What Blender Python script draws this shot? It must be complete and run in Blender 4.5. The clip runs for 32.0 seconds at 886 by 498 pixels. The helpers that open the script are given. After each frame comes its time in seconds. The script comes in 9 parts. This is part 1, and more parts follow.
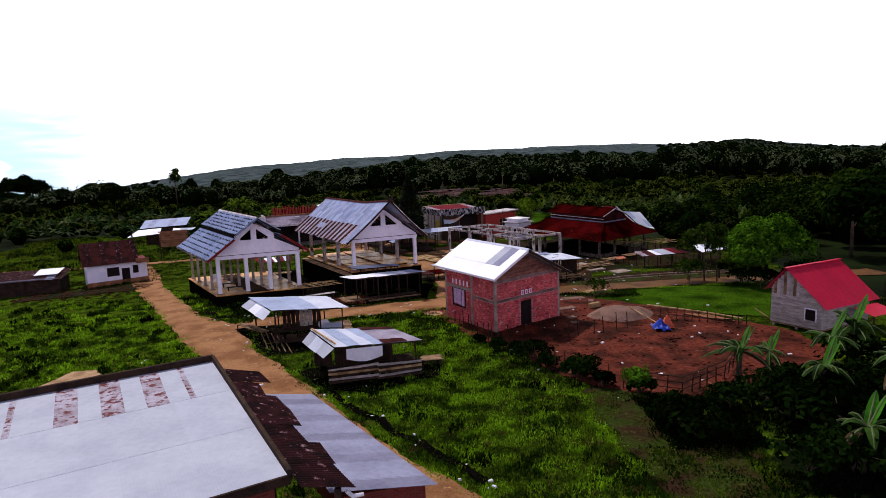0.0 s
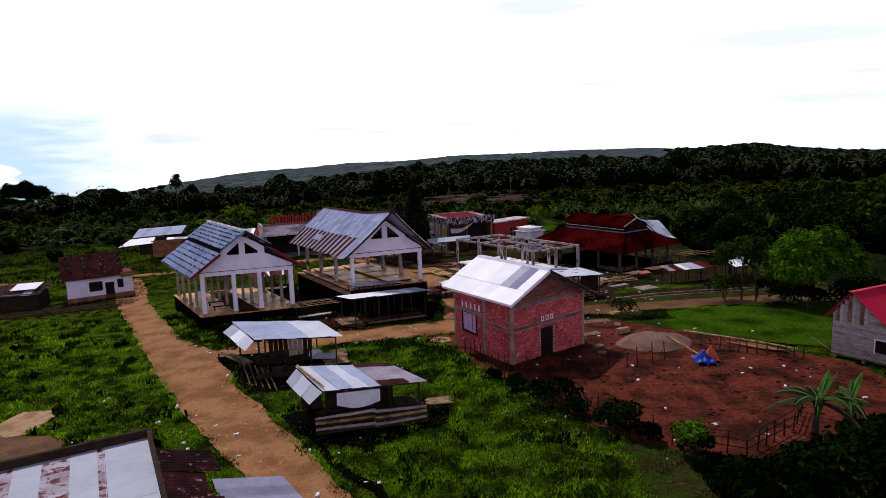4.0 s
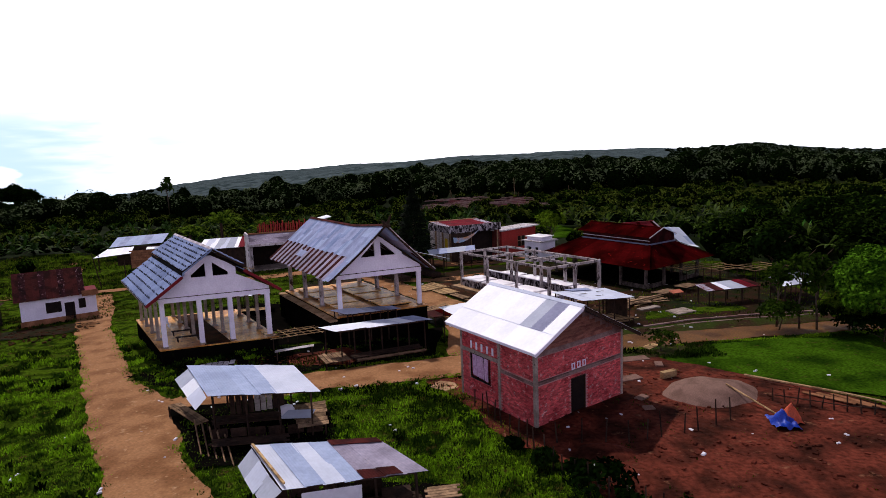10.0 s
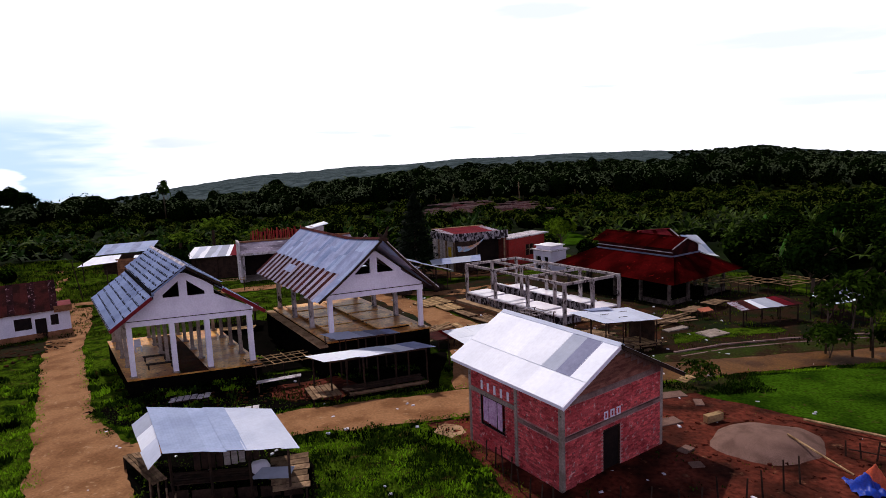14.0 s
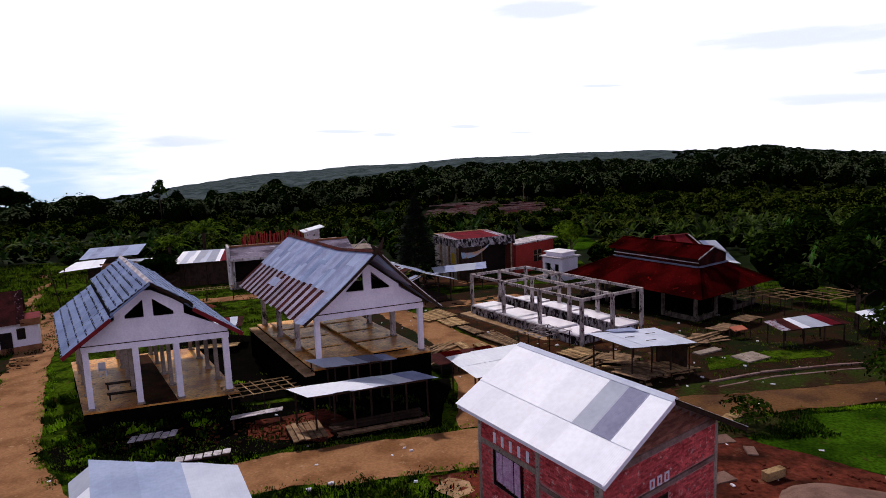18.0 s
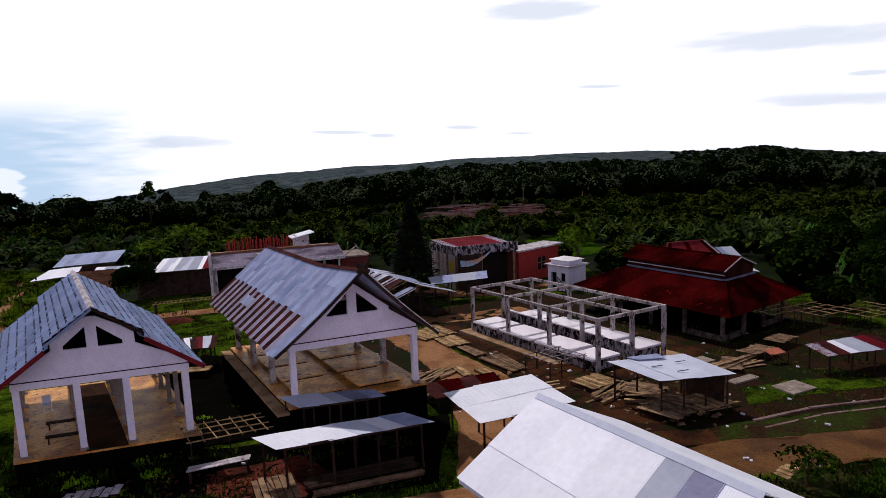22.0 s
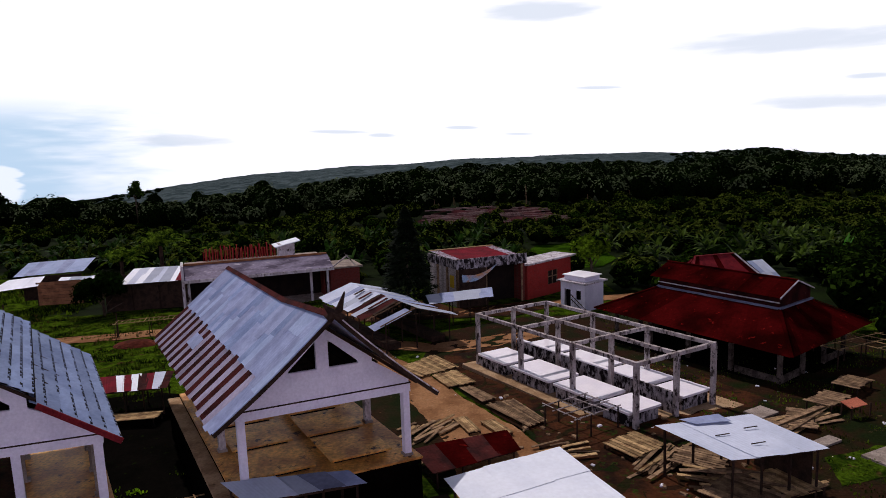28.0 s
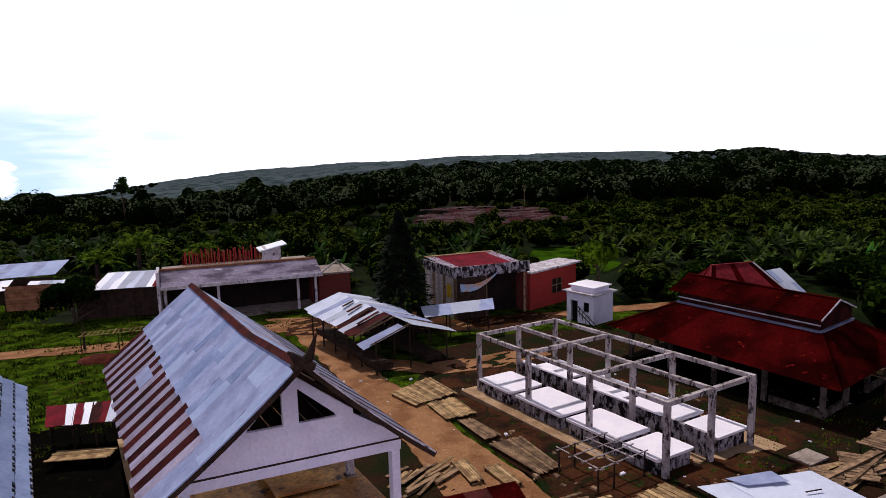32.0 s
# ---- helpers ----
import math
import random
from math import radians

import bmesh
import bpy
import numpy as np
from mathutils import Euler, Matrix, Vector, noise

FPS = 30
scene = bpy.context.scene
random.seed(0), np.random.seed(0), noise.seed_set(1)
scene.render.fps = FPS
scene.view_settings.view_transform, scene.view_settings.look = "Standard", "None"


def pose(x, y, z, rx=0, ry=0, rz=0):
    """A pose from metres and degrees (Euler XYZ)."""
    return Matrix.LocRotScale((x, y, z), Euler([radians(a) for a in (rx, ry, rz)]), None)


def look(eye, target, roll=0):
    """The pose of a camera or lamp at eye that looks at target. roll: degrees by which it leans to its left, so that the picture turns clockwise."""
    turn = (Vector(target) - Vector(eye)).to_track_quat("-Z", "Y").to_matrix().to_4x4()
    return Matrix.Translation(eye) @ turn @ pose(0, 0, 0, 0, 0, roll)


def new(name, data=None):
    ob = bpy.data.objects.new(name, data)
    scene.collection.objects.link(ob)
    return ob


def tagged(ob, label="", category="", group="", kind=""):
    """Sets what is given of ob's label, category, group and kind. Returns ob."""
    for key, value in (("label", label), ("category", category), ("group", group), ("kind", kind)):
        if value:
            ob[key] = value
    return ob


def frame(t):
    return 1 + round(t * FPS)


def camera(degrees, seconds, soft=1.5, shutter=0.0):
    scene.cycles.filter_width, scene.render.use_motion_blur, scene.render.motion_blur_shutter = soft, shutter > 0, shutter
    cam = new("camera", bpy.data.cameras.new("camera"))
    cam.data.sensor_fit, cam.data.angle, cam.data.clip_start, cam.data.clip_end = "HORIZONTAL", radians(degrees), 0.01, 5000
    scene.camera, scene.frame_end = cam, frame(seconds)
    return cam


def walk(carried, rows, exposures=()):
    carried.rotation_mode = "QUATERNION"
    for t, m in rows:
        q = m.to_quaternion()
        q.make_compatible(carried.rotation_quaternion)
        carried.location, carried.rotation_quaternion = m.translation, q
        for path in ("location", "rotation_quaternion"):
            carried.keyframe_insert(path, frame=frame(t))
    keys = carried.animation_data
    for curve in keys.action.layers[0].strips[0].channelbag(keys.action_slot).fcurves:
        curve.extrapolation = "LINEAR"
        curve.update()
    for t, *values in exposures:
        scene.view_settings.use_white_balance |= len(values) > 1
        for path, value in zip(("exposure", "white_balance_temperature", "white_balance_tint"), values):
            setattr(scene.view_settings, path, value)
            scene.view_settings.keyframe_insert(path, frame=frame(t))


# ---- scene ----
cam = camera(71.0, 32.0, soft=0.7)
PATH = [
    (0, (1.213, 6.821, 14.228), (1.1984, 8.7962, 13.9124), -2.09),
    (1, (1.128, 8.433, 14.255), (1.1024, 10.4078, 13.9419), -2.00),
    (2, (1.125, 9.951, 14.262), (1.0914, 11.9272, 13.9546), -2.04),
    (3, (1.099, 11.597, 14.256), (1.0678, 13.5737, 13.9534), -2.16),
    (6, (0.942, 16.295, 14.365), (0.9013, 18.2724, 14.0664), -2.24),
    (7, (0.934, 17.796, 14.391), (0.8951, 19.7734, 14.0938), -2.30),
    (8, (0.887, 19.292, 14.417), (0.8478, 21.2695, 14.1198), -2.32),
    (9, (0.813, 20.880, 14.427), (0.7770, 22.8577, 14.1277), -2.32),
    (10, (0.771, 22.405, 14.497), (0.7347, 24.3828, 14.1988), -2.38),
    (11, (0.709, 23.898, 14.547), (0.6738, 25.8760, 14.2498), -2.35),
    (12, (0.676, 25.365, 14.605), (0.6351, 27.3425, 14.3092), -2.38),
    (13, (0.616, 26.923, 14.567), (0.5734, 28.9011, 14.2776), -2.43),
    (14, (0.558, 28.337, 14.630), (0.5142, 30.3153, 14.3402), -2.38),
    (17, (0.455, 32.731, 14.668), (0.4012, 34.7091, 14.3748), -2.27),
    (18, (0.376, 34.192, 14.737), (0.3252, 36.1700, 14.4449), -2.26),
    (19, (0.307, 35.704, 14.761), (0.2571, 37.6814, 14.4667), -2.29),
    (20, (0.252, 37.226, 14.753), (0.2051, 39.2043, 14.4597), -2.25),
    (21, (0.265, 38.739, 14.725), (0.2209, 40.7178, 14.4352), -2.28),
    (22, (0.267, 40.215, 14.746), (0.2239, 42.1939, 14.4557), -2.29),
    (23, (0.235, 41.701, 14.806), (0.1932, 43.6799, 14.5156), -2.25),
    (24, (0.144, 43.130, 14.790), (0.1039, 45.1087, 14.4994), -2.23),
    (25, (0.120, 44.580, 14.875), (0.0781, 46.5583, 14.5828), -2.15),
    (28, (0.015, 49.009, 14.905), (-0.0240, 50.9880, 14.6150), -1.94),
    (29, (-0.059, 50.331, 14.934), (-0.1030, 52.3095, 14.6476), -1.90),
    (30, (-0.184, 51.690, 14.981), (-0.2228, 53.6688, 14.6933), -1.70),
    (31, (-0.222, 53.040, 14.975), (-0.2558, 55.0180, 14.6846), -1.69),
    (32, (-0.225, 54.369, 15.132), (-0.2487, 56.3460, 14.8325), -1.47),
]
walk(cam, [(t, look(eye, target, roll)) for t, eye, target, roll in PATH], exposures=[(q, e, 6450, 23) for q, e in ((0.0, -0.56), (1.0, -0.66), (2.0, -0.82), (3.0, -0.86), (6.0, -0.82), (7.0, -0.70), (9.0, -0.69), (12.0, -0.72), (14.0, -0.84), (17.0, -0.80), (18.0, -0.95), (22.0, -1.09), (25.0, -1.09), (30.0, -1.08), (31.0, -0.86), (32.0, -0.74))])

# ---- world, sun ----
SUN_AZ, SUN_EL = radians(-32), radians(55)      # azimuth from +y towards +x
world = bpy.data.worlds.new("sky")
scene.world = world
world.use_nodes = True
wn, wl = world.node_tree.nodes, world.node_tree.links
wn.clear()
w_out, w_bg = wn.new("ShaderNodeOutputWorld"), wn.new("ShaderNodeBackground")
w_sky = wn.new("ShaderNodeTexSky")
w_sky.sky_type, w_sky.sun_disc = "NISHITA", False
w_sky.sun_elevation, w_sky.sun_rotation = SUN_EL, SUN_AZ
w_sky.air_density, w_sky.dust_density = 1.0, 3.0


def w_math(op, a, b=None, c=None):
    """One arithmetic node of the sky; a, b and c are sockets or numbers."""
    nd = wn.new("ShaderNodeMath")
    nd.operation = op
    for i, q in enumerate((a, b, c)):
        if isinstance(q, (int, float)):
            nd.inputs[i].default_value = q
        elif q is not None:
            wl.new(q, nd.inputs[i])
    return nd.outputs[0]


def w_step(q, lo, hi):
    nd = wn.new("ShaderNodeMapRange")
    nd.interpolation_type = "SMOOTHSTEP"
    nd.inputs[1].default_value, nd.inputs[2].default_value = lo, hi
    wl.new(q, nd.inputs[0])
    return nd.outputs[0]


def w_mix(fac, a, b):
    nd = wn.new("ShaderNodeMix")
    nd.data_type = "RGBA"
    wl.new(fac, nd.inputs[0])
    for i, q in ((6, a), (7, b)):
        if isinstance(q, tuple):
            nd.inputs[i].default_value = (*q, 1)
        else:
            wl.new(q, nd.inputs[i])
    return nd.outputs[2]


w_tc, w_sep, w_scale, w_map, w_noise = (wn.new(k) for k in ("ShaderNodeTexCoord", "ShaderNodeSeparateXYZ", "ShaderNodeVectorMath", "ShaderNodeMapping", "ShaderNodeTexNoise"))
wl.new(w_tc.outputs["Generated"], w_sep.inputs[0])
w_x, w_y, w_z = w_sep.outputs
w_map.inputs["Scale"].default_value = (5.0, 5.0, 34.0)
w_noise.inputs["Scale"].default_value, w_noise.inputs["Detail"].default_value = 3.0, 5.0
wl.new(w_tc.outputs["Generated"], w_map.inputs["Vector"])
wl.new(w_map.outputs["Vector"], w_noise.inputs["Vector"])
w_wave = w_math("MULTIPLY_ADD", w_noise.outputs["Fac"], 1.6, -0.8)
w_az = w_math("MULTIPLY", w_math("ARCTAN2", w_x, w_y), 57.3)
w_el = w_math("MULTIPLY", w_math("ARCSINE", w_z), 57.3)
# thin grey streaks of cloud: azimuth, elevation, half length, half height
w_cloud = None
for a, e, ra, re in ((-23.5, 2.2, 4.6, 0.55), (-10.3, 2.62, 3.0, 0.16), (-6.3, 2.2, 1.4, 0.2), (0.9, 2.67, 1.6, 0.18), (6.2, 1.9, 1.5, 0.14), (12.9, 5.6, 2.2, 0.14), (30.5, 3.3, 6.0, 0.62), (28.0, 8.1, 10.0, 0.95), (8.0, 12.2, 5.6, 0.9), (33.0, 5.0, 1.6, 0.22)):
    q = w_math("DIVIDE", w_math("SUBTRACT", w_az, a), ra)
    r = w_math("DIVIDE", w_math("ADD", w_math("SUBTRACT", w_el, e), w_math("MULTIPLY", w_math("SUBTRACT", w_az, a), 0.04)), re)
    d = w_math("ADD", w_math("ADD", w_math("MULTIPLY", q, q), w_math("MULTIPLY", r, r)), w_wave)
    m = w_step(d, 1.25, 0.1)
    w_cloud = m if w_cloud is None else w_math("MAXIMUM", w_cloud, m)
# clearer blue low in the west, bright haze ahead, open sky overhead, added fill behind
w_blue = w_step(w_math("ADD", w_az, w_math("MULTIPLY", w_wave, 9.0)), -22.0, -36.0)
w_blue = w_math("MULTIPLY", w_blue, w_step(w_el, 6.5, 3.0))
w_pa, w_pe = w_math("DIVIDE", w_math("ADD", w_az, 36.6), 1.7), w_math("DIVIDE", w_math("ADD", w_el, 1.0), 1.5)
w_puff = w_step(w_math("ADD", w_math("ADD", w_math("MULTIPLY", w_pa, w_pa), w_math("MULTIPLY", w_pe, w_pe)), w_math("MULTIPLY", w_wave, 1.8)), 1.25, 0.75)
w_blue = w_math("MULTIPLY", w_blue, w_math("SUBTRACT", 1.0, w_math("MULTIPLY", w_puff, 0.6)))
w_haze = w_mix(w_blue, (2.2, 2.36, 2.36), (1.05, 1.50, 1.80))
w_haze = w_mix(w_math("MULTIPLY", w_cloud, 0.5), w_haze, (0.92, 1.22, 1.42))
w_front = w_math("MULTIPLY", w_step(w_y, 0.30, 0.72), w_step(w_z, 0.42, 0.24))
w_scale.operation = "SCALE"
w_scale.inputs["Scale"].default_value = 0.06
wl.new(w_sky.outputs["Color"], w_scale.inputs[0])
# unseen bright band behind the camera, added to brighten walls that face it
w_rear_fill = w_math("MULTIPLY", w_math("MULTIPLY", w_step(w_y, -0.05, -0.6), w_step(w_z, 0.75, 0.2)), 0.95)
w_open = w_mix(w_rear_fill, w_scale.outputs["Vector"], (2.05, 1.93, 2.42))
wl.new(w_mix(w_front, w_open, w_haze), w_bg.inputs["Color"])
w_bg.inputs["Strength"].default_value = 1.0
wl.new(w_bg.outputs[0], w_out.inputs["Surface"])
sun = new("sun", bpy.data.lights.new("sun", "SUN"))
sun.data.energy, sun.data.angle, sun.data.color = 5.0, radians(1.0), (1.0, 0.94, 0.86)
toward = Vector((math.sin(SUN_AZ) * math.cos(SUN_EL), math.cos(SUN_AZ) * math.cos(SUN_EL), math.sin(SUN_EL)))
sun.matrix_world = look(toward * 300, (0, 0, 0))


# ---- materials ----
def material(name, base, other=None, rough=0.8, metal=0.0, scale=1.0, fine=12.0, bump=0.15, mixlow=0.42, mixhigh=0.62, spots=None, spotcut=0.62, island=0.0, streak=None, grime=0.35, through_leaf=0.0, spec=None):
    """Two-scale procedural surface: blotches of two colours, fine grain, optional third colour in spots, streaks along z."""
    m = bpy.data.materials.new(name)
    m.use_nodes = True
    n, l = m.node_tree.nodes, m.node_tree.links
    b = n["Principled BSDF"]
    b.inputs["Roughness"].default_value, b.inputs["Metallic"].default_value = rough, metal
    b.inputs["Specular IOR Level"].default_value = spec if spec is not None else (0.3 if rough < 0.55 else 0.03)
    geo = n.new("ShaderNodeNewGeometry")
    mp = n.new("ShaderNodeMapping")
    mp.inputs["Scale"].default_value = streak or (1, 1, 1)
    l.new(geo.outputs["Position"], mp.inputs["Vector"])
    big, small = n.new("ShaderNodeTexNoise"), n.new("ShaderNodeTexNoise")
    big.inputs["Scale"].default_value, big.inputs["Detail"].default_value = scale, 4
    small.inputs["Scale"].default_value, small.inputs["Detail"].default_value = fine, 6
    for t in (big, small):
        l.new(mp.outputs[0], t.inputs["Vector"])
    ramp = n.new("ShaderNodeMapRange")
    ramp.inputs[1].default_value, ramp.inputs[2].default_value = mixlow, mixhigh
    l.new(big.outputs["Fac"], ramp.inputs[0])
    mix = n.new("ShaderNodeMix")
    mix.data_type = "RGBA"
    mix.inputs[6].default_value, mix.inputs[7].default_value = (*base, 1), (*(other or [c * 0.75 for c in base]), 1)
    l.new(ramp.outputs[0], mix.inputs[0])
    col = mix.outputs[2]
    if spots:
        cut = n.new("ShaderNodeMapRange")
        cut.inputs[1].default_value, cut.inputs[2].default_value = spotcut, spotcut + 0.08
        sn = n.new("ShaderNodeTexNoise")
        sn.inputs["Scale"].default_value, sn.inputs["Detail"].default_value, sn.inputs["Roughness"].default_value = fine * 0.3, 7, 0.65
        l.new(mp.outputs[0], sn.inputs["Vector"])
        l.new(sn.outputs["Fac"], cut.inputs[0])
        m2 = n.new("ShaderNodeMix")
        m2.data_type = "RGBA"
        m2.inputs[7].default_value = (*spots, 1)
        l.new(col, m2.inputs[6])
        l.new(cut.outputs[0], m2.inputs[0])
        col = m2.outputs[2]
    var = n.new("ShaderNodeMapRange")
    var.inputs[1].default_value, var.inputs[2].default_value = 0.25, 0.75
    var.inputs[3].default_value, var.inputs[4].default_value = 1 - grime, 1 + grime * 0.55
    l.new(small.outputs["Fac"], var.inputs[0])
    gain = var.outputs[0]
    if island:
        info = n.new("ShaderNodeObjectInfo")
        r2 = n.new("ShaderNodeMath")
        r2.operation = "ADD"
        l.new(info.outputs["Random"], r2.inputs[0])
        l.new(geo.outputs["Random Per Island"], r2.inputs[1])
        fr = n.new("ShaderNodeMath")
        fr.operation = "FRACT"
        l.new(r2.outputs[0], fr.inputs[0])
        rr = n.new("ShaderNodeMapRange")
        rr.inputs[3].default_value, rr.inputs[4].default_value = 1 - island, 1 + island
        l.new(fr.outputs[0], rr.inputs[0])
        mu = n.new("ShaderNodeMath")
        mu.operation = "MULTIPLY"
        l.new(gain, mu.inputs[0])
        l.new(rr.outputs[0], mu.inputs[1])
        gain = mu.outputs[0]
    sc = n.new("ShaderNodeVectorMath")
    sc.operation = "SCALE"
    l.new(col, sc.inputs[0])
    l.new(gain, sc.inputs["Scale"])
    l.new(sc.outputs[0], b.inputs["Base Color"])
    if bump:
        bp = n.new("ShaderNodeBump")
        bp.inputs["Strength"].default_value, bp.inputs["Distance"].default_value = bump, 0.05
        l.new(small.outputs["Fac"], bp.inputs["Height"])
        l.new(bp.outputs[0], b.inputs["Normal"])
    if through_leaf:
        tr, ms, out = n.new("ShaderNodeBsdfTranslucent"), n.new("ShaderNodeMixShader"), n["Material Output"]
        l.new(sc.outputs[0], tr.inputs["Color"])
        ms.inputs[0].default_value = through_leaf
        l.new(b.outputs[0], ms.inputs[1])
        l.new(tr.outputs[0], ms.inputs[2])
        l.new(ms.outputs[0], out.inputs["Surface"])
    return m


GRASS = material("grass", (0.050, 0.096, 0.005), (0.011, 0.024, 0.0025), 0.9, scale=0.9, fine=5, bump=1.0, mixlow=0.42, mixhigh=0.62, spots=(0.056, 0.038, 0.013), spotcut=0.58, grime=0.8, spec=0.0)
BLADE = material("grass_blade", (0.185, 0.385, 0.010), (0.017, 0.046, 0.004), 0.8, scale=0.6, fine=3, bump=0, mixlow=0.45, mixhigh=0.58, spots=(0.13, 0.10, 0.025), spotcut=0.60, island=0.5, through_leaf=0.4, spec=0.0)
BACKBLADE = material("dull_grass_blade", (0.062, 0.104, 0.007), (0.008, 0.016, 0.002), 0.8, scale=0.4, fine=3, bump=0, mixlow=0.42, mixhigh=0.56, spots=(0.09, 0.055, 0.02), spotcut=0.56, island=0.5, through_leaf=0.3, spec=0.0)
OLIVEBLADE = material("olive_grass_blade", (0.098, 0.168, 0.009), (0.010, 0.022, 0.003), 0.8, scale=0.4, fine=3, bump=0, mixlow=0.42, mixhigh=0.56, spots=(0.10, 0.07, 0.024), spotcut=0.56, island=0.5, through_leaf=0.35, spec=0.0)
GABLEWOOD = material("brown_gable_board", (0.24, 0.105, 0.075), (0.14, 0.055, 0.042), 0.85, scale=1.6, fine=12, bump=0.25, island=0.3, streak=(1, 1, 4))
# dim, spotted concrete: the shade under the maroon roof is put in
DIMCONC = material("shade_dimmed_concrete", (0.13, 0.105, 0.09), (0.05, 0.04, 0.035), 0.9, scale=1.5, fine=9, bump=0.2, spots=(0.03, 0.025, 0.02), spotcut=0.55)
RUSTFLECK = material("flaking_rusted_sheet", (0.030, 0.008, 0.010), (0.010, 0.004, 0.005), 0.85, scale=1.4, fine=11, bump=0.3, spots=(0.34, 0.19, 0.22), spotcut=0.59, island=0.35)
DARKTURF = material("dark_weedy_turf", (0.024, 0.040, 0.005), (0.030, 0.015, 0.008), 0.95, scale=0.6, fine=6, bump=0.8, spots=(0.06, 0.08, 0.012), spotcut=0.60, grime=0.6)
DAMPSAND = material("damp_road_soil", (0.135, 0.062, 0.018), (0.066, 0.028, 0.009), 0.6, scale=0.5, fine=7, bump=0.3, spots=(0.20, 0.10, 0.04), spotcut=0.62, grime=0.45, spec=0.06)
LAWN = material("short_lawn", (0.034, 0.090, 0.004), (0.010, 0.030, 0.002), 0.9, scale=0.25, fine=6, bump=0.8, spots=(0.05, 0.045, 0.012), spotcut=0.60, grime=0.7, spec=0.0)
# near-black floor: the shade under the trees is put into its colour
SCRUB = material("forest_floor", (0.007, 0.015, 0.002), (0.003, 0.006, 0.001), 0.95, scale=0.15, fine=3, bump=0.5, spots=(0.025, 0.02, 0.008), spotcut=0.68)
SAND = material("sandy_road", (0.31, 0.160, 0.074), (0.195, 0.092, 0.039), 0.85, scale=0.5, fine=7, bump=0.25, spots=(0.38, 0.235, 0.13), spotcut=0.6, grime=0.3)
REDDIRT = material("red_dirt", (0.125, 0.029, 0.017), (0.034, 0.010, 0.006), 0.9, scale=0.5, fine=4, bump=1.0, spots=(0.17, 0.075, 0.042), spotcut=0.61, grime=0.75)
BAREDIRT = material("bare_dirt", (0.062, 0.022, 0.009), (0.016, 0.008, 0.005), 0.9, scale=0.5, fine=6, bump=0.5, spots=(0.020, 0.042, 0.005), spotcut=0.57, grime=0.5)
# near-black mud that also paints the shade under and between buildings
MUDSHADE = material("mud_and_shade", (0.004, 0.0035, 0.003), (0.0025, 0.0025, 0.002), 0.9, spec=0.0, scale=0.5, fine=6, bump=0.4, spots=(0.010, 0.018, 0.004), spotcut=0.62)
WEEDY = material("weedy_earth", (0.026, 0.012, 0.006), (0.008, 0.014, 0.003), 0.95, scale=0.5, fine=7, bump=0.5, spots=(0.15, 0.085, 0.042), spotcut=0.635, grime=0.5)
APRON = material("sandy_apron", (0.42, 0.29, 0.17), (0.26, 0.165, 0.09), 0.95, scale=0.9, fine=8, bump=0.4, spots=(0.07, 0.05, 0.03), spotcut=0.64, grime=0.3)
DRIPPED = material("black_streaked_base", (0.42, 0.40, 0.43), (0.16, 0.14, 0.15), 0.85, scale=2.4, fine=9, bump=0.15, spots=(0.016, 0.013, 0.014), spotcut=0.46, grime=0.3, streak=(1, 1, 0.5))
CANOPY = material("weathered_canopy", (0.26, 0.235, 0.31), (0.10, 0.085, 0.12), 0.85, scale=0.9, fine=8, bump=0.15, spots=(0.50, 0.48, 0.54), spotcut=0.60, grime=0.4, streak=(0.35, 0.35, 2.2))
PALEZINC = material("pale_blue_zinc_sheet", (0.58, 0.65, 0.78), (0.50, 0.57, 0.70), 0.55, 0.0, scale=0.5, fine=5, bump=0.04, island=0.04, grime=0.08)
FADEDRED = material("faded_raspberry_sheet", (0.17, 0.006, 0.016), (0.11, 0.005, 0.012), 0.7, scale=0.8, fine=6, bump=0.05, island=0.15, grime=0.25)
GRAVEL = material("sand_pile", (0.20, 0.125, 0.10), (0.14, 0.085, 0.068), 0.95, scale=1.2, fine=20, bump=0.5)
WHITE = material("whitewash", (0.83, 0.82, 0.92), (0.74, 0.73, 0.84), 0.7, scale=0.8, fine=9, bump=0.08, spots=(0.40, 0.38, 0.38), spotcut=0.70, grime=0.12)
OLDWHITE = material("stained_whitewash", (0.62, 0.60, 0.64), (0.40, 0.37, 0.38), 0.8, scale=1.4, fine=9, bump=0.15, spots=(0.09, 0.075, 0.07), spotcut=0.56, grime=0.2, streak=(1, 1, 0.45))
CONCRETE = material("old_concrete", (0.34, 0.29, 0.25), (0.22, 0.18, 0.15), 0.85, scale=1.1, fine=10, bump=0.2, spots=(0.09, 0.075, 0.06), spotcut=0.60)
PILLAR = material("weathered_pillar", (0.50, 0.46, 0.46), (0.30, 0.26, 0.25), 0.85, scale=1.6, fine=10, bump=0.2, spots=(0.05, 0.04, 0.038), spotcut=0.52, streak=(1, 1, 0.5))
WETFLOOR = material("wet_concrete_floor", (0.84, 0.43, 0.10), (0.42, 0.165, 0.036), 0.38, spec=0.14, scale=0.6, fine=6, bump=0.08, spots=(0.045, 0.018, 0.009), spotcut=0.58, grime=0.5)
TILEWHITE = material("glazed_white_top", (0.90, 0.88, 0.93), (0.84, 0.82, 0.89), 0.22, scale=0.7, fine=8, bump=0.03, grime=0.06)
TIN = material("zinc_sheet", (0.42, 0.475, 0.57), (0.37, 0.42, 0.52), 0.6, 0.0, scale=0.6, fine=5, bump=0.05, island=0.04, grime=0.08)
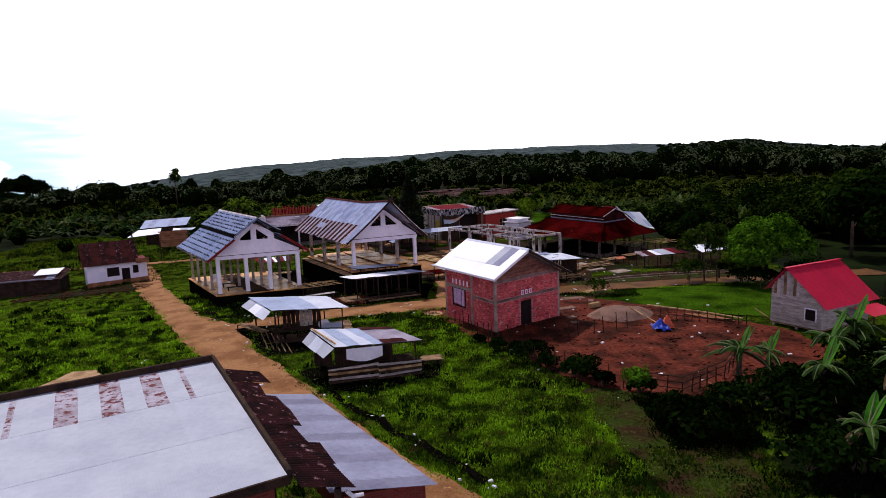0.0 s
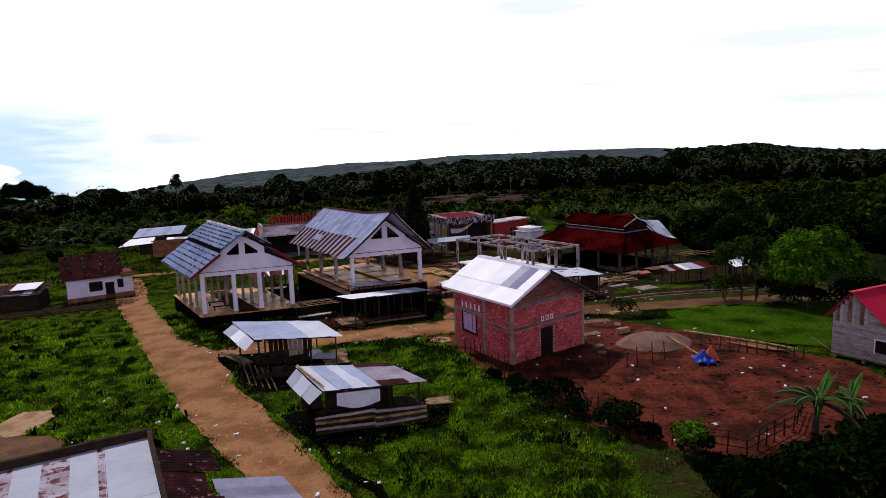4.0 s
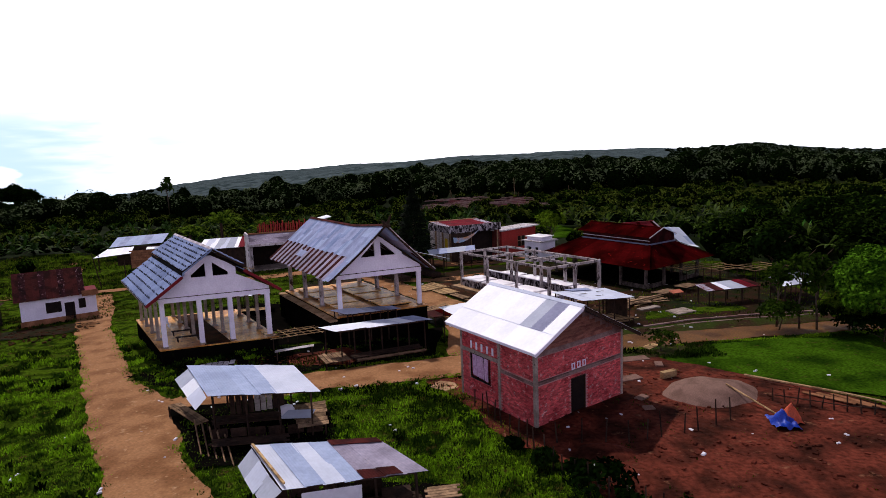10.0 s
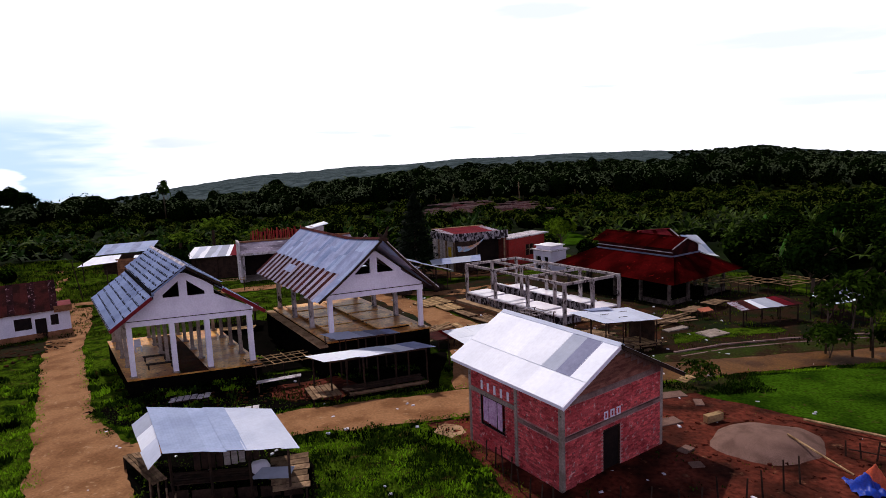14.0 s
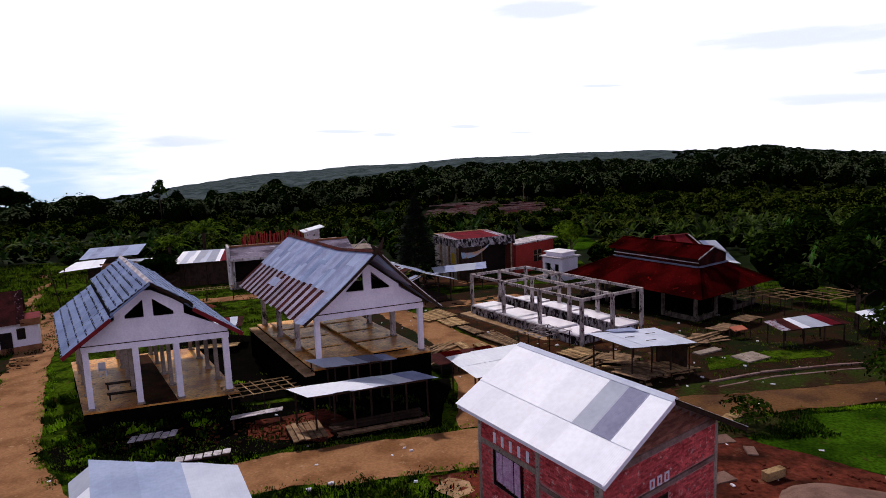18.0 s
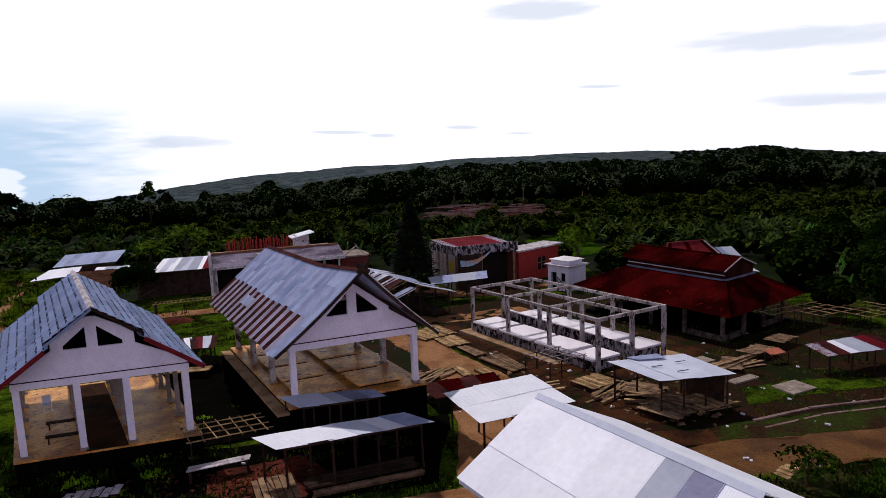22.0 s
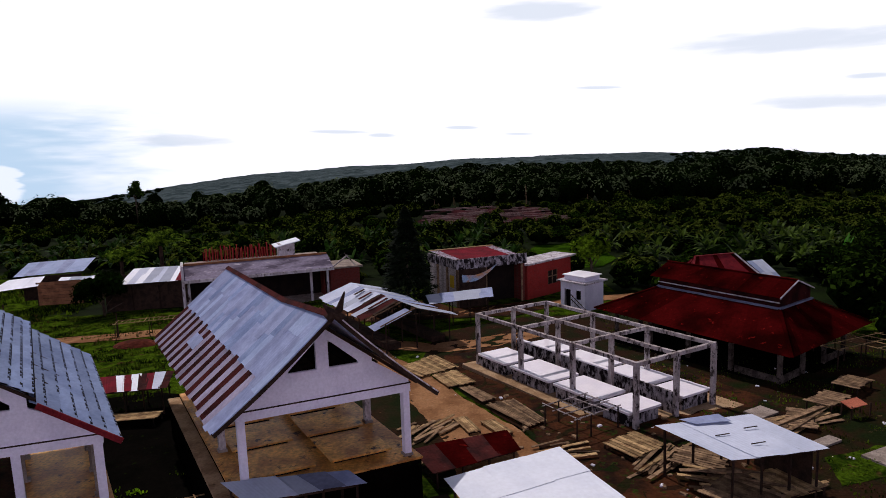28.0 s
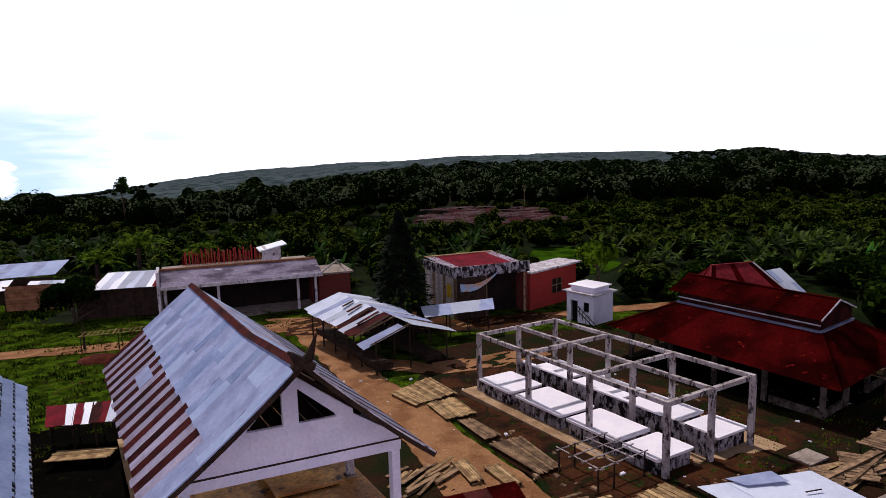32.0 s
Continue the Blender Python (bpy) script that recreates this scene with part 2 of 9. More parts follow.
TINNEW = material("new_zinc_sheet", (0.80, 0.87, 0.96), (0.73, 0.80, 0.90), 0.5, 0.0, scale=0.5, fine=5, bump=0.04, island=0.05, grime=0.07)
TINGREY = material("dull_zinc_sheet", (0.21, 0.235, 0.33), (0.15, 0.17, 0.25), 0.6, 0.0, scale=0.7, fine=5, bump=0.05, island=0.13, spots=(0.12, 0.125, 0.17), spotcut=0.62, grime=0.2)
TINBLUE = material("bluish_zinc_sheet", (0.32, 0.38, 0.56), (0.24, 0.29, 0.45), 0.6, 0.0, scale=0.9, fine=6, bump=0.05, island=0.10, grime=0.12)
RUST = material("rusty_sheet", (0.060, 0.012, 0.011), (0.022, 0.006, 0.006), 0.8, 0.0, scale=0.9, fine=8, bump=0.15, spots=(0.16, 0.075, 0.07), spotcut=0.64, island=0.2)
PARTRUST = material("half_rusted_sheet", (0.40, 0.40, 0.50), (0.27, 0.24, 0.29), 0.6, 0.0, scale=1.0, fine=13, bump=0.1, spots=(0.13, 0.032, 0.032), spotcut=0.50, grime=0.25)
# the brighter red spots paint the gleam on the sheets
MAROON = material("maroon_painted_sheet", (0.043, 0.0022, 0.0023), (0.013, 0.0010, 0.0010), 0.8, 0.0, scale=0.35, fine=5, bump=0.04, spots=(0.16, 0.010, 0.008), spotcut=0.62, island=0.35, grime=0.3, spec=0.0)
REDROOF = material("bright_red_sheet", (0.50, 0.012, 0.045), (0.42, 0.01, 0.04), 0.5, 0.0, scale=0.5, fine=5, bump=0.04, grime=0.1, island=0.05)
TILEROOF = material("grey_metal_tile", (0.26, 0.345, 0.535), (0.195, 0.265, 0.435), 0.6, 0.0, scale=0.6, fine=6, bump=0.08, island=0.12, grime=0.18)
WOOD = material("weathered_plank", (0.27, 0.18, 0.105), (0.125, 0.080, 0.050), 0.85, scale=2.2, fine=14, bump=0.25, island=0.4)
PALEWOOD = material("pale_plank", (0.43, 0.295, 0.145), (0.21, 0.13, 0.065), 0.8, scale=2.0, fine=12, bump=0.2, island=0.4)
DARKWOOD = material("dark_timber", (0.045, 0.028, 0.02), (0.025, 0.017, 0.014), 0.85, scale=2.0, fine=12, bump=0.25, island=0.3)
GREYWOOD = material("grey_weatherboard", (0.44, 0.41, 0.385), (0.30, 0.27, 0.25), 0.85, scale=2.0, fine=12, bump=0.2, island=0.2, streak=(1, 1, 4))
ORANGEWOOD = material("orange_board", (0.30, 0.14, 0.07), (0.20, 0.09, 0.045), 0.8, scale=1.5, fine=12, bump=0.2, island=0.2)
FASCIA = material("maroon_fascia", (0.20, 0.02, 0.025), (0.14, 0.015, 0.02), 0.6, scale=1.5, fine=10, bump=0.05)
# near-black colour that paints unlit insides and shaded gaps
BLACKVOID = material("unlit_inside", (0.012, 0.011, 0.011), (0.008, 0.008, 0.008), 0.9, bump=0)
# dark wood colour, also painted on panels for unlit openings
DOORDARK = material("dark_door_and_opening", (0.02, 0.014, 0.012), (0.013, 0.01, 0.01), 0.7, bump=0.05)
CURTAIN = material("mauve_curtain", (0.62, 0.42, 0.60), (0.48, 0.28, 0.45), 0.85, scale=6, fine=25, bump=0.3)
TARPBLUE = material("blue_tarpaulin", (0.008, 0.05, 0.42), (0.005, 0.03, 0.30), 0.45, scale=2, fine=14, bump=0.3)
TARPORANGE = material("orange_tarpaulin", (0.55, 0.09, 0.03), (0.42, 0.06, 0.02), 0.5, scale=2, fine=14, bump=0.3)
REDPLASTIC = material("red_plastic", (0.45, 0.02, 0.015), (0.35, 0.015, 0.01), 0.45, bump=0.02)
SALMON = material("salmon_board", (0.52, 0.17, 0.10), (0.42, 0.13, 0.08), 0.7, bump=0.05)
WHITEPLASTIC = material("white_sack", (0.72, 0.74, 0.82), (0.62, 0.64, 0.72), 0.6, fine=6, bump=0.1, grime=0.1)
LAVZINC = material("lavender_grey_sheet", (0.34, 0.32, 0.42), (0.25, 0.235, 0.31), 0.6, 0.0, scale=0.8, fine=6, bump=0.05, spots=(0.42, 0.36, 0.36), spotcut=0.62, island=0.15, grime=0.2)
STEELBLUE = material("steel_blue_sheet", (0.36, 0.45, 0.64), (0.29, 0.37, 0.55), 0.6, 0.0, scale=0.5, fine=5, bump=0.04, island=0.06, grime=0.12)
LEANGREY = material("weathered_blue_grey_sheet", (0.205, 0.220, 0.325), (0.165, 0.175, 0.265), 0.6, 0.0, scale=0.9, fine=6, bump=0.05, island=0.06, grime=0.15)
LEANBLUE = material("pale_blue_grey_sheet", (0.265, 0.290, 0.420), (0.225, 0.245, 0.36), 0.6, 0.0, scale=0.9, fine=6, bump=0.05, island=0.06, grime=0.15)
# pale and near-black blotches paint lit leaves and dark gaps, likewise in PLANTATION
LEAF = material("broad_leaf", (0.088, 0.162, 0.008), (0.004, 0.012, 0.0012), 0.8, scale=0.5, fine=3, bump=0, mixlow=0.46, mixhigh=0.60, island=0.65, through_leaf=0.3, spec=0.0)
LEAFDARK = material("dark_leaf", (0.020, 0.044, 0.004), (0.0015, 0.0045, 0.0008), 0.8, scale=0.35, fine=2, bump=0, mixlow=0.48, mixhigh=0.62, island=0.6, through_leaf=0.15, spec=0.0)
# near-black copy of the leaf, with shade put into its colour
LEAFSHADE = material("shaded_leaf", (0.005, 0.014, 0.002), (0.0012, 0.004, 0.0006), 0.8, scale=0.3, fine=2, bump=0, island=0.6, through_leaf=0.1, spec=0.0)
# distance haze is painted in: a paler, bluer leaf
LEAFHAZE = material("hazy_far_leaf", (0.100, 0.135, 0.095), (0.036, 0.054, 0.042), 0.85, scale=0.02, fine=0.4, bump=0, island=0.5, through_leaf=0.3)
LEAFWOOD = material("thicket_leaf", (0.016, 0.033, 0.004), (0.002, 0.005, 0.001), 0.8, scale=0.45, fine=2, bump=0, mixlow=0.47, mixhigh=0.62, island=0.65, through_leaf=0.15, spec=0.0)
# brighter copy of the banana leaf, with sunlight put into the colour
GROVELEAF = material("sun_toned_frond", (0.060, 0.105, 0.014), (0.008, 0.020, 0.003), 0.6, scale=0.9, fine=5, bump=0, mixlow=0.46, mixhigh=0.58, island=0.65, through_leaf=0.25, spec=0.04)
PLANTATION = material("plantation_leaf", (0.068, 0.096, 0.013), (0.0025, 0.005, 0.001), 0.7, scale=0.6, fine=3, bump=0, mixlow=0.47, mixhigh=0.62, island=0.75, through_leaf=0.25, spec=0.0)
# lifted and greyed to paint the haze over the farther trees
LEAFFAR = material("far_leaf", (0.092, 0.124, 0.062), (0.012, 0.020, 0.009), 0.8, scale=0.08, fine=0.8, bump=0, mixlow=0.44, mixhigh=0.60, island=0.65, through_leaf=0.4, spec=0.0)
LEAFBRIGHT = material("bright_leaf", (0.060, 0.165, 0.008), (0.010, 0.034, 0.002), 0.7, scale=0.8, fine=4, bump=0, island=0.5, through_leaf=0.05, spec=0.0)
BANANALEAF = material("banana_leaf", (0.022, 0.062, 0.008), (0.006, 0.018, 0.002), 0.6, scale=1.2, fine=9, bump=0.1, island=0.55, through_leaf=0.2, spec=0.03)
YOUNGLEAF = material("young_banana_leaf", (0.055, 0.26, 0.016), (0.03, 0.15, 0.010), 0.5, scale=1.2, fine=9, bump=0.1, island=0.2, through_leaf=0.35, spec=0.05)
RIB = material("pale_leaf_rib", (0.13, 0.18, 0.07), (0.08, 0.12, 0.045), 0.6, scale=2, fine=8, bump=0)
PALMLEAF = material("palm_leaf", (0.125, 0.215, 0.016), (0.014, 0.036, 0.004), 0.6, scale=1.4, fine=6, bump=0, mixlow=0.44, mixhigh=0.56, island=0.65, through_leaf=0.25, spec=0.0)
# near-black crown cores paint the shade between the leaves
CORE = material("shade_core", (0.003, 0.008, 0.001), (0.0006, 0.0015, 0.0005), 0.9, scale=1.6, fine=3, bump=1.0, spec=0.0, grime=0.8)
BURNT = material("burnt_clearing", (0.062, 0.013, 0.016), (0.020, 0.006, 0.008), 0.95, scale=0.12, fine=1.5, bump=0.6, spots=(0.13, 0.050, 0.055), spotcut=0.6, grime=0.6)
CONIFER = material("conifer_needles", (0.007, 0.014, 0.006), (0.004, 0.008, 0.004), 0.8, scale=0.8, fine=5, bump=0, island=0.5)
BARK = material("bark", (0.10, 0.075, 0.055), (0.055, 0.04, 0.03), 0.9, scale=3, fine=14, bump=0.3)
DRYLEAF = material("dry_leaf", (0.075, 0.05, 0.028), (0.04, 0.026, 0.014), 0.85, island=0.3, bump=0, spec=0.0)
# blue-grey base: aerial haze is put into the hill's colour
HAZEHILL = material("haze_toned_hill", (0.072, 0.100, 0.106), (0.030, 0.048, 0.050), 0.95, scale=0.03, fine=0.15, bump=0, spec=0.0, grime=0.5)


def brick_material(name, c1, c2, mortar, tint, band=0.45):
    m = material(name, c1, c2, 0.85, scale=0.9, fine=10, bump=0.12)
    n, l = m.node_tree.nodes, m.node_tree.links
    b = n["Principled BSDF"]
    old = b.inputs["Base Color"].links[0].from_socket
    geo = n.new("ShaderNodeNewGeometry")
    sep, add, com = n.new("ShaderNodeSeparateXYZ"), n.new("ShaderNodeMath"), n.new("ShaderNodeCombineXYZ")
    l.new(geo.outputs["Position"], sep.inputs[0])
    dif = n.new("ShaderNodeMath")
    dif.operation = "MULTIPLY_ADD"
    dif.inputs[1].default_value = 0.45
    l.new(sep.outputs["Y"], dif.inputs[0])
    l.new(sep.outputs["X"], dif.inputs[2])
    l.new(dif.outputs[0], com.inputs[0])
    l.new(sep.outputs["Z"], com.inputs[1])
    br = n.new("ShaderNodeTexBrick")
    br.inputs["Color1"].default_value, br.inputs["Color2"].default_value = (*c1, 1), (*tint, 1)
    br.inputs["Mortar"].default_value = (*mortar, 1)
    br.inputs["Scale"].default_value = 1.0
    br.inputs["Mortar Size"].default_value = 0.012
    br.inputs["Brick Width"].default_value, br.inputs["Row Height"].default_value = 0.22, 0.085
    l.new(com.outputs[0], br.inputs["Vector"])
    mx = n.new("ShaderNodeMix")
    mx.data_type = "RGBA"
    mx.inputs[0].default_value = 0.72
    l.new(old, mx.inputs[6])
    l.new(br.outputs["Color"], mx.inputs[7])
    l.new(mx.outputs[2], b.inputs["Base Color"])
    return m


OLDBRICK = brick_material("red_brick", (0.34, 0.026, 0.022), (0.21, 0.016, 0.015), (0.22, 0.055, 0.045), (0.42, 0.055, 0.045))
BRICKDARK = brick_material("old_red_brick", (0.13, 0.020, 0.016), (0.085, 0.014, 0.012), (0.12, 0.06, 0.05), (0.20, 0.040, 0.03))

BRICK = material("red_brick_piece", (0.62, 0.112, 0.115), (0.43, 0.060, 0.066), 0.85, scale=0.6, fine=12, bump=0.2, spots=(0.60, 0.36, 0.34), spotcut=0.58, island=0.4, grime=0.3)
MORTAR = material("brick_mortar", (0.52, 0.27, 0.26), (0.36, 0.14, 0.14), 0.9, scale=1.5, fine=12, bump=0.2)
PLASTER = material("grey_brown_plaster", (0.24, 0.17, 0.155), (0.15, 0.085, 0.075), 0.9, scale=0.9, fine=9, bump=0.15)

# ---- mesh helpers ----
def g(x, y):
    """Height of the ground: it falls gently away from the camera's start and to the west."""
    return -0.03 * min(max(0.0, y - 56.0), 90.0) - 0.03 * min(max(0.0, -x), 60.0)


class MB:
    """Gathers the faces of one mesh, in world coordinates."""

    def __init__(self):
        self.v, self.f = [], []

    def hexa(self, c):
        k = len(self.v)
        self.v += [tuple(p) for p in c]
        self.f += [tuple(k + i for i in q) for q in ((0, 3, 2, 1), (4, 5, 6, 7), (0, 1, 5, 4), (1, 2, 6, 5), (2, 3, 7, 6), (3, 0, 4, 7))]
        return self

    def box(self, T, u0, u1, v0, v1, z0, z1):
        return self.hexa([T(u, v, z) for z in (z0, z1) for u, v in ((u0, v0), (u1, v0), (u1, v1), (u0, v1))])

    def beam(self, a, b, w, h=None):
        """A square bar from a to b."""
        a, b = Vector(a), Vector(b)
        d = (b - a).normalized()
        s = d.cross(Vector((0, 0, 1)))
        s = Vector((1, 0, 0)) if s.length < 1e-3 else s.normalized()
        t = s.cross(d)
        s, t = s * w / 2, t * (h or w) / 2
        return self.hexa([a - s - t, a + s - t, a + s + t, a - s + t, b - s - t, b + s - t, b + s + t, b - s + t])

    def slab(self, p, thick):
        """A plate whose upper face has the corners p."""
        p = [Vector(q) for q in p]
        n = (p[1] - p[0]).cross(p[3] - p[0]).normalized()
        n = -n if n.z < 0 else n
        lo = [q - n * thick for q in p]
        if (p[1] - p[0]).cross(p[3] - p[0]).z < 0:
            p, lo = p[::-1], lo[::-1]
        return self.hexa(lo + p)

    def prism(self, ring, depth):
        """A flat outline pushed along depth."""
        k, n = len(self.v), len(ring)
        d = Vector(depth)
        self.v += [tuple(Vector(p)) for p in ring] + [tuple(Vector(p) + d) for p in ring]
        self.f += [tuple(range(k, k + n)), tuple(range(k + 2 * n - 1, k + n - 1, -1))]
        self.f += [(k + i, k + n + i, k + n + (i + 1) % n, k + (i + 1) % n) for i in range(n)]
        return self

    def tube(self, pts, radii, n=7):
        k = len(self.v)
        for i, (p, r) in enumerate(zip(pts, radii)):
            p = Vector(p)
            d = Vector(pts[min(i + 1, len(pts) - 1)]) - Vector(pts[max(i - 1, 0)])
            d.normalize()
            s = d.cross(Vector((0.3, 0.9, 0.1))).normalized()
            t = s.cross(d)
            self.v += [tuple(p + (s * math.cos(a) + t * math.sin(a)) * r) for a in (2 * math.pi * j / n for j in range(n))]
        m = len(pts)
        for i in range(m - 1):
            self.f += [(k + i * n + j, k + i * n + (j + 1) % n, k + (i + 1) * n + (j + 1) % n, k + (i + 1) * n + j) for j in range(n)]
        self.f += [tuple(k + j for j in range(n))[::-1], tuple(k + (m - 1) * n + j for j in range(n))]
        return self

    def corr(self, p, waves, amp=0.02, thick=0.008, sag=0.0, rows=1):
        """A corrugated sheet: ridges run from p0-p1 to p3-p2; waves across p0 to p1."""
        p = [Vector(q) for q in p]
        nrm = (p[1] - p[0]).cross(p[3] - p[0]).normalized()
        nrm = -nrm if nrm.z < 0 else nrm
        waves, amp = int(waves * 1.5), amp * 0.3
        cols = waves * 4
        k = len(self.v)
        for lay in (0, 1):
            for r in range(rows + 1):
                for c in range(cols + 1):
                    a, b = c / cols, r / rows
                    q = (p[0] * (1 - a) + p[1] * a) * (1 - b) + (p[3] * (1 - a) + p[2] * a) * b
                    q = q + nrm * (amp * math.sin(c * math.pi / 2) - lay * thick) - Vector((0, 0, sag * math.sin(math.pi * a) * math.sin(math.pi * b)))
                    self.v.append(tuple(q))
        w = cols + 1
        o = k + w * (rows + 1)
        for r in range(rows):
            for c in range(cols):
                i = r * w + c
                self.f += [(k + i, k + i + 1, k + i + w + 1, k + i + w), (o + i, o + i + w, o + i + w + 1, o + i + 1)]
        edge = [r * w for r in range(rows + 1)], [r * w + cols for r in range(rows + 1)], list(range(w)), [rows * w + c for c in range(w)]
        for e in edge:
            self.f += [(k + a, k + b, o + b, o + a) for a, b in zip(e, e[1:])]
        return self


def link(name, mb, mat, smooth=False):
    me = bpy.data.meshes.new(name)
    me.from_pydata(mb.v, [], mb.f)
    me.materials.append(mat)
    me.validate()
    if smooth:
        me.polygons.foreach_set("use_smooth", [True] * len(me.polygons))
    me.update()
    return new(name, me)


def thing(name, at, label, category, group="", kind=""):
    e = new(name)
    e.location = at
    e.empty_display_size = 0.3
    e["base"] = tuple(float(c) for c in at)
    return tagged(e, label, category, group, kind)


def part(name, mb, mat, parent, label="", smooth=False):
    """One mesh part under a thing (or under a part); mb is in world coordinates."""
    base = parent["base"]
    mb.v = [(x - base[0], y - base[1], z - base[2]) for x, y, z in mb.v]
    ob = link(name, mb, mat, smooth)
    ob.parent = parent
    ob["base"] = tuple(base)
    if label:
        ob["label"] = label
    return ob


def frame_of(o, uv, vv):
    """A plan frame: metres along the two walls u and v, from the corner o."""
    ux, vx = Vector((*uv, 0)).normalized(), Vector((*vv, 0)).normalized()
    return lambda u, v, z: Vector((o[0], o[1], 0)) + ux * u + vx * v + Vector((0, 0, z))


rnd = random.Random(5)


# ---- ground ----
def nz(x, y, s, seed=0.0):
    return noise.noise(Vector((x * s, y * s, seed)))


SKYLINE = ((-60, -2.7, 0.0), (-37, -2.5, 0.2), (-32, -2.4, 0.5), (-27, -1.85, 1.4), (-25, -1.55, 1.8), (-18, -0.95, 2.1), (-10.6, -0.58, 0.8), (-3, -0.43, 0.2), (5, -0.2, 0.15), (12, -0.12, 0.45), (19, -0.12, 0.45), (23, -0.05, 0.0), (26, 0.15, 0.0), (29, -0.4, 0.0), (34, -0.75, 0.0), (60, -0.9, 0.0))


def land(x, y):
    """Height of the land: the village slope near by, and the rise or fall of the country beyond it."""
    d = math.hypot(x, y - 30)
    far = max(0.0, d - 150)
    z = g(x, y)
    if far > 0 and y > 30:
        az = math.degrees(math.atan2(x, y - 30))
        k = 0
        while k < len(SKYLINE) - 2 and az > SKYLINE[k + 1][0]:
            k += 1
        (a0, e0, d0), (a1, e1, d1) = SKYLINE[k], SKYLINE[k + 1]
        w = max(0.0, min(1.0, (az - a0) / (a1 - a0)))
        el = e0 + (e1 - e0) * w
        dip = (d0 + (d1 - d0) * w) * max(0.0, min(1.0, (1750 - d) / 500))
        aim = 14.6 + d * math.tan(radians(el - dip)) - 15.0
        m = min(1.0, far / 450)
        z = z * (1 - m) + aim * m + m * 2.0 * nz(x, y, 0.006, 5)
    return z


def make_ground():
    def axis(lo, hi, near_lo, near_hi, step):
        a = list(np.arange(near_lo, near_hi + 0.01, step))
        x, s = near_hi, step
        while x < hi:
            s *= 1.22
            x += s
            a.append(min(x, hi))
        x, s = near_lo, step
        while x > lo:
            s *= 1.22
            x -= s
            a.insert(0, max(x, lo))
        return a
    xs, ys = axis(-4200, 4200, -70, 60, 1.6), axis(-600, 4600, -10, 150, 1.6)
    mb = MB()
    for y in ys:
        for x in xs:
            z = land(x, y) + 0.05 * nz(x, y, 0.5) + 0.03 * nz(x, y, 1.7, 3)
            mb.v.append((x, y, z - 0.06))
    w = len(xs)
    mb.f = [(j * w + i, j * w + i + 1, (j + 1) * w + i + 1, (j + 1) * w + i) for j in range(len(ys) - 1) for i in range(w - 1)]
    ob = link("ground", mb, GRASS, True)
    ob.data.materials.append(SCRUB)
    ob.data.materials.append(HAZEHILL)
    wild = []
    for p in ob.data.polygons:
        x, y = p.center.x, p.center.y
        y, x = y + 5 * nz(x, y, 0.12, 31), x + 5 * nz(x, y, 0.12, 37)
        # beyond 1150 m the ground takes the haze-toned hill colour
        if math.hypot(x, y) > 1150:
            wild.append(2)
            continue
        wild.append(int((y > 132 + 0.1 * x and not (-98 < x < -54 and y < 163)) or x > 36 + max(0.0, (y - 66) * 0.14) or x < -98 or (x < -84 and y < 112) or (y < 42 and x > 16) or (x > 19 and y > 110)))
    ob.data.polygons.foreach_set("material_index", wild)
    return tagged(ob, "uneven green grass and weeds over soil", "ground", kind="structure")


def sheet(name, outline, mat, label, category, lift=0.012, cell=0.9, rough=0.05, kind="structure"):
    """A patch of ground surface inside a plan outline, with a ragged edge, following the ground."""
    xs, ys = [p[0] for p in outline], [p[1] for p in outline]
    def inside(x, y):
        hit, n = False, len(outline)
        for i in range(n):
            (x0, y0), (x1, y1) = outline[i], outline[(i + 1) % n]
            if (y0 > y) != (y1 > y) and x < (x1 - x0) * (y - y0) / (y1 - y0) + x0:
                hit = not hit
        return hit
    edges = list(zip(outline, outline[1:] + outline[:1]))
    def snap(x, y):
        best, at = 1e9, (x, y)
        for (x0, y0), (x1, y1) in edges:
            k = max(0.0, min(1.0, ((x - x0) * (x1 - x0) + (y - y0) * (y1 - y0)) / ((x1 - x0) ** 2 + (y1 - y0) ** 2 + 1e-9)))
            qx, qy = x0 + k * (x1 - x0), y0 + k * (y1 - y0)
            d = (qx - x) ** 2 + (qy - y) ** 2
            if d < best:
                best, at = d, (qx, qy)
        return at
    mb, idx = MB(), {}
    def vert(i, j):
        if (i, j) not in idx:
            x, y = min(xs) + i * cell, min(ys) + j * cell
            if not inside(x, y):
                x, y = snap(x, y)
                x, y = x + 0.35 * nz(x, y, 0.4, 9) + 0.12 * nz(x, y, 1.6, 4), y + 0.35 * nz(x, y, 0.4, 17) + 0.12 * nz(x, y, 1.6, 6)
            idx[i, j] = len(mb.v)
            mb.v.append((x, y, g(x, y) + 0.05 * nz(x, y, 0.5) + 0.03 * nz(x, y, 1.7, 3) + lift))
        return idx[i, j]
    for i in range(-1, int((max(xs) - min(xs)) / cell) + 2):
        for j in range(-1, int((max(ys) - min(ys)) / cell) + 2):
            if any(inside(min(xs) + (i + a) * cell, min(ys) + (j + b) * cell) for a in (0, 1) for b in (0, 1)):
                mb.f.append((vert(i, j), vert(i + 1, j), vert(i + 1, j + 1), vert(i, j + 1)))
    return tagged(link(name, mb, mat, True), label, category, kind=kind)


def strip(pts, width):
    """The outline of a way of given width round a line of plan points."""
    left, right = [], []
    for i, (x, y) in enumerate(pts):
        a, b = pts[max(i - 1, 0)], pts[min(i + 1, len(pts) - 1)]
        d = Vector((b[0] - a[0], b[1] - a[1])).normalized()
        left.append((x - d.y * width / 2, y + d.x * width / 2))
        right.append((x + d.y * width / 2, y - d.x * width / 2))
    return left + right[::-1]


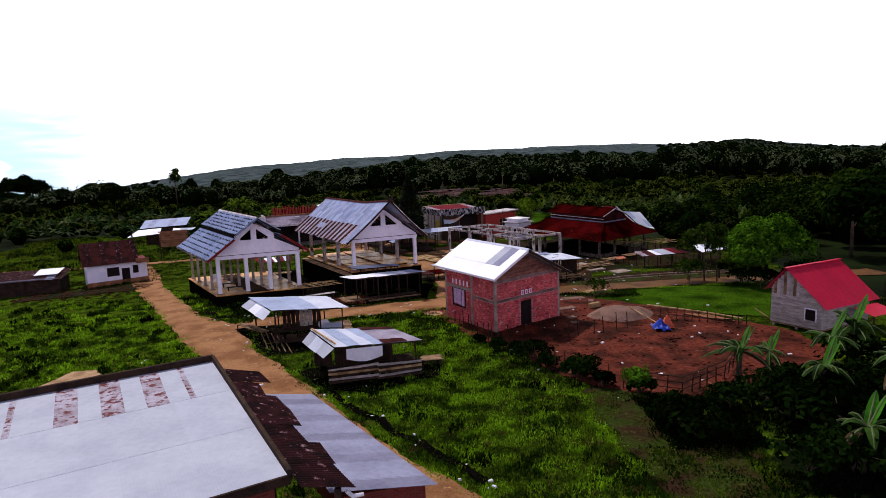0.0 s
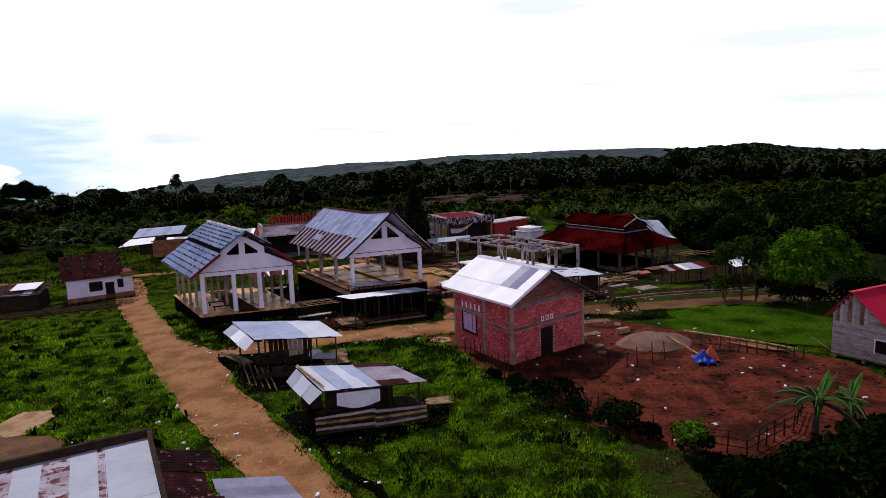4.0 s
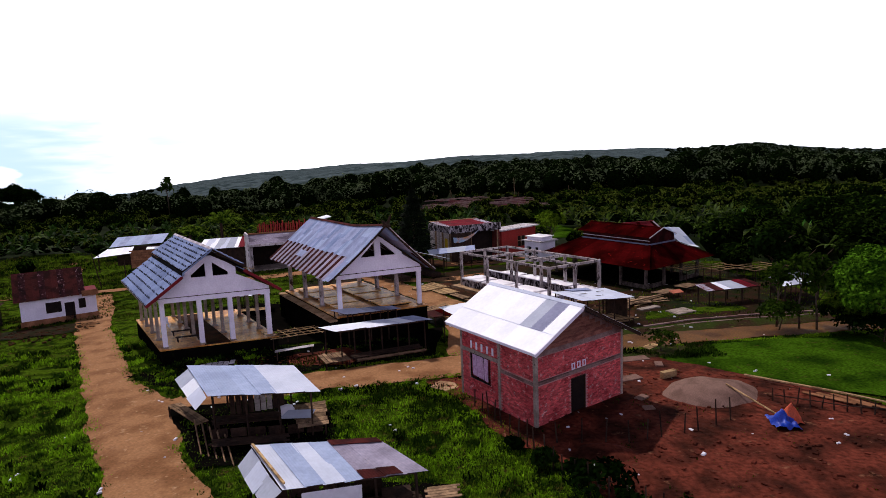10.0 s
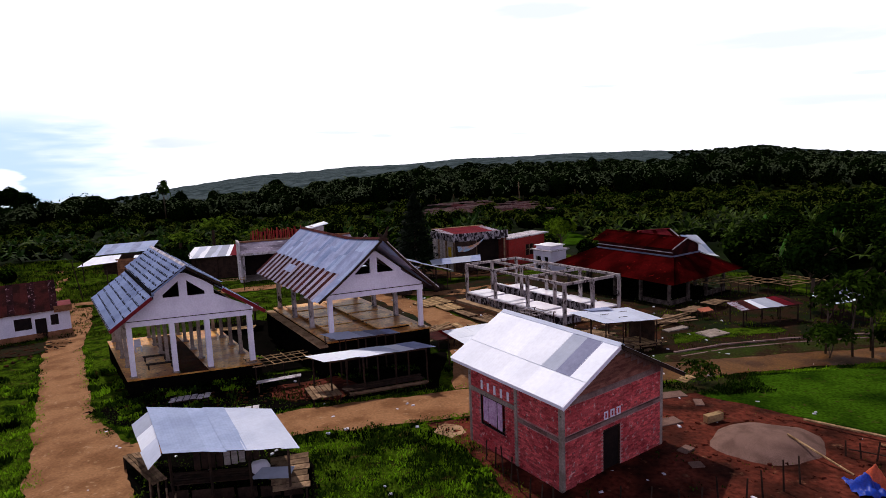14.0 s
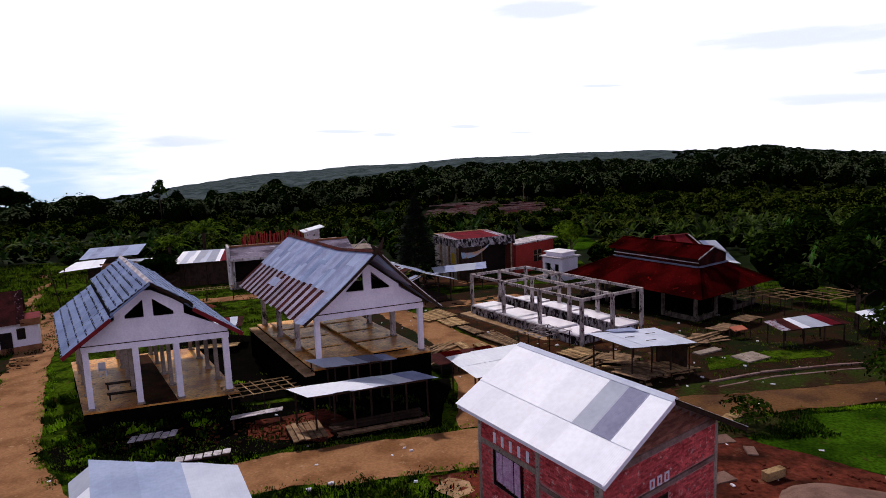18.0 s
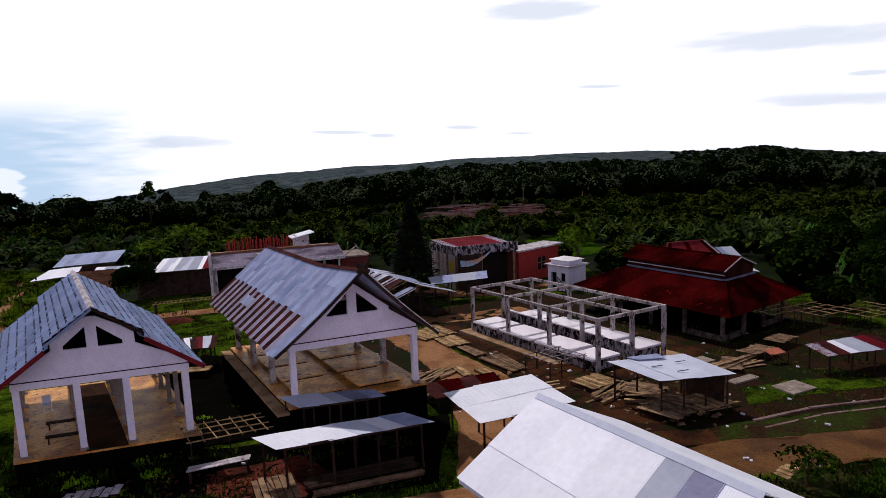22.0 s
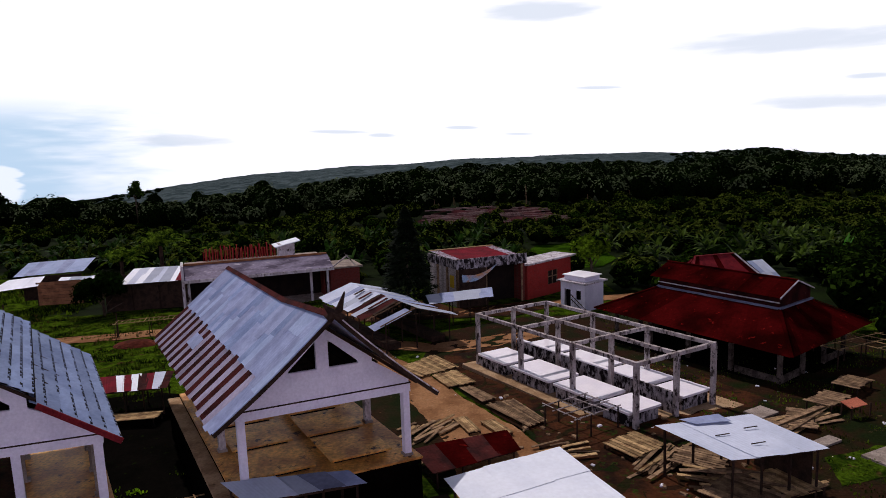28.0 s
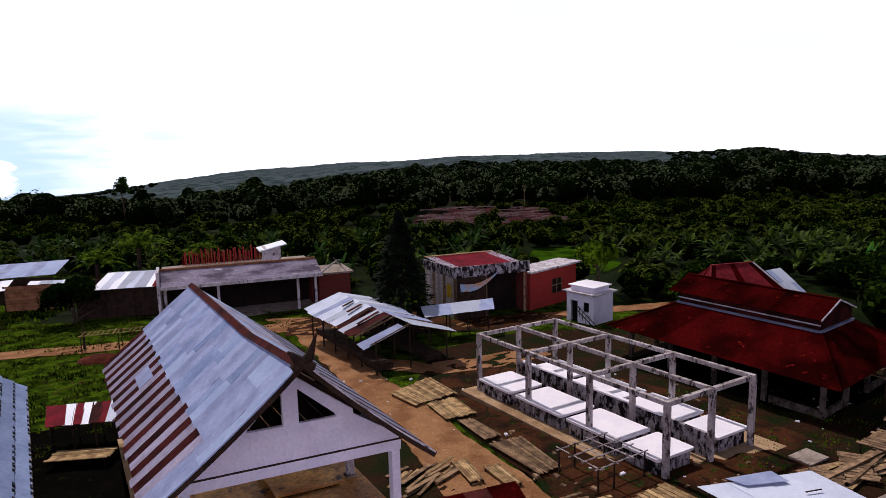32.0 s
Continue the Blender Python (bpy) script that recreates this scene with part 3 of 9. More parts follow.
make_ground()
sheet("road_main", [(-38.1, 83.1), (-29, 69), (-21.0, 56.4), (-14.7, 47.3), (-10.4, 41.8), (-4.5, 33.5), (0, 26), (6, 14), (12, 2), (17, 4), (9, 18), (2.4, 30.4), (-1.6, 34.8), (-4.5, 39.0), (-7.2, 43.5), (-8.8, 45.5), (-14.3, 53.5), (-15.4, 57.8), (-16.4, 60), (-20.2, 62.9), (-23.5, 66.5), (-35.7, 85.3), (-41, 96), (-48, 108), (-52, 107), (-45, 95)], SAND, "pale sandy dirt road with worn edges", "road", lift=0.03, cell=0.5)
sheet("road_cross", [(-19, 60.5), (-16.4, 58.2), (-8.2, 61.2), (1.3, 62.5), (7.0, 64.8), (6.6, 69.0), (0.9, 67.0), (-9.4, 65.2), (-17, 62.8)], SAND, "sandy dirt lane crossing between the market stalls", "road", lift=0.025, cell=0.5)
sheet("road_east", [(6.2, 64.4), (12.7, 67.0), (23.9, 69.2), (48, 71.5), (48, 75), (25.3, 72.4), (13.7, 71.0), (5.6, 68.5)], DAMPSAND, "damp brown dirt lane beside the lawn", "road", lift=0.021, cell=0.5)
sheet("road_market", [(0.0, 67.0), (4.8, 68.5), (5.1, 75), (4.2, 81.3), (0.3, 88.5), (-3.6, 96.2), (-8.4, 105), (-13.8, 117.1), (-16.5, 122), (-21, 122), (-17.7, 117.5), (-10.8, 103.6), (-6.9, 95.6), (-3.2, 88.2), (-0.7, 81.3), (0.0, 74)], SAND, "sandy dirt lane running between open market halls", "road", lift=0.02, cell=0.5)
sheet("road_back", [(-75, 104), (-60, 109), (-42, 110.5), (-30, 112), (-17, 115.5), (0, 113.6), (14, 118.4), (40, 124), (40, 127.5), (16.5, 121.5), (9, 119.2), (0, 116.4), (-18, 120), (-32, 115), (-44, 113.4), (-75, 109)], SAND, "sandy lane behind the market", "road", lift=0.016, cell=0.8)
sheet("road_side", [(-6.5, 101.5), (-1.0, 99.6), (4.5, 101.5), (8, 104), (7, 106), (2, 104), (-2, 102.5), (-6, 104.5)], SAND, "sandy footway", "road", lift=0.014, cell=0.5)
sheet("path_field", strip([(-50.5, 107.5), (-56.2, 112.6), (-60.8, 118.6), (-64.5, 126.5), (-68.5, 132.2), (-70, 137.6), (-79, 149)], 1.5), SAND, "narrow worn footpath across a green field", "road", lift=0.05, cell=0.5)
sheet("yard", [(0.4, 61.4), (2.8, 55), (4.9, 51.0), (7.5, 45), (10.0, 41.6), (14.5, 39.6), (20.5, 42.6), (27, 46.6), (26.5, 52.0), (22.4, 57), (18, 61.5), (14.5, 65.5), (11, 66), (7, 62.5)], REDDIRT, "trodden red earth yard with debris", "ground", lift=0.03, cell=0.6)
sheet("yard_edge", [(-1.5, 61.8), (1.0, 57), (3.5, 51.5), (5.0, 51), (4.2, 55), (3.2, 58), (2.5, 62.3)], REDDIRT, "bare red earth along the house wall", "ground", lift=0.034, cell=0.4)
sheet("lawn", [(13.5, 66.6), (18, 61.5), (22.6, 57.4), (27.5, 54.8), (37, 58), (40, 68.0), (30, 69.2), (24, 68.4)], LAWN, "short bright green lawn", "ground", lift=0.035, cell=0.7)
sheet("verge_weeds", [(10.5, 66.0), (13.5, 64.8), (16.5, 65.2), (18.5, 66.6), (19.5, 68.0), (13.5, 66.9)], DARKTURF, "dark weeds along the lane", "ground", lift=0.05, cell=0.5)
sheet("scrub_floor", [(8.9, 41.6), (8.0, 40.3), (8.9, 38.9), (8.3, 37.4), (9.4, 36.2), (8.8, 34.6), (10.0, 33.2), (9.2, 31.4), (10.1, 29.6), (9.7, 28), (14, 28), (14.5, 38), (11, 41.3)], DARKTURF, "dark weedy ground below the fence", "ground", lift=0.04, cell=0.5)
sheet("lane_edge", [(4.6, 68.7), (9.0, 70.0), (13.7, 70.95), (14.2, 73.0), (13.0, 72.6), (4.4, 71.9)], BAREDIRT, "bare brown earth between lane and stalls", "ground", lift=0.017, cell=0.4)
sheet("verge_lane", [(13.7, 71.05), (25.3, 72.45), (40, 74.6), (40, 76.6), (26, 75.3), (18, 74.0), (13.7, 73.0)], DARKTURF, "dark weeds between lane and kerb", "ground", lift=0.02, cell=0.5)
# the shadow in the gap between the halls is painted as dark sheets
sheet("shade_between", [(-15.2, 73.5), (-10.4, 74.4), (-17.5, 86.5), (-19.5, 91), (-25.5, 88)], MUDSHADE, "ground between the two halls with their shadow painted near-black", "ground", lift=0.03, cell=0.6)
sheet("shade_stall", [(-26.5, 86.5), (-18.6, 86), (-19.0, 91.5), (-22.5, 93.6), (-27.5, 92)], MUDSHADE, "ground round the red stall, darkened as in the halls' shadow", "ground", lift=0.034, cell=0.5)
sheet("mud_front", [(-24.5, 66.5), (-19, 63.4), (-9, 66), (-0.8, 67.6), (-0.6, 76), (-9.5, 73), (-14.5, 73), (-22.9, 70)], MUDSHADE, "near-black ground with weeds in front of the stalls", "ground", lift=0.028, cell=0.5)
sheet("dirt_market", [(4.4, 75), (12, 73.2), (17, 78), (20, 86), (16.5, 93), (8.5, 101), (2.5, 100.5), (-2.5, 98.5), (0.5, 90), (4.2, 82.5)], BAREDIRT, "bare brown earth with weeds round the stone tables", "ground", lift=0.018, cell=0.6)
sheet("market_ground", [(4.4, 71.5), (13, 72.2), (24, 74), (36, 78), (37, 90), (33, 106), (22, 113), (6, 111.5), (-2, 106), (-3, 98), (0, 90), (4, 82)], WEEDY, "dark trodden earth with weeds round the market", "ground", lift=0.012, cell=0.7)
sheet("market_ground_west", [(-12.5, 92), (-8.2, 90), (-1.0, 76.5), (0.4, 77), (0, 81.5), (-3, 88.5), (-7, 96), (-11, 104), (-16, 112), (-20, 110), (-19, 100)], WEEDY, "dark weedy earth behind the patched hall", "ground", lift=0.013, cell=0.6)
sheet("verge", [(17.4, 75.8), (21.5, 77.2), (27.6, 78.4), (27.4, 80.2), (21.5, 79.9), (18.2, 78.6)], GRASS, "green grass verge beside the drain", "ground", lift=0.03, cell=0.5)
sheet("house_apron", [(-1.2, 60.6), (-0.2, 59.4), (0.7, 60.2), (0.4, 61.2), (-0.6, 61.6)], APRON, "pale sandy patch by the house corner", "ground", lift=0.04, cell=0.35)
sheet("dirt_stalls", [(-12, 67.6), (-7.5, 66.2), (-6, 69), (-8.5, 71.5), (-12.5, 70)], REDDIRT, "bare red earth by the stall", "ground", lift=0.036, cell=0.4)
sheet("dirt_plaza", [(-17, 114), (-4, 112), (6, 112.6), (12, 117.5), (8.5, 119.8), (0.2, 116.8), (-3.5, 122), (-8, 124), (-18, 121)], BAREDIRT, "bare earth before the shops", "ground", lift=0.022, cell=0.8)
sheet("dirt_left", [(-27.2, 47.2), (-26.4, 49.9), (-24.7, 50.2), (-23.5, 48.9), (-23.7, 47.0), (-25, 46.2)], APRON, "patch of bare pale soil", "ground", lift=0.03, cell=0.35)
sheet("dirt_orange", [(-24.4, 46.6), (-22.2, 46.4), (-20.6, 44.8), (-20.0, 42.6), (-23, 40.8), (-27, 42.4), (-27.4, 45.6)], DAMPSAND, "bare orange soil by the grass", "ground", lift=0.028, cell=0.5)
sheet("cottage_yard", [(-52, 80), (-46, 82), (-39.5, 84), (-37.6, 87.6), (-39.5, 89.5), (-47, 86.6), (-53, 84)], WEEDY, "dark trodden earth before the white house", "ground", lift=0.03, cell=0.5)
sheet("meadow", [(11, 146), (17, 143), (23, 145), (27, 152), (27, 163), (22, 172), (16, 170), (12, 158)], LAWN, "bright green meadow behind the shops", "ground", lift=0.06, cell=1.2)
sheet("drain", strip([(-8.2, 46.0), (-5.0, 41.0), (-2.6, 38.0), (-0.6, 35.6), (2.6, 31.6)], 0.42), MUDSHADE, "shallow dark drain with litter beside the road", "drain", lift=0.05, cell=0.25)
# dark sheets paint the shade under the two kiosk roofs
sheet("kiosk_shade", [(-17.6, 59.2), (-13.6, 53.2), (-12.4, 51.2), (-8.0, 51.6), (-6.2, 53.4), (-7.4, 58.6), (-12, 60.4)], MUDSHADE, "ground under the kiosk with the roof's shade painted on", "ground", lift=0.045, cell=0.4)
sheet("kiosk_shade", [(-9.2, 47.4), (-7.2, 43.4), (-3.6, 42.6), (0.6, 44.8), (0.4, 48.0), (-4, 49.0)], MUDSHADE, "ground under the kiosk with the roof's shade painted on", "ground", lift=0.045, cell=0.4)


def clearing():
    """A cleared reddish slope among the trees, with felled timber lying on it."""
    mb, n, m = MB(), 26, 22
    for i in range(n + 1):
        for j in range(m + 1):
            x, y = -10 + 44 * i / n, 202 + 50 * j / m
            x, y = x + 5 * nz(x, y, 0.06, 3), y + 5 * nz(x, y, 0.06, 8)
            mb.v.append((x, y, land(x, y) + 0.5 + 1.2 * nz(x, y, 0.08, 12) + 0.6 * nz(x, y, 0.3, 14)))
    mb.f = [(i * (m + 1) + j, (i + 1) * (m + 1) + j, (i + 1) * (m + 1) + j + 1, i * (m + 1) + j + 1) for i in range(n) for j in range(m) if ((i - n / 2) / (n / 2)) ** 2 + ((j - m / 2) / (m / 2)) ** 2 < 1 + 0.5 * nz(i, j, 0.4, 2)]
    tagged(link("clearing", mb, BURNT, True), "cleared reddish slope among trees", "ground", kind="structure")
    r, logs = random.Random(4), MB()
    for _ in range(110):
        x, y, a, L = r.uniform(-6, 30), r.uniform(206, 248), r.uniform(-0.7, 0.7), r.uniform(1.5, 5)
        z = land(x, y) + 1.0 + 1.2 * nz(x, y, 0.08, 12)
        logs.beam((x - L * math.cos(a), y - L * math.sin(a), z), (x + L * math.cos(a), y + L * math.sin(a), z + r.uniform(-.2, .3)), 0.22)
    tagged(link("felled_timber", logs, PLASTER), "felled timber lying on the cleared slope", "logs", kind="stuff")


clearing()


# ---- brick house ----
def brick_house():
    T = frame_of((4.75, 53.57), (5.74, 4.44), (-3.81, 5.69))
    W, D, z0 = 7.26, 6.85, -0.1
    he, hr, rr, ov, of = 4.5, 6.3, 2.75, 0.97, 1.08      # eave, ridge, ridge place, overhangs
    er, ue = 3.84, W + 0.38                                # the lower eave on the far side
    up = (hr - he) / (rr + ov)
    top = lambda u: he + (u + ov) * up if u < rr else hr - (u - rr) * (hr - er) / (ue - rr)
    t = 0.14
    house = thing("brick_house", T(W / 2, D / 2, z0), "small unfinished red brick house with a bright zinc gable roof", "house")
    col = 0.17
    # side wall with a window opening and gable wall with a door opening: mortar backing, bricks laid over it
    wu0, wu1, wz0, wz1 = 3.9, 5.9, 1.15, 2.75
    d0, d1, dz = 2.75, 3.95, 2.05
    for a in ((col, wu0, z0, 4.7), (wu1, D - col, z0, 4.7), (wu0, wu1, z0, wz0), (wu0, wu1, wz1, 4.7)):
        part("wall_panel", MB().box(T, 0.012, t, *a), MORTAR, house)
    for a in ((col, d0, z0, 2.3), (d1, W - col, z0, 2.3), (d0, d1, dz, 2.3), (col, W - col, 2.5, 3.85)):
        part("wall_panel", MB().box(T, a[0], a[1], 0.012, t, a[2], a[3]), MORTAR, house)
    far, near, rb = MB(), 0, random.Random(31)
    for face in (0, 1):
        L = D if face == 0 else W
        z, row = z0 + 0.01, 0
        while z < (4.3 if face == 0 else 3.8):
            a = col + 0.02 - (0.11 if row % 2 else 0)
            while a < L - col - 0.05:
                lo, hi = max(a, col + 0.01), min(a + 0.205, L - col - 0.01)
                c = (lo + hi) / 2
                if face == 0:
                    gone = (wu0 - 0.08 < c < wu1 + 0.08 and wz0 - 0.07 < z < wz1 + 0.2) or 2.9 < c < 3.25 or (c < 2.95 and 2.2 < z < 2.5) or (c > 3.2 and wz1 - 0.07 < z < wz1 + 0.22)
                else:
                    gone = (d0 - 0.09 < c < d1 + 0.09 and z < dz) or 2.22 < z < 2.5
                if hi - lo > 0.05 and not gone:
                    o = -0.004 - 0.012 * rb.random()
                    box = (o, 0.02, lo, hi, z, z + 0.068) if face == 0 else (lo, hi, o, 0.02, z, z + 0.068)
                    if near < 290 and face == 1 and 1.2 < z < 2.3 and (c < d0 or c > d1):
                        part("brick", MB().box(T, *box), BRICK, house)
                        near += 1
                    else:
                        far.box(T, *box)
                a += 0.22
            z += 0.083
            row += 1
    part("brickwork", far, BRICK, house, "rough red bricks with pale mortar joints")["kind"] = "stuff"
    tri = MB().prism([T(col, 0.01, 4.08), T(W - col, 0.01, 4.08), T(W - col, 0.01, max(4.1, top(W) - 0.1)), T(rr, 0.01, hr - 0.12), T(col, 0.01, top(0) - 0.1)], T(0, t, 0) - T(0, 0, 0))
    part("gable", tri, PLASTER, house, "brown boarded gable infill")
    zb = 4.12
    while zb < hr - 0.5:
        us = [q for q in np.linspace(col, W - col, 60) if top(q) - 0.16 > zb + 0.24]
        if len(us) > 4:
            part("gable_board", MB().box(T, us[0], us[-1], -0.02, 0.008, zb, zb + 0.235), GABLEWOOD, house)
        zb += 0.25
    for v0, v1, s in ((D - t, D, 0), ):
        part("wall", MB().box(T, col, W - col, v0, v1, z0, 4.0), BRICK, house)
    part("wall", MB().box(T, W - t, W, col, D - col, z0, 3.9), BRICK, house)
    for u in (0, W - col):
        for v in (0, D - col):
            part("column", MB().box(T, u - 0.025, u + col + 0.01, v - 0.025, v + col + 0.01, z0, 4.35 if u == 0 else 3.95), CONCRETE, house, "grey concrete corner column")
    part("column", MB().box(T, -0.03, t + 0.06, 2.98, 3.16, z0, 4.5), CONCRETE, house, "grey concrete column")
    part("ring_beam", MB().box(T, col, W - col, -0.025, t + 0.02, 2.3, 2.46), PLASTER, house, "grey-brown lintel band")
    part("ring_beam", MB().box(T, col, W - col, -0.025, t + 0.02, 3.85, 4.08), PLASTER, house, "grey-brown tie beam")
    for a, b in ((col, 2.95), ):
        part("ring_beam", MB().box(T, -0.025, t + 0.02, a, b, 2.3, 2.46), PLASTER, house)
    part("ring_beam", MB().box(T, -0.025, t + 0.02, 3.2, D - col, wz1, wz1 + 0.22), CONCRETE, house)
    win = part("window", MB().box(T, 0.03, 0.1, wu0 + 0.07, wu1 - 0.07, wz0, wz0 + 0.07), DOORDARK, house, "dark wooden window frame")
    for bar in ((0.03, 0.1, wu0, wu0 + 0.07, wz0, wz1), (0.03, 0.1, wu1 - 0.07, wu1, wz0, wz1), (0.03, 0.1, wu0 + 0.07, wu1 - 0.07, wz1 - 0.07, wz1), (0.03, 0.1, wu0 + 0.62, wu0 + 0.69, wz0, wz1), (0.03, 0.1, wu0 + 1.3, wu0 + 1.37, wz0, wz1)):
        part("frame_bar", MB().box(T, *bar), DOORDARK, win)
    cur = MB()
    for i in range(28):
        a, b = wu0 + 0.25 + i * 0.055, wu0 + 0.25 + (i + 1) * 0.055
        za, zb = 0.12 + 0.03 * math.sin(i * 1.9), 0.12 + 0.03 * math.sin((i + 1) * 1.9)
        cur.hexa([T(za - 0.1, a, 1.3 + i * 0.004), T(za - 0.085, a, 1.3 + i * 0.004), T(zb - 0.085, b, 1.3 + i * 0.004), T(zb - 0.1, b, 1.3 + i * 0.004), T(za - 0.1, a, 2.68), T(za - 0.085, a, 2.68), T(zb - 0.085, b, 2.68), T(zb - 0.1, b, 2.68)])
    part("curtain", cur, CURTAIN, win, "mauve curtain hanging in folds")
    for i in range(5):
        v = 3.55 + i * 0.52
        part("vent_block", MB().box(T, -0.03, 0.06, v, v + 0.16, 3.05, 3.5), WHITE, house, "pale upright vent block")
    for i in range(3):
        u = 2.78 + i * 0.45
        vb = MB().box(T, u, u + 0.26, -0.05, 0.03, 2.86, 2.92).box(T, u, u + 0.26, -0.05, 0.03, 2.55, 2.6).box(T, u, u + 0.05, -0.05, 0.03, 2.6, 2.86).box(T, u + 0.21, u + 0.26, -0.05, 0.03, 2.6, 2.86)
        part("vent_block", vb, WHITE, house, "white square vent block above the door")
    part("door", MB().box(T, d0 + 0.06, d1 - 0.06, 0.08, 0.12, z0, dz), DOORDARK, house, "dark door set in the gable wall")
    part("door_frame", MB().box(T, d0, d0 + 0.06, 0.0, 0.13, z0, dz).box(T, d1 - 0.06, d1, 0.0, 0.13, z0, dz).box(T, d0 + 0.06, d1 - 0.06, 0, 0.13, dz - 0.06, dz), DARKWOOD, house)
    part("plinth", MB().box(T, -0.12, W + 0.12, -0.12, D + 0.12, z0 - 0.35, z0), CONCRETE, house)
    part("step", MB().box(T, -1.5, -0.12, 3.9, 6.4, z0 - 0.3, z0 - 0.12), CONCRETE, house, "pale concrete apron slab")
    # roof sheets, two tiers on the left slope
    vs = np.linspace(-of, D + 0.25, 10)
    for k in range(9):
        m = (TIN if k == 2 else LEANBLUE) if k in (1, 2) else TINNEW
        for lo, hi, lift in ((-ov, rr - 2.1, 0.0), (rr - 2.35, rr, 0.025)):
            zl, zh = top(lo) + lift + 0.06, top(hi) + lift + 0.06
            mm = m if lo > -ov + 0.01 else TINNEW
            part("roof_sheet", MB().corr([T(lo, vs[k], zl), T(lo, vs[k + 1] + 0.05, zl), T(hi, vs[k + 1] + 0.05, zh), T(hi, vs[k], zh)], 8, 0.007), mm, house)
        part("roof_sheet", MB().corr([T(ue, vs[k], top(ue) + 0.06), T(ue, vs[k + 1] + 0.05, top(ue) + 0.06), T(rr, vs[k + 1] + 0.05, hr + 0.06), T(rr, vs[k], hr + 0.06)], 8, 0.007), TINNEW, house)
    rc = MB()
    for sgn, uu in ((-1, rr - 0.2), (1, rr + 0.2)):
        rc.slab([T(uu, vs[0] - 0.02, top(uu) + 0.11), T(rr, vs[0] - 0.02, hr + 0.14), T(rr, vs[-1], hr + 0.14), T(uu, vs[-1], top(uu) + 0.11)], 0.015)
    part("ridge_cap", rc, PALEZINC, house, "bent zinc ridge cap")
    for lo, hi in ((-ov, rr), (ue, rr)):
        part("barge_board", MB().beam(T(lo, -of + 0.05, top(lo) - 0.05), T(hi, -of + 0.05, hr - 0.05), 0.05, 0.2), DARKWOOD if lo > 0 else WHITE, house, "barge board along the gable edge")
    part("fascia", MB().beam(T(-ov + 0.04, -of, he - 0.03), T(-ov + 0.04, D + 0.2, he - 0.03), 0.04, 0.14), WHITE, house)
    for v in (-of + 0.2, D / 2, D + 0.1):
        part("rafter", MB().beam(T(-ov + 0.1, v, he - 0.02), T(rr, v, hr - 0.06), 0.07, 0.12).beam(T(ue - 0.1, v, top(ue) - 0.02), T(rr, v, hr - 0.06), 0.07, 0.12), DARKWOOD, house)
    part("floor", MB().box(T, t, W - t, t, D - t, z0, z0 + 0.03), CONCRETE, house)


brick_house()


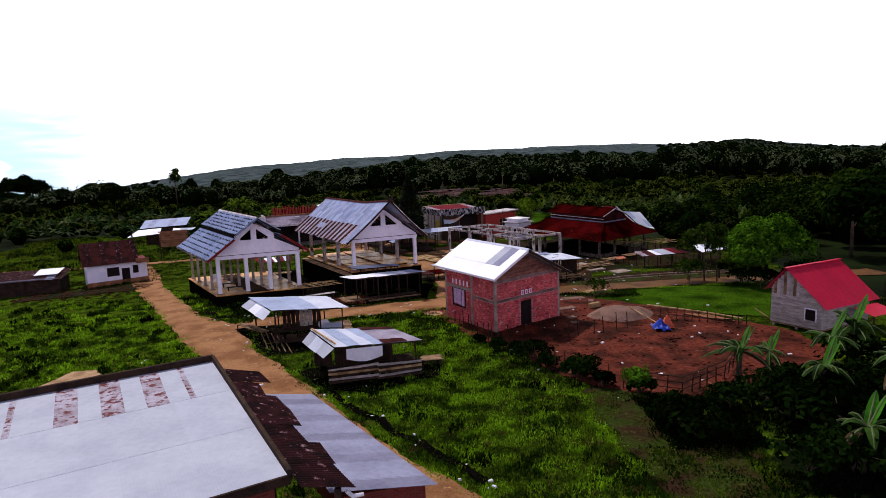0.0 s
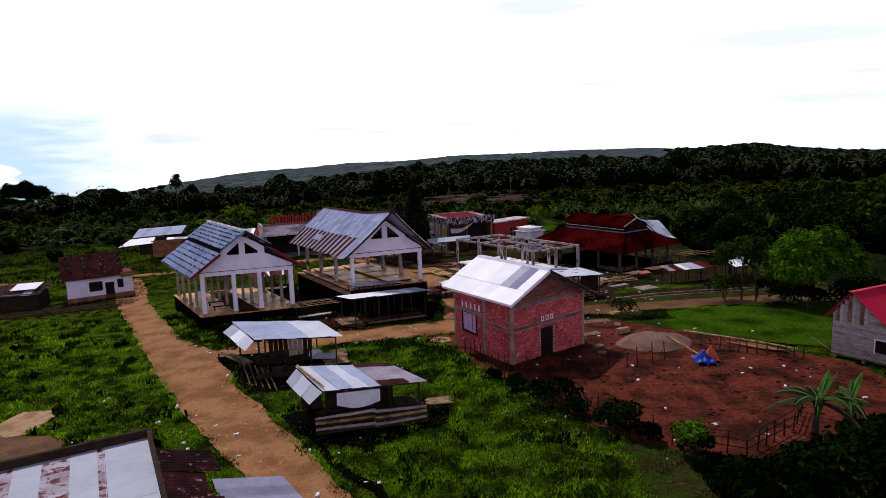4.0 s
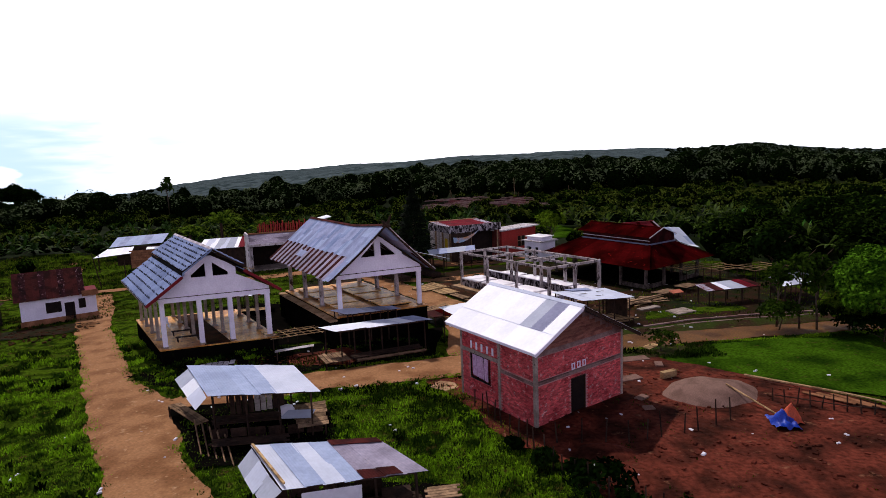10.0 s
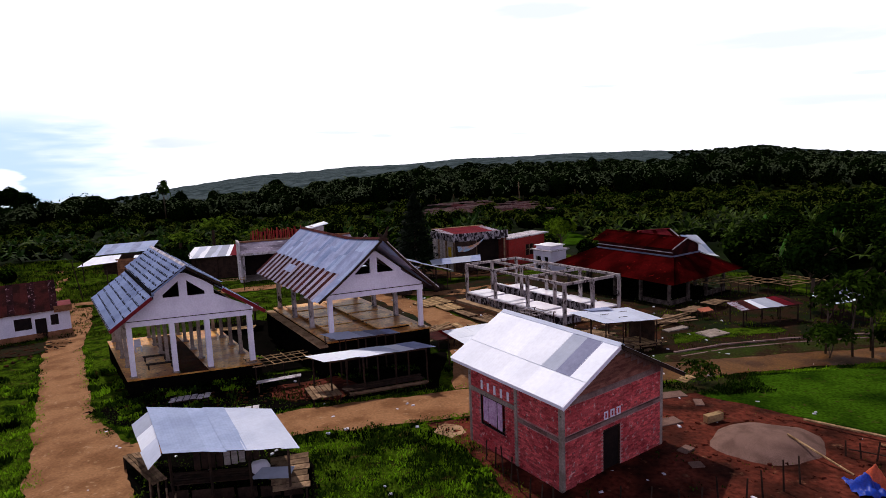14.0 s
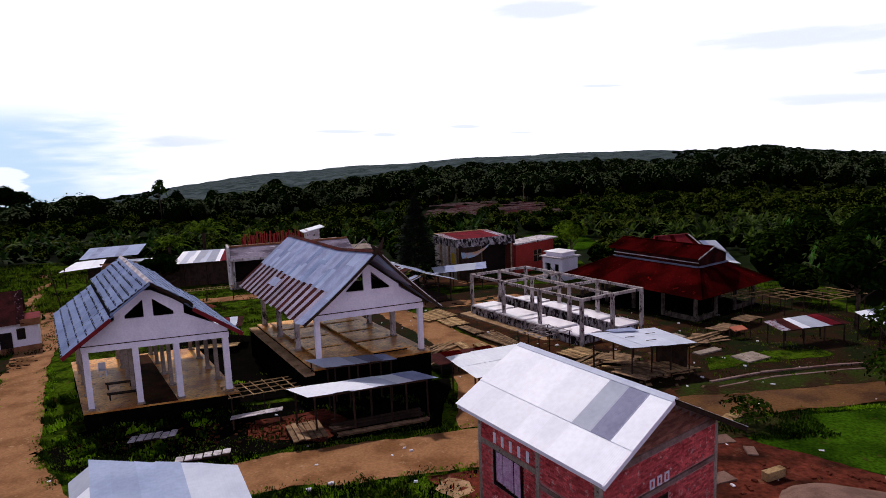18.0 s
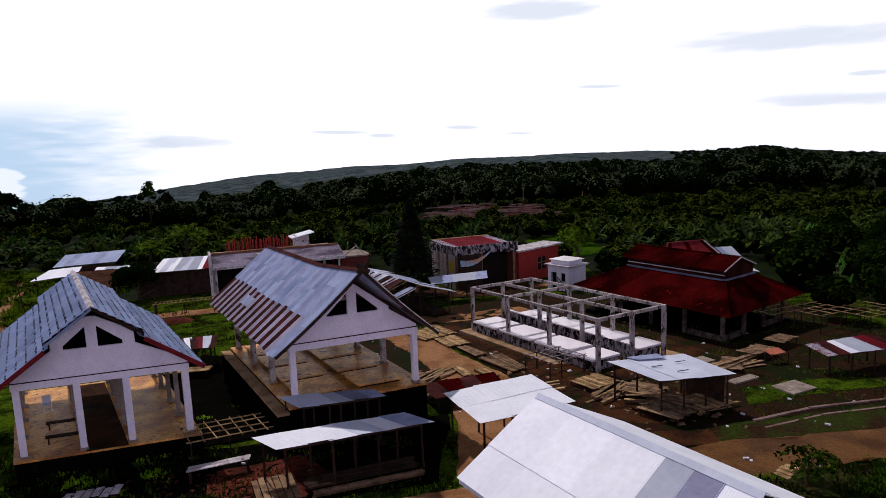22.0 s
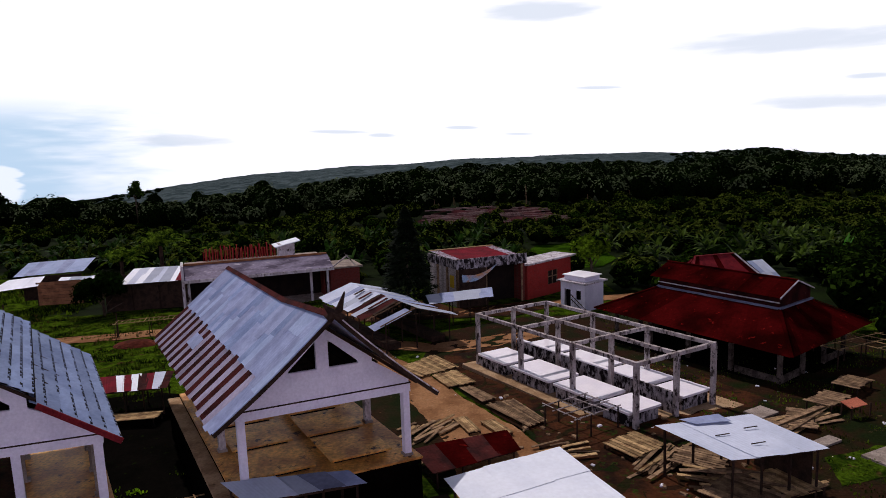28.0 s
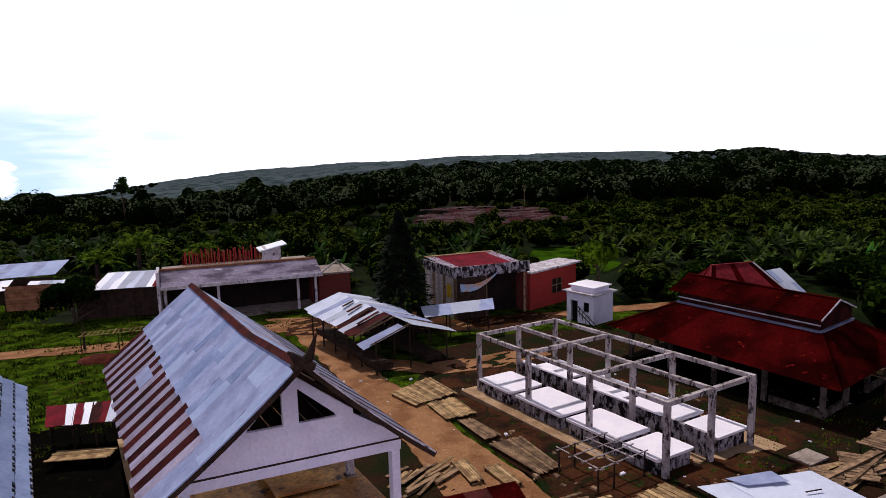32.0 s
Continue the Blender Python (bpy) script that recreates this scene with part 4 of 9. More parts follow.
# ---- market halls ----
def hall(name, o, uv, vv, W, D, z0, ztop, ridge, mid, left, right, holes, bays, label, tile):
    """An open hall on posts with a whitewashed gable; u runs along the gable front, v back along the ridge.
    left, right: place and height of the two eaves; holes: the gable openings (u of their edges, sill, inner and outer head)."""
    T = frame_of(o, uv, vv)
    h = thing(name, T(W / 2, D / 2, z0 - 0.4), label, "market hall")
    (uL, zL), (uR, zR) = left, right
    top = lambda u: zL + (u - uL) * (ridge - zL) / (mid - uL) if u < mid else zR + (uR - u) * (ridge - zR) / (uR - mid)
    part("floor", MB().box(T, -0.35, W + 0.35, -0.35, D + 0.35, z0 - 0.1, z0), WETFLOOR, h, "worn wet concrete floor slab")
    # near-black side: the shade below the floor is put into its colour
    part("foundation", MB().box(T, -0.3, W + 0.3, -0.3, D + 0.3, z0 - 2.8, z0 - 0.1), MUDSHADE, h, "foundation wall coloured near-black as in shade")
    p = 0.34 if tile else 0.3
    us = [0, W * 0.33, W * 0.61, W - p] if tile else [0, W - p]
    mat = WHITE
    vs = np.linspace(0, D - p, bays)
    for j, v in enumerate(vs):
        for i, u in enumerate(us):
            w = p if j == 0 or not tile else p * 0.7
            part("post", MB().box(T, u, u + w, v, v + w, z0 - 0.02, ztop - 0.35), mat if j == 0 else (CONCRETE if tile else PILLAR), h)
            part("post_foot", MB().box(T, u - 0.05, u + p + 0.05, v - 0.05, v + p + 0.05, z0 - 0.01, z0 + 0.12), CONCRETE, h)
    for v in (0, D - p):
        part("tie_beam", MB().box(T, -0.05, W + 0.05, v - 0.02, v + p * 0.8, ztop - 0.35, ztop + 0.02), mat, h, "white tie beam over the posts")
    for u in (0, W - p):
        part("tie_beam", MB().box(T, u, u + p * 0.8, p, D - p, ztop - 0.33, ztop - 0.03), mat, h)
    # gable wall with two slanted openings, built round them in pieces; the back gable of the patched hall is open
    a0, a1, b0, b1, zs, zt1, zt0 = holes
    dep = T(0, 0.16, 0) - T(0, 0, 0)
    gz = lambda u: max(ztop + 0.05, min(top(u) - 0.22, ridge - 0.55))
    if tile:
        # the unseen back gable is closed and dark so the openings look unlit
        v = D - 0.25
        part("gable", MB().prism([T(0, v, ztop + 0.02), T(W, v, ztop + 0.02), T(W, v, gz(W)), T(mid, v, gz(mid)), T(0, v, gz(0))], dep), DARKWOOD, h, "unseen back gable, coloured dark behind the openings")
    v, q = 0.03, 0.6
    pieces = [
        [(0, ztop + 0.02), (W, ztop + 0.02), (W, gz(W)), (b1 + q, min(zs, gz(b1 + q))), (b1, zs), (a0, zs), (a0 - q, min(zs, gz(a0 - q))), (0, gz(0))],
        [(a0 - q, min(zs, gz(a0 - q)) - 0.01), (a0, zs), (a0, zt0), (a0, gz(a0)), (a0 - q, gz(a0 - q))],
        [(b1, zs), (b1 + q, min(zs, gz(b1 + q)) - 0.01), (b1 + q, gz(b1 + q)), (b1, gz(b1)), (b1, zt0)],
        [(a1, zs), (b0, zs), (b0, gz(b0)), (mid, gz(mid)), (a1, gz(a1))] if a1 < mid < b0 else [(a1, zs), (b0, zs), (b0, gz(b0)), (a1, gz(a1))],
        [(a0, zt0), (a1, zt1), (a1, gz(a1)), (a0, gz(a0))],
        [(b0, zt1), (b1, zt0), (b1, gz(b1)), (b0, gz(b0))],
    ]
    for ring in pieces:
        part("gable_panel", MB().prism([T(u, v, z) for u, z in ring], dep), mat, h)
    part("gable_ledge", MB().box(T, -0.1, W + 0.1, v - 0.05, v + 0.2, ztop + 0.02, ztop + 0.07), DARKWOOD, h)
    # rafters under the sheets
    for v in np.linspace(0.3, D - 0.3, 6):
        part("rafter", MB().beam(T(uL + 0.1, v, zL - 0.04), T(mid, v, ridge - 0.12), 0.08, 0.14).beam(T(uR - 0.1, v, zR - 0.04), T(mid, v, ridge - 0.12), 0.08, 0.14), DARKWOOD, h)
    return h, T


def hall_tiled():
    W, D, z0, ztop, ridge, mid, of = 8.5, 12.0, 0.0, 4.05, 7.8, 4.02, 1.35
    left, right = (-1.15, 3.78), (9.15, 4.1)
    h, T = hall("market_hall", (-22.9, 70.4), (8.0, 2.7), (-0.57, 0.82), W, D, z0, ztop, ridge, mid, left, right, (2.58, 3.68, 4.22, 5.4, 5.58, 6.72, 5.8), 5, "open white market hall with a grey two-tier metal tile roof", True)
    part("aisle", MB().box(T, 3.05, 5.1, -0.3, D, z0 - 0.05, z0 + 0.006), BAREDIRT, h, "dark wet trodden aisle between the floors")
    # rows of pressed metal tiles, each row one step; lower tier set under the upper
    brk = 0.55
    rg = random.Random(12)
    for side, (u0, ze) in ((-1, left), (1, right)):
        def at(s, v, up, tier, a, b, lift):
            return T(u0 + (mid - u0) * s, v, ze + (ridge - ze) * s * (1.0 if tier else 0.95) + lift * (1 - 0.55 * (s - a) / (b - a) if tier else 1) + up)
        for tier, (a, b, lift, v0, v1) in enumerate(((0.0, brk + 0.03, 0.0, -of + 0.25, D + 0.9), (brk, 1.0, 0.34, -of, D + 0.5))):
            rows = 6
            for r in range(rows):
                s0, s1 = a + (b - a) * r / rows, a + (b - a) * (r + 1) / rows + 0.01
                P = lambda s, v, up: at(s, v, up, tier, a, b, lift)
                n = 2
                for k in range(n):
                    va, vb = v0 + (v1 - v0) * k / n, v0 + (v1 - v0) * (k + 1) / n
                    part("tile_course", MB().corr([P(s0, va, 0.1), P(s0, vb, 0.1), P(s1, vb, 0.02), P(s1, va, 0.02)], 14, 0.1, 0.012), TILEROOF, h)
                # black boxes stand in for shaded openings under the tile edges
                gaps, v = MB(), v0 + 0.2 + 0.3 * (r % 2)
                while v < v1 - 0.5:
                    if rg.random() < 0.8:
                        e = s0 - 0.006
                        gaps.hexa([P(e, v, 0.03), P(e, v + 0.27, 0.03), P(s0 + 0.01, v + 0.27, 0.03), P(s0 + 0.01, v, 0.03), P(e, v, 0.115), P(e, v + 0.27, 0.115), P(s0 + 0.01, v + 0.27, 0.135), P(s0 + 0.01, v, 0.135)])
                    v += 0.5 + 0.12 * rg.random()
                part("tile_gap", gaps, BLACKVOID, h, "black boxes set as the dark gaps below raised tile edges")["kind"] = "stuff"
        um = u0 + (mid - u0) * brk
        # black board paints the shade below the upper tier
        part("step_board", MB().beam(T(um, -of + 0.3, ze + (ridge - ze) * brk + 0.12), T(um, D + 0.4, ze + (ridge - ze) * brk + 0.12), 0.05, 0.26), BLACKVOID, h, "black board set as the shaded gap under the upper tier")
        part("barge_board", MB().beam(T(u0, -of + 0.22, ze - 0.02), T(um, -of + 0.22, ze + (ridge - ze) * brk * 0.95 - 0.02), 0.06, 0.24), FASCIA, h, "dark red barge board on the lower tier")
        part("barge_board", MB().beam(T(um, -of + 0.02, ze + (ridge - ze) * brk + 0.18), T(mid, -of + 0.02, ridge + 0.08), 0.05, 0.12), DARKWOOD if side > 0 else TILEROOF, h)
        part("fascia", MB().beam(T(u0, -of + 0.25, ze), T(u0, D + 1.0, ze), 0.04, 0.16), CONCRETE, h)
    # unseen panel added above the tie beams to keep the openings black
    part("ceiling", MB().box(T, 0.3, W - 0.3, 0.25, D - 0.3, ztop + 0.03, ztop + 0.07), DARKWOOD, h, "dark panel added to blacken the gable openings")
    zt = ridge + 0.25
    part("ridge_cap", MB().slab([T(mid - 0.17, -of, zt - 0.1), T(mid, -of, zt + 0.03), T(mid, D + 0.7, zt + 0.03), T(mid - 0.17, D + 0.7, zt - 0.1)], 0.04).slab([T(mid + 0.17, -of, zt - 0.1), T(mid + 0.17, D + 0.7, zt - 0.1), T(mid, D + 0.7, zt + 0.03), T(mid, -of, zt + 0.03)], 0.04), OLDWHITE, h, "pale mortar ridge cap")
    return T


def hall_patched():
    W, D, z0, ztop, ridge, mid, of = 7.35, 13.2, 1.65, 5.02, 8.6, 3.3, 1.25
    left, right = (-1.1, 4.95), (7.98, 4.95)
    h, T = hall("market_hall", (-8.95, 72.5), (6.65, 2.95), (-0.535, 0.845), W, D, z0, ztop, ridge, mid, left, right, (2.15, 3.33, 3.85, 5.12, 6.33, 7.55, 6.42), 4, "open whitewashed market hall with a patched zinc and rust roof", False)
    part("ledge", MB().box(T, -1.0, -0.36, -0.4, D + 0.4, z0 - 0.35, z0 - 0.2), APRON, h, "pale earthen ledge along the floor")
    part("ledge_wall", MB().box(T, -0.95, -0.38, -0.35, D + 0.35, z0 - 2.6, z0 - 0.35), MUDSHADE, h)
    r2 = random.Random(3)
    push, rise = 1.15, 0.5          # the front of the ridge sweeps out and up
    lean = lambda v: max(0.0, 1 - (v + of) / 5.0)
    for side, (u0, ze) in ((-1, left), (1, right)):
        at = lambda s, v, up: T(u0 + (mid - u0) * s, v - push * s * lean(v), ze + (ridge - ze) * s + up + rise * s * s * lean(v))
        v0, v1, n = -of, D + 1.9, 30
        for k in range(n):
            va, vb = v0 + (v1 - v0) * k / n, v0 + (v1 - v0) * (k + 1) / n + 0.04
            lowmat = RUST if k % 2 == 1 else LAVZINC
            if side < 0 and k in (0, 1):
                lowmat = TINBLUE
            if side > 0:
                lowmat = RUST if k % 3 == 1 else TINGREY
            cut = 0.43 + (0.02 if k % 2 else 0.0) + r2.uniform(-0.012, 0.012) + (-0.06 if k < 2 else 0.0)
            low = -0.03 + r2.uniform(-0.015, 0.015)
            part("roof_sheet", MB().corr([at(low, va, 0.03), at(low, vb, 0.03), at(cut, vb, 0.03), at(cut, va, 0.03)], 4, 0.018), lowmat, h)
            if side < 0 and k in (17, 18, 19):
                part("patch_sheet", MB().corr([at(0.2, va, 0.05), at(0.2, vb, 0.05), at(0.33, vb, 0.05), at(0.33, va, 0.05)], 4, 0.018), TINBLUE, h, "pale blue patch on the rusty strip")
            mids = sorted((cut - 0.02, r2.uniform(0.6, 0.82), 1.0))
            for lf, (s0, s1) in enumerate(zip(mids, mids[1:])):
                q = r2.random()
                m = TINBLUE if q < 0.6 else (STEELBLUE if q < 0.8 else TILEROOF)
                if side > 0 and q < 0.45:
                    m = LAVZINC
                part("roof_sheet", MB().corr([at(s0, va, 0.055 + 0.02 * lf), at(s0, vb, 0.055 + 0.02 * lf), at(min(1.0, s1 + 0.02), vb, 0.055 + 0.02 * lf), at(min(1.0, s1 + 0.02), va, 0.055 + 0.02 * lf)], 4, 0.018), m, h)
    # dark boards added behind the gable openings to hide the bright floor
    for k in range(8):
        part("loft_board", MB().box(T, 1.2 + k * 0.62, 1.78 + k * 0.62, 0.3, 4.4, 6.12, 6.16), DARKWOOD, h)
    vs = [-of, 0.0, 1.3, 2.5, 3.75, D + 1.9]
    for va, vb in zip(vs, vs[1:]):
        za, zb = ridge + rise * lean(va) + 0.14, ridge + rise * lean(vb) + 0.14
        ya, yb = va - push * lean(va), vb - push * lean(vb)
        part("ridge_cap", MB().slab([T(mid - 0.2, ya, za - 0.12), T(mid, ya, za + 0.03), T(mid, yb, zb + 0.03), T(mid - 0.2, yb, zb - 0.12)], 0.03).slab([T(mid + 0.2, ya, za - 0.12), T(mid + 0.2, yb, zb - 0.12), T(mid, yb, zb + 0.03), T(mid, ya, za + 0.03)], 0.03), RUST, h, "rusty ridge cap")
    for side, (u0, ze) in ((-1, left), (1, right)):
        # swept barge boards in pieces, crossing in carved horns
        q = [(s / 6, T(u0 - 0.04 * side * -1 + (mid - u0) * s / 6, -of - 0.05 - push * s / 6, ze + (ridge - ze) * s / 6 - 0.1 + rise * (s / 6) ** 2 + 0.12 * s / 6)) for s in range(7)]
        for (_, a), (_, b) in zip(q, q[1:]):
            part("barge_board", MB().beam(a, b + (b - a) * 0.02, 0.07, 0.2), DARKWOOD, h, "carved dark barge board")
            part("barge_lip", MB().beam(a + Vector((0, -0.04, 0.12)), b + Vector((0, -0.04, 0.12)), 0.1, 0.05), OLDWHITE if side > 0 else STEELBLUE, h, "pale flaking sheet edge over the barge board")
        e, hv = -side, -of - push - 0.1
        part("horn", MB().tube([T(mid - 0.3 * e, hv, ridge + rise - 0.05), T(mid + 0.2 * e, hv, ridge + rise + 0.3), T(mid + 0.42 * e, hv - 0.02, ridge + rise + (0.95 if side < 0 else 0.55))], [0.16, 0.15, 0.03], 6), DARKWOOD, h, "upswept dark gable horn")
    # low vending platforms on the floor, in two columns with an aisle
    for j in range(4):
        for i, (ua, ub) in enumerate(((0.45, 3.2), (3.9, 6.7))):
            va = 0.6 + j * 3.1
            tb = thing("vending_platform", T((ua + ub) / 2, va + 1.2, z0), "low wet concrete vending platform on the hall floor", "platform", "platforms in the hall")
            part("top", MB().box(T, ua, ub, va, va + 2.7, z0 + 0.16, z0 + 0.24), WETFLOOR, tb)
            # black base paints the shaded gap under the platform top
            part("base", MB().box(T, ua + 0.2, ub - 0.2, va + 0.2, va + 2.5, z0, z0 + 0.16), BLACKVOID, tb)
    return T


TA = hall_tiled()
hall_patched()


# ---- open concrete frame with tiled tables ----
def stone_market():
    T = frame_of((10.0, 82.7), (5.94, 3.47), (-8.6, 12.36))
    W, D, z0, zt = 6.9, 15.1, -0.85, 3.15
    f = thing("concrete_frame", T(W / 2, D / 2, z0 - 0.2), "roofless frame of weathered concrete posts and beams", "market frame")
    part("slab", MB().box(T, -0.9, W + 1.3, -1.0, D + 0.6, z0 - 0.5, z0), APRON, f, "cracked sandy base slab")
    p = 0.26
    us, vs = [0, W / 2 - p / 2, W - p], np.linspace(0, D - p, 4)
    for v in vs:
        for u in us:
            part("post", MB().box(T, u, u + p, v, v + p, z0, zt - 0.24), PILLAR, f)
        part("cross_beam", MB().box(T, 0, W, v + 0.02, v + p - 0.02, zt - 0.24, zt), PILLAR, f)
    for u in us:
        for a, b in zip(vs, vs[1:]):
            part("long_beam", MB().box(T, u + 0.02, u + p - 0.02, a + p, b, zt - 0.235, zt - 0.005), PILLAR, f)
    sp = thing("spine_wall", T(W / 2, D / 2, z0), "low stained concrete wall along the middle of the tables", "wall")
    part("wall", MB().box(T, W / 2 + 0.15, W / 2 + 0.32, 0.35, D - 0.3, z0, z0 + 1.35), DRIPPED, sp)
    part("coping", MB().box(T, W / 2 + 0.1, W / 2 + 0.37, 3.2, D - 0.35, z0 + 1.35, z0 + 1.45), TILEWHITE, sp)
    spans = ((0.35, 2.6), (3.0, 6.6), (7.0, 11.0), (11.5, 14.7))
    for side, (ua, ub) in enumerate(((-0.15, 2.55), (W / 2 + 0.9, W + 0.05))):
        for va, vb in spans:
            tb = thing("market_table", T((ua + ub) / 2, (va + vb) / 2, z0), "stone market table with a glazed white top and stained sides", "table", "tables under the concrete frame")
            ring = []
            for cu, cv, a0 in ((ua + 0.12, va + 0.12, 180), (ub - 0.12, va + 0.12, 270), (ub - 0.12, vb - 0.12, 0), (ua + 0.12, vb - 0.12, 90)):
                for a in (0, 30, 60, 90):
                    ring.append(T(cu + 0.12 * math.cos(radians(a0 + a)), cv + 0.12 * math.sin(radians(a0 + a)), z0 + 0.8))
            part("top", MB().prism(ring, (0, 0, 0.14)), TILEWHITE, tb, "white glazed table top with rounded corners")
            part("base", MB().box(T, ua + 0.15, ub - 0.15, va + 0.15, vb - 0.15, z0, z0 + 0.8), DRIPPED, tb, "black-streaked whitewashed base")
    return T


stone_market()


# ---- hipped hall with a maroon roof ----
def maroon_hall():
    T = frame_of((21.55, 88.9), (0.80, 0.60), (-0.54, 0.84))
    W, D, z0, ze = 11.0, 15.5, -1.15, 1.5
    h = thing("meeting_hall", T(W / 2, D / 2, z0), "open hall with a two-tier maroon hipped roof on white posts", "hall")
    # near-black floor paints the shade under the maroon roof
    part("floor", MB().box(T, 0, W, 0, D, z0 - 0.3, z0 + 0.12), MUDSHADE, h)
    for v in np.linspace(0.4, D - 0.7, 5):
        for u in (0.4, W - 0.7):
            part("post", MB().box(T, u, u + 0.28, v, v + 0.28, z0, ze + 0.2), DIMCONC, h)
    for u in np.linspace(0.4, W - 0.7, 4)[1:-1]:
        for v in (0.4, D - 0.7):
            part("post", MB().box(T, u, u + 0.28, v, v + 0.28, z0, ze + 0.2), DIMCONC, h)
    for v in (0.45, ):
        for ua, ub in ((0.7, 3.7), (7.3, 10.3)):
            part("parapet", MB().box(T, ua, ub, v, v + 0.15, z0, z0 + 0.6), DIMCONC, h, "low parapet coloured dim as in the roof's shade")
    for va, vb in ((0.7, 3.8),):
        part("parapet", MB().box(T, 0.45, 0.6, va, vb, z0, z0 + 0.6), DIMCONC, h)
    iu, iv, ib, zi = 3.1, 2.0, 3.0, 3.45
    o = 0.9
    A = [(-o, -o), (W + o, -o), (W + o, D + o), (-o, D + o)]
    B = [(iu, iv), (W - iu, iv), (W - iu, D - ib), (iu, D - ib)]
    for i in range(4):
        (a0, a1), (b0, b1) = (A[i], A[(i + 1) % 4]), (B[i], B[(i + 1) % 4])
        n = 10 if i % 2 == 0 else 14
        for k in range(n):
            s, e = k / n, (k + 1) / n
            lo0, lo1 = [tuple(a0[j] + (a1[j] - a0[j]) * q for j in (0, 1)) for q in (s, e)]
            hi0, hi1 = [tuple(b0[j] + (b1[j] - b0[j]) * q for j in (0, 1)) for q in (s, e)]
            part("roof_sheet", MB().corr([T(*lo0, ze), T(*lo1, ze), T(*hi1, zi), T(*hi0, zi)], 4, 0.012), MAROON, h)
        part("hip_cap", MB().beam(T(*a0, ze + 0.05), T(*b0, zi + 0.05), 0.22, 0.05), MAROON, h)
    part("clerestory", MB().box(T, iu + 0.05, W - iu - 0.05, iv + 0.05, D - ib - 0.05, zi - 0.1, zi + 0.85), RUST, h, "dark clerestory band under the upper roof")
    part("flashing", MB().box(T, iu - 0.12, W - iu + 0.12, iv - 0.12, D - ib + 0.12, zi - 0.02, zi + 0.12), TINGREY, h)
    z1, zr, mid = 4.3, 5.22, W / 2
    part("rail", MB().beam(T(iu - 0.02, iv, zi + 0.45), T(iu - 0.02, D - ib, zi + 0.45), 0.06, 0.08), OLDWHITE, h)
    for side in (-1, 1):
        ua = iu - 0.2 if side < 0 else W - iu + 0.2
        n = 10
        for k in range(n):
            va, vb = iv - 0.1 + (D - iv - ib + 0.9) * k / n, iv - 0.1 + (D - iv - ib + 0.9) * (k + 1) / n
            part("roof_sheet", MB().corr([T(ua, va, z1), T(ua, vb, z1), T(mid, vb, zr), T(mid, va, zr)], 4, 0.02), MAROON, h)
        part("barge_board", MB().beam(T(ua, iv - 0.12, z1 - 0.02), T(mid, iv - 0.12, zr), 0.05, 0.1), OLDWHITE, h)
    part("gable", MB().prism([T(iu, iv + 0.06, z1 - 0.02), T(W - iu, iv + 0.06, z1 - 0.02), T(mid, iv + 0.06, zr - 0.1)], T(0, 0.1, 0) - T(0, 0, 0)), RUST, h)
    part("ridge_cap", MB().beam(T(mid, iv - 0.1, zr + 0.05), T(mid, D - ib + 0.8, zr + 0.05), 0.25, 0.05), MAROON, h)
    return T


maroon_hall()


